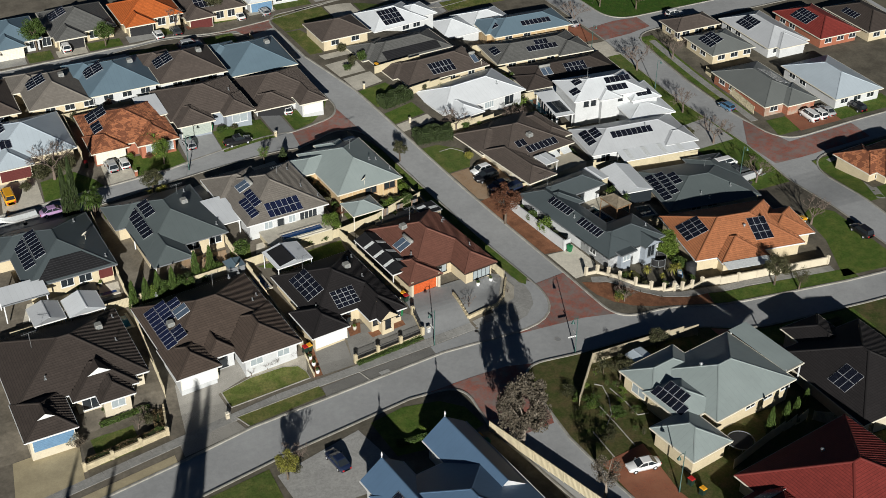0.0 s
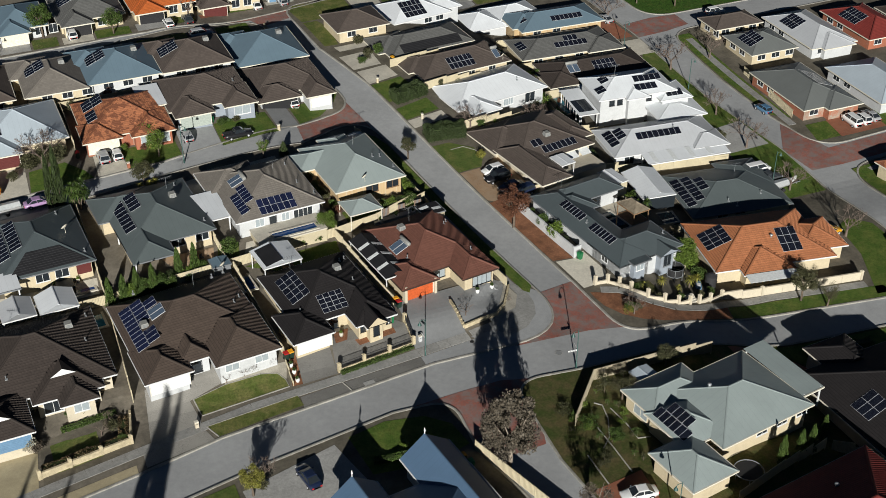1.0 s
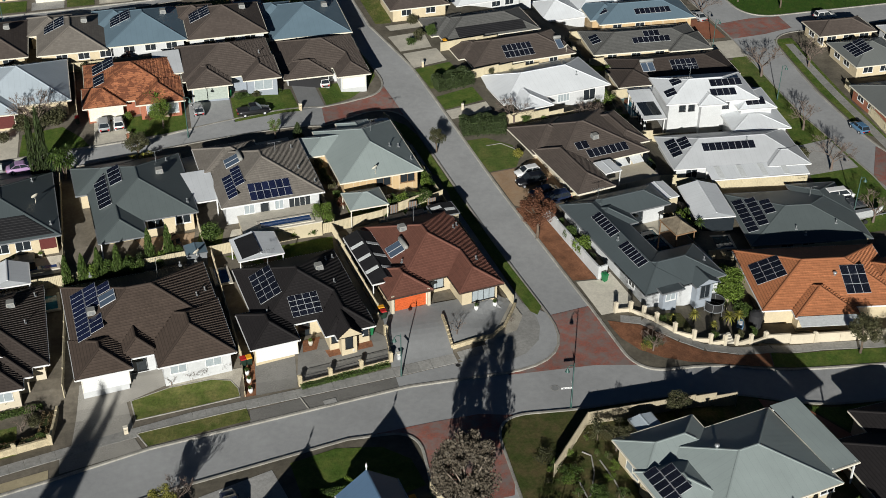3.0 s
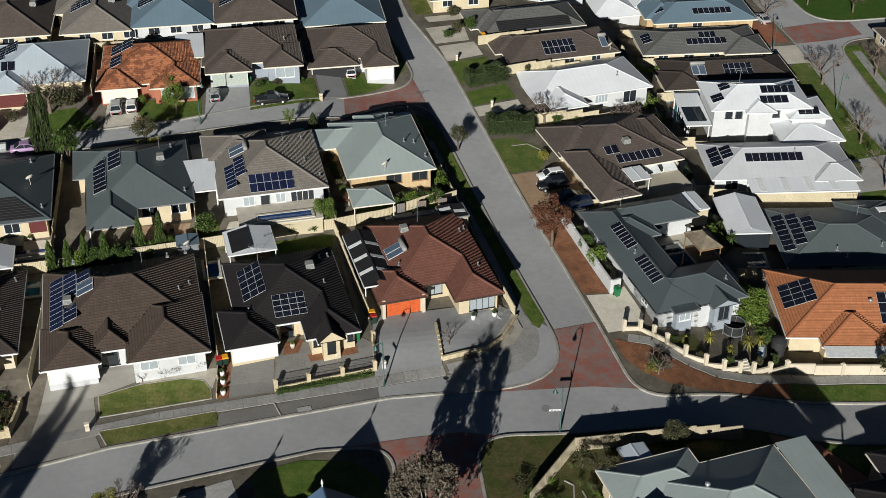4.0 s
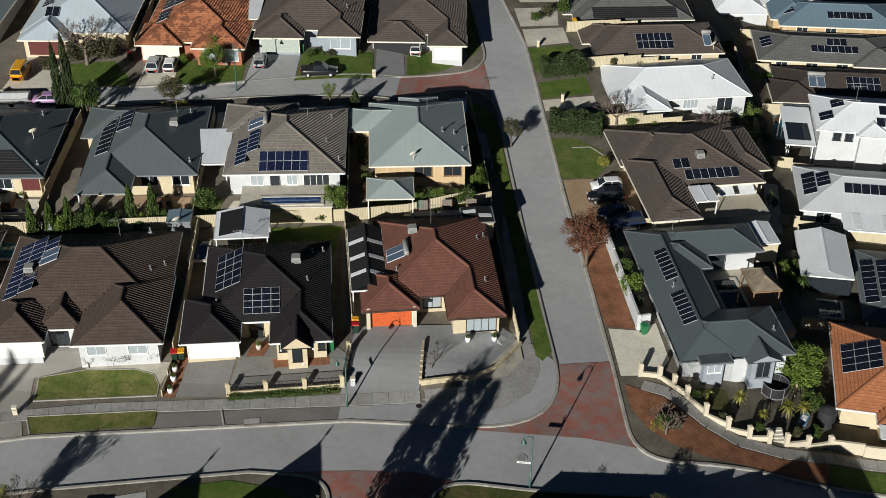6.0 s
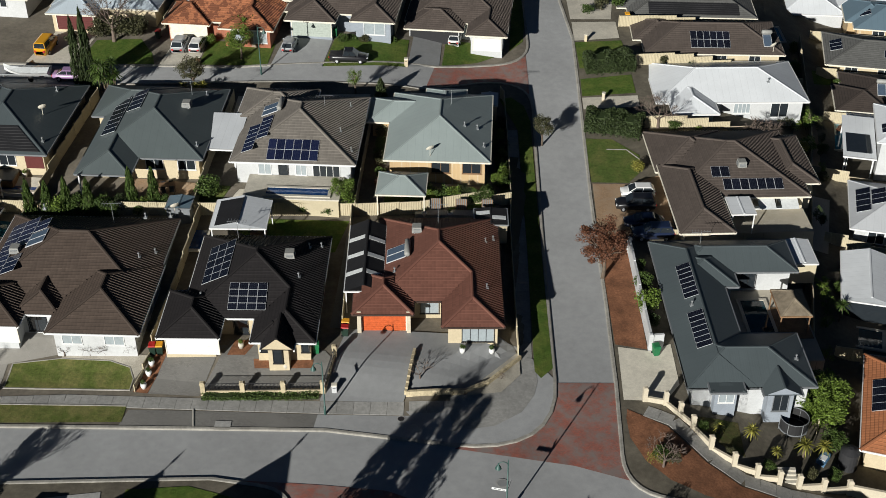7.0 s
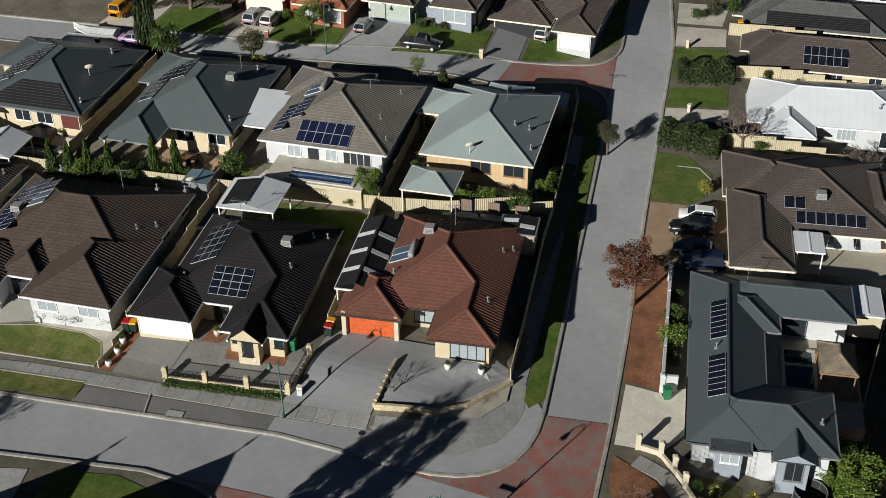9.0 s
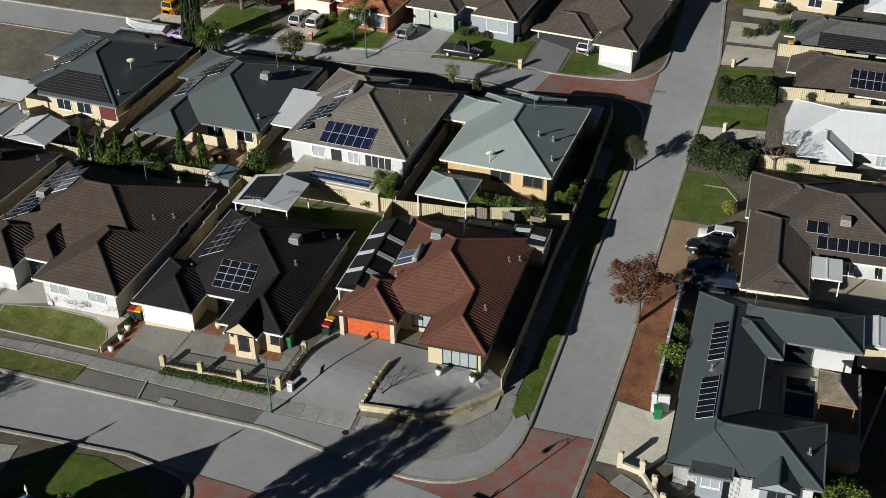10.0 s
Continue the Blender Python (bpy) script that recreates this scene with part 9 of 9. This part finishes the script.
toy = thing("paddle_boat_toy", "pale blue plastic ride-on toy on the lawn", "toy", on_land(22.0, -3.2, 60, 0.14))
Pile().add([(-0.7, -0.35, 0), (0.6, -0.35, 0), (0.6, 0.35, 0), (-0.7, 0.35, 0), (-0.6, -0.42, 0.35), (0.75, -0.3, 0.4), (0.75, 0.3, 0.4), (-0.6, 0.42, 0.35)], BOX_F).make("hull", CAR_PAINT["blue"], toy)
Pile().box(-0.35, -0.25, 0.352, 0.3, 0.25, 0.42).make("seat", M["white_paint"], toy)

pergola("carport_roof", "flat white patio roof beside the brown house", 16.25, 25.9, 10, 2.4, 3.1, 2.3, 2, "gy", "sheet_white", "white_paint", "patio roof", z=0.15)

# planting along the side fence and the corner verge
for x, y, r_, h_, leaf in ((-9.6, 38.2, 0.8, 1.5, "leaf_green"), (-9.2, 36.2, 0.7, 1.2, "leaf_bright"), (-8.9, 34.4, 0.8, 1.4, "leaf_green"), (-8.5, 32.6, 0.6, 1.1, "leaf_bright"), (-8.3, 30.8, 0.8, 1.5, "leaf_green"), (-8.3, 28.6, 0.9, 1.7, "leaf_bright"),
                           (-9.3, 26.9, 0.9, 1.4, "leaf_green"), (-10.8, 26.3, 0.8, 1.2, "leaf_bright"), (-12.3, 25.6, 0.8, 1.3, "leaf_green"), (8.7, -7.9, 1.0, 1.5, "leaf_green"), (9.5, -8.3, 0.8, 1.2, "leaf_olive")):
    shrub(x, y, r_, h_, leaf)

# sunlit shrubs between the rows east of the side street
for x, y, r_, h_, leaf in ((24.9, 49.2, 1.5, 2.6, "leaf_bright"), (23.5, 48.5, 1.2, 2.0, "leaf_bright"), (26.0, 49.5, 1.0, 1.8, "leaf_olive"), (22.7, 48.4, 1.0, 1.6, "leaf_olive"),
                           (24.2, 20.9, 0.9, 1.8, "leaf_bright"), (24.2, 19.5, 0.9, 1.9, "leaf_bright"), (24.4, 18.1, 0.9, 1.8, "leaf_bright"), (24.4, 16.7, 0.8, 1.6, "leaf_green"),
                           (24.1, 15.0, 0.8, 1.5, "leaf_bright"), (23.5, 10.1, 0.9, 1.6, "leaf_bright"), (24.7, 31.9, 0.7, 1.9, "leaf_green"), (24.7, 62.8, 0.9, 1.6, "leaf_bright")):
    shrub(x, y, r_, h_, leaf, "loose", "loose sunlit shrub between the back yards")

_w = np.random.default_rng(41)
for k in range(26):
    x, y = _w.uniform(-8.6, -1.5), _w.uniform(-33, -20.5)
    shrub(x, y, _w.uniform(0.3, 0.8), _w.uniform(0.4, 1.1), ("leaf_green", "leaf_olive", "leaf_bright")[k % 3], "loose", "straggling green weed clump on rough ground")

for x, y, r_, h_ in ((-51.2, 16.9, 0.9, 2.2), (-49.4, 17.2, 0.8, 2.0), (-47.2, 17.7, 1.0, 2.6), (-45.9, 18.2, 0.9, 2.2), (-43.7, 18.9, 0.7, 1.4)):
    shrub(x, y, r_, h_, "leaf_green", "round", "dense green shrub between the conifers")

bare_tree(21.1, 52.0, 4.2)
tree(21.9, 2.0, 4.6, 5.4, "leaf_bright", "dense", label="broad bright green tree beside the house", bole=0.3, stretch=0.4)

patio = thing("terrace", "pale paved patio terrace beside the brown house", "terrace", pose(10.2, 20.4, 0.12, 0, 0, 10))
Pile().box(5.7, 3.0, -3.0, 14.2, 7.1, 0.0).make("paved_slab", M["court_paver"], patio)

# border planting along the yard fences of the farther rows
_b = np.random.default_rng(73)
LEAVES = ("leaf_green", "leaf_olive", "leaf_bright", "leaf_dark", "leaf_green", "leaf_bronze")
for (ax, ay), (bx, by), off in (((-69, 69.5), (-12, 70.2), -0.9), ((-69, 69.5), (-12, 70.2), 1.0), ((7.5, 42.2), (24, 44.6), -1.0), ((7.0, 55.6), (24, 58.2), -0.9), ((5.0, 65.2), (21, 67.6), -0.9),
                                ((24.2, 31), (25.3, 48), -0.9), ((25.4, 50), (25.7, 69), 0.9), ((27, 48.6), (43, 47.2), 0.9), ((27, 57.5), (42, 57.1), 0.9), ((27, 66.3), (42, 66.1), 0.9), ((27, 36.7), (44, 32.4), 0.9)):
    d = Vector((bx - ax, by - ay))
    n = int(d.length / 2.6)
    s = Vector((-d.y, d.x)).normalized() * off
    for k in range(n):
        u = (k + _b.uniform(0.1, 0.9)) / n
        if _b.uniform() < 0.72:
            shrub(ax + d.x * u + s.x, ay + d.y * u + s.y, _b.uniform(0.45, 0.95), _b.uniform(0.8, 2.2), LEAVES[int(_b.integers(0, 6))], "loose" if k % 2 else "round", "leafy border shrub along a back fence")

# ------------------------------------------------------------------ from plan units to metres
for ob in list(scene.objects):
    if ob.parent is None and ob.type not in ("CAMERA", "LIGHT"):
        ob.matrix_basis = Matrix.Scale(UNIT, 4) @ ob.matrix_basis
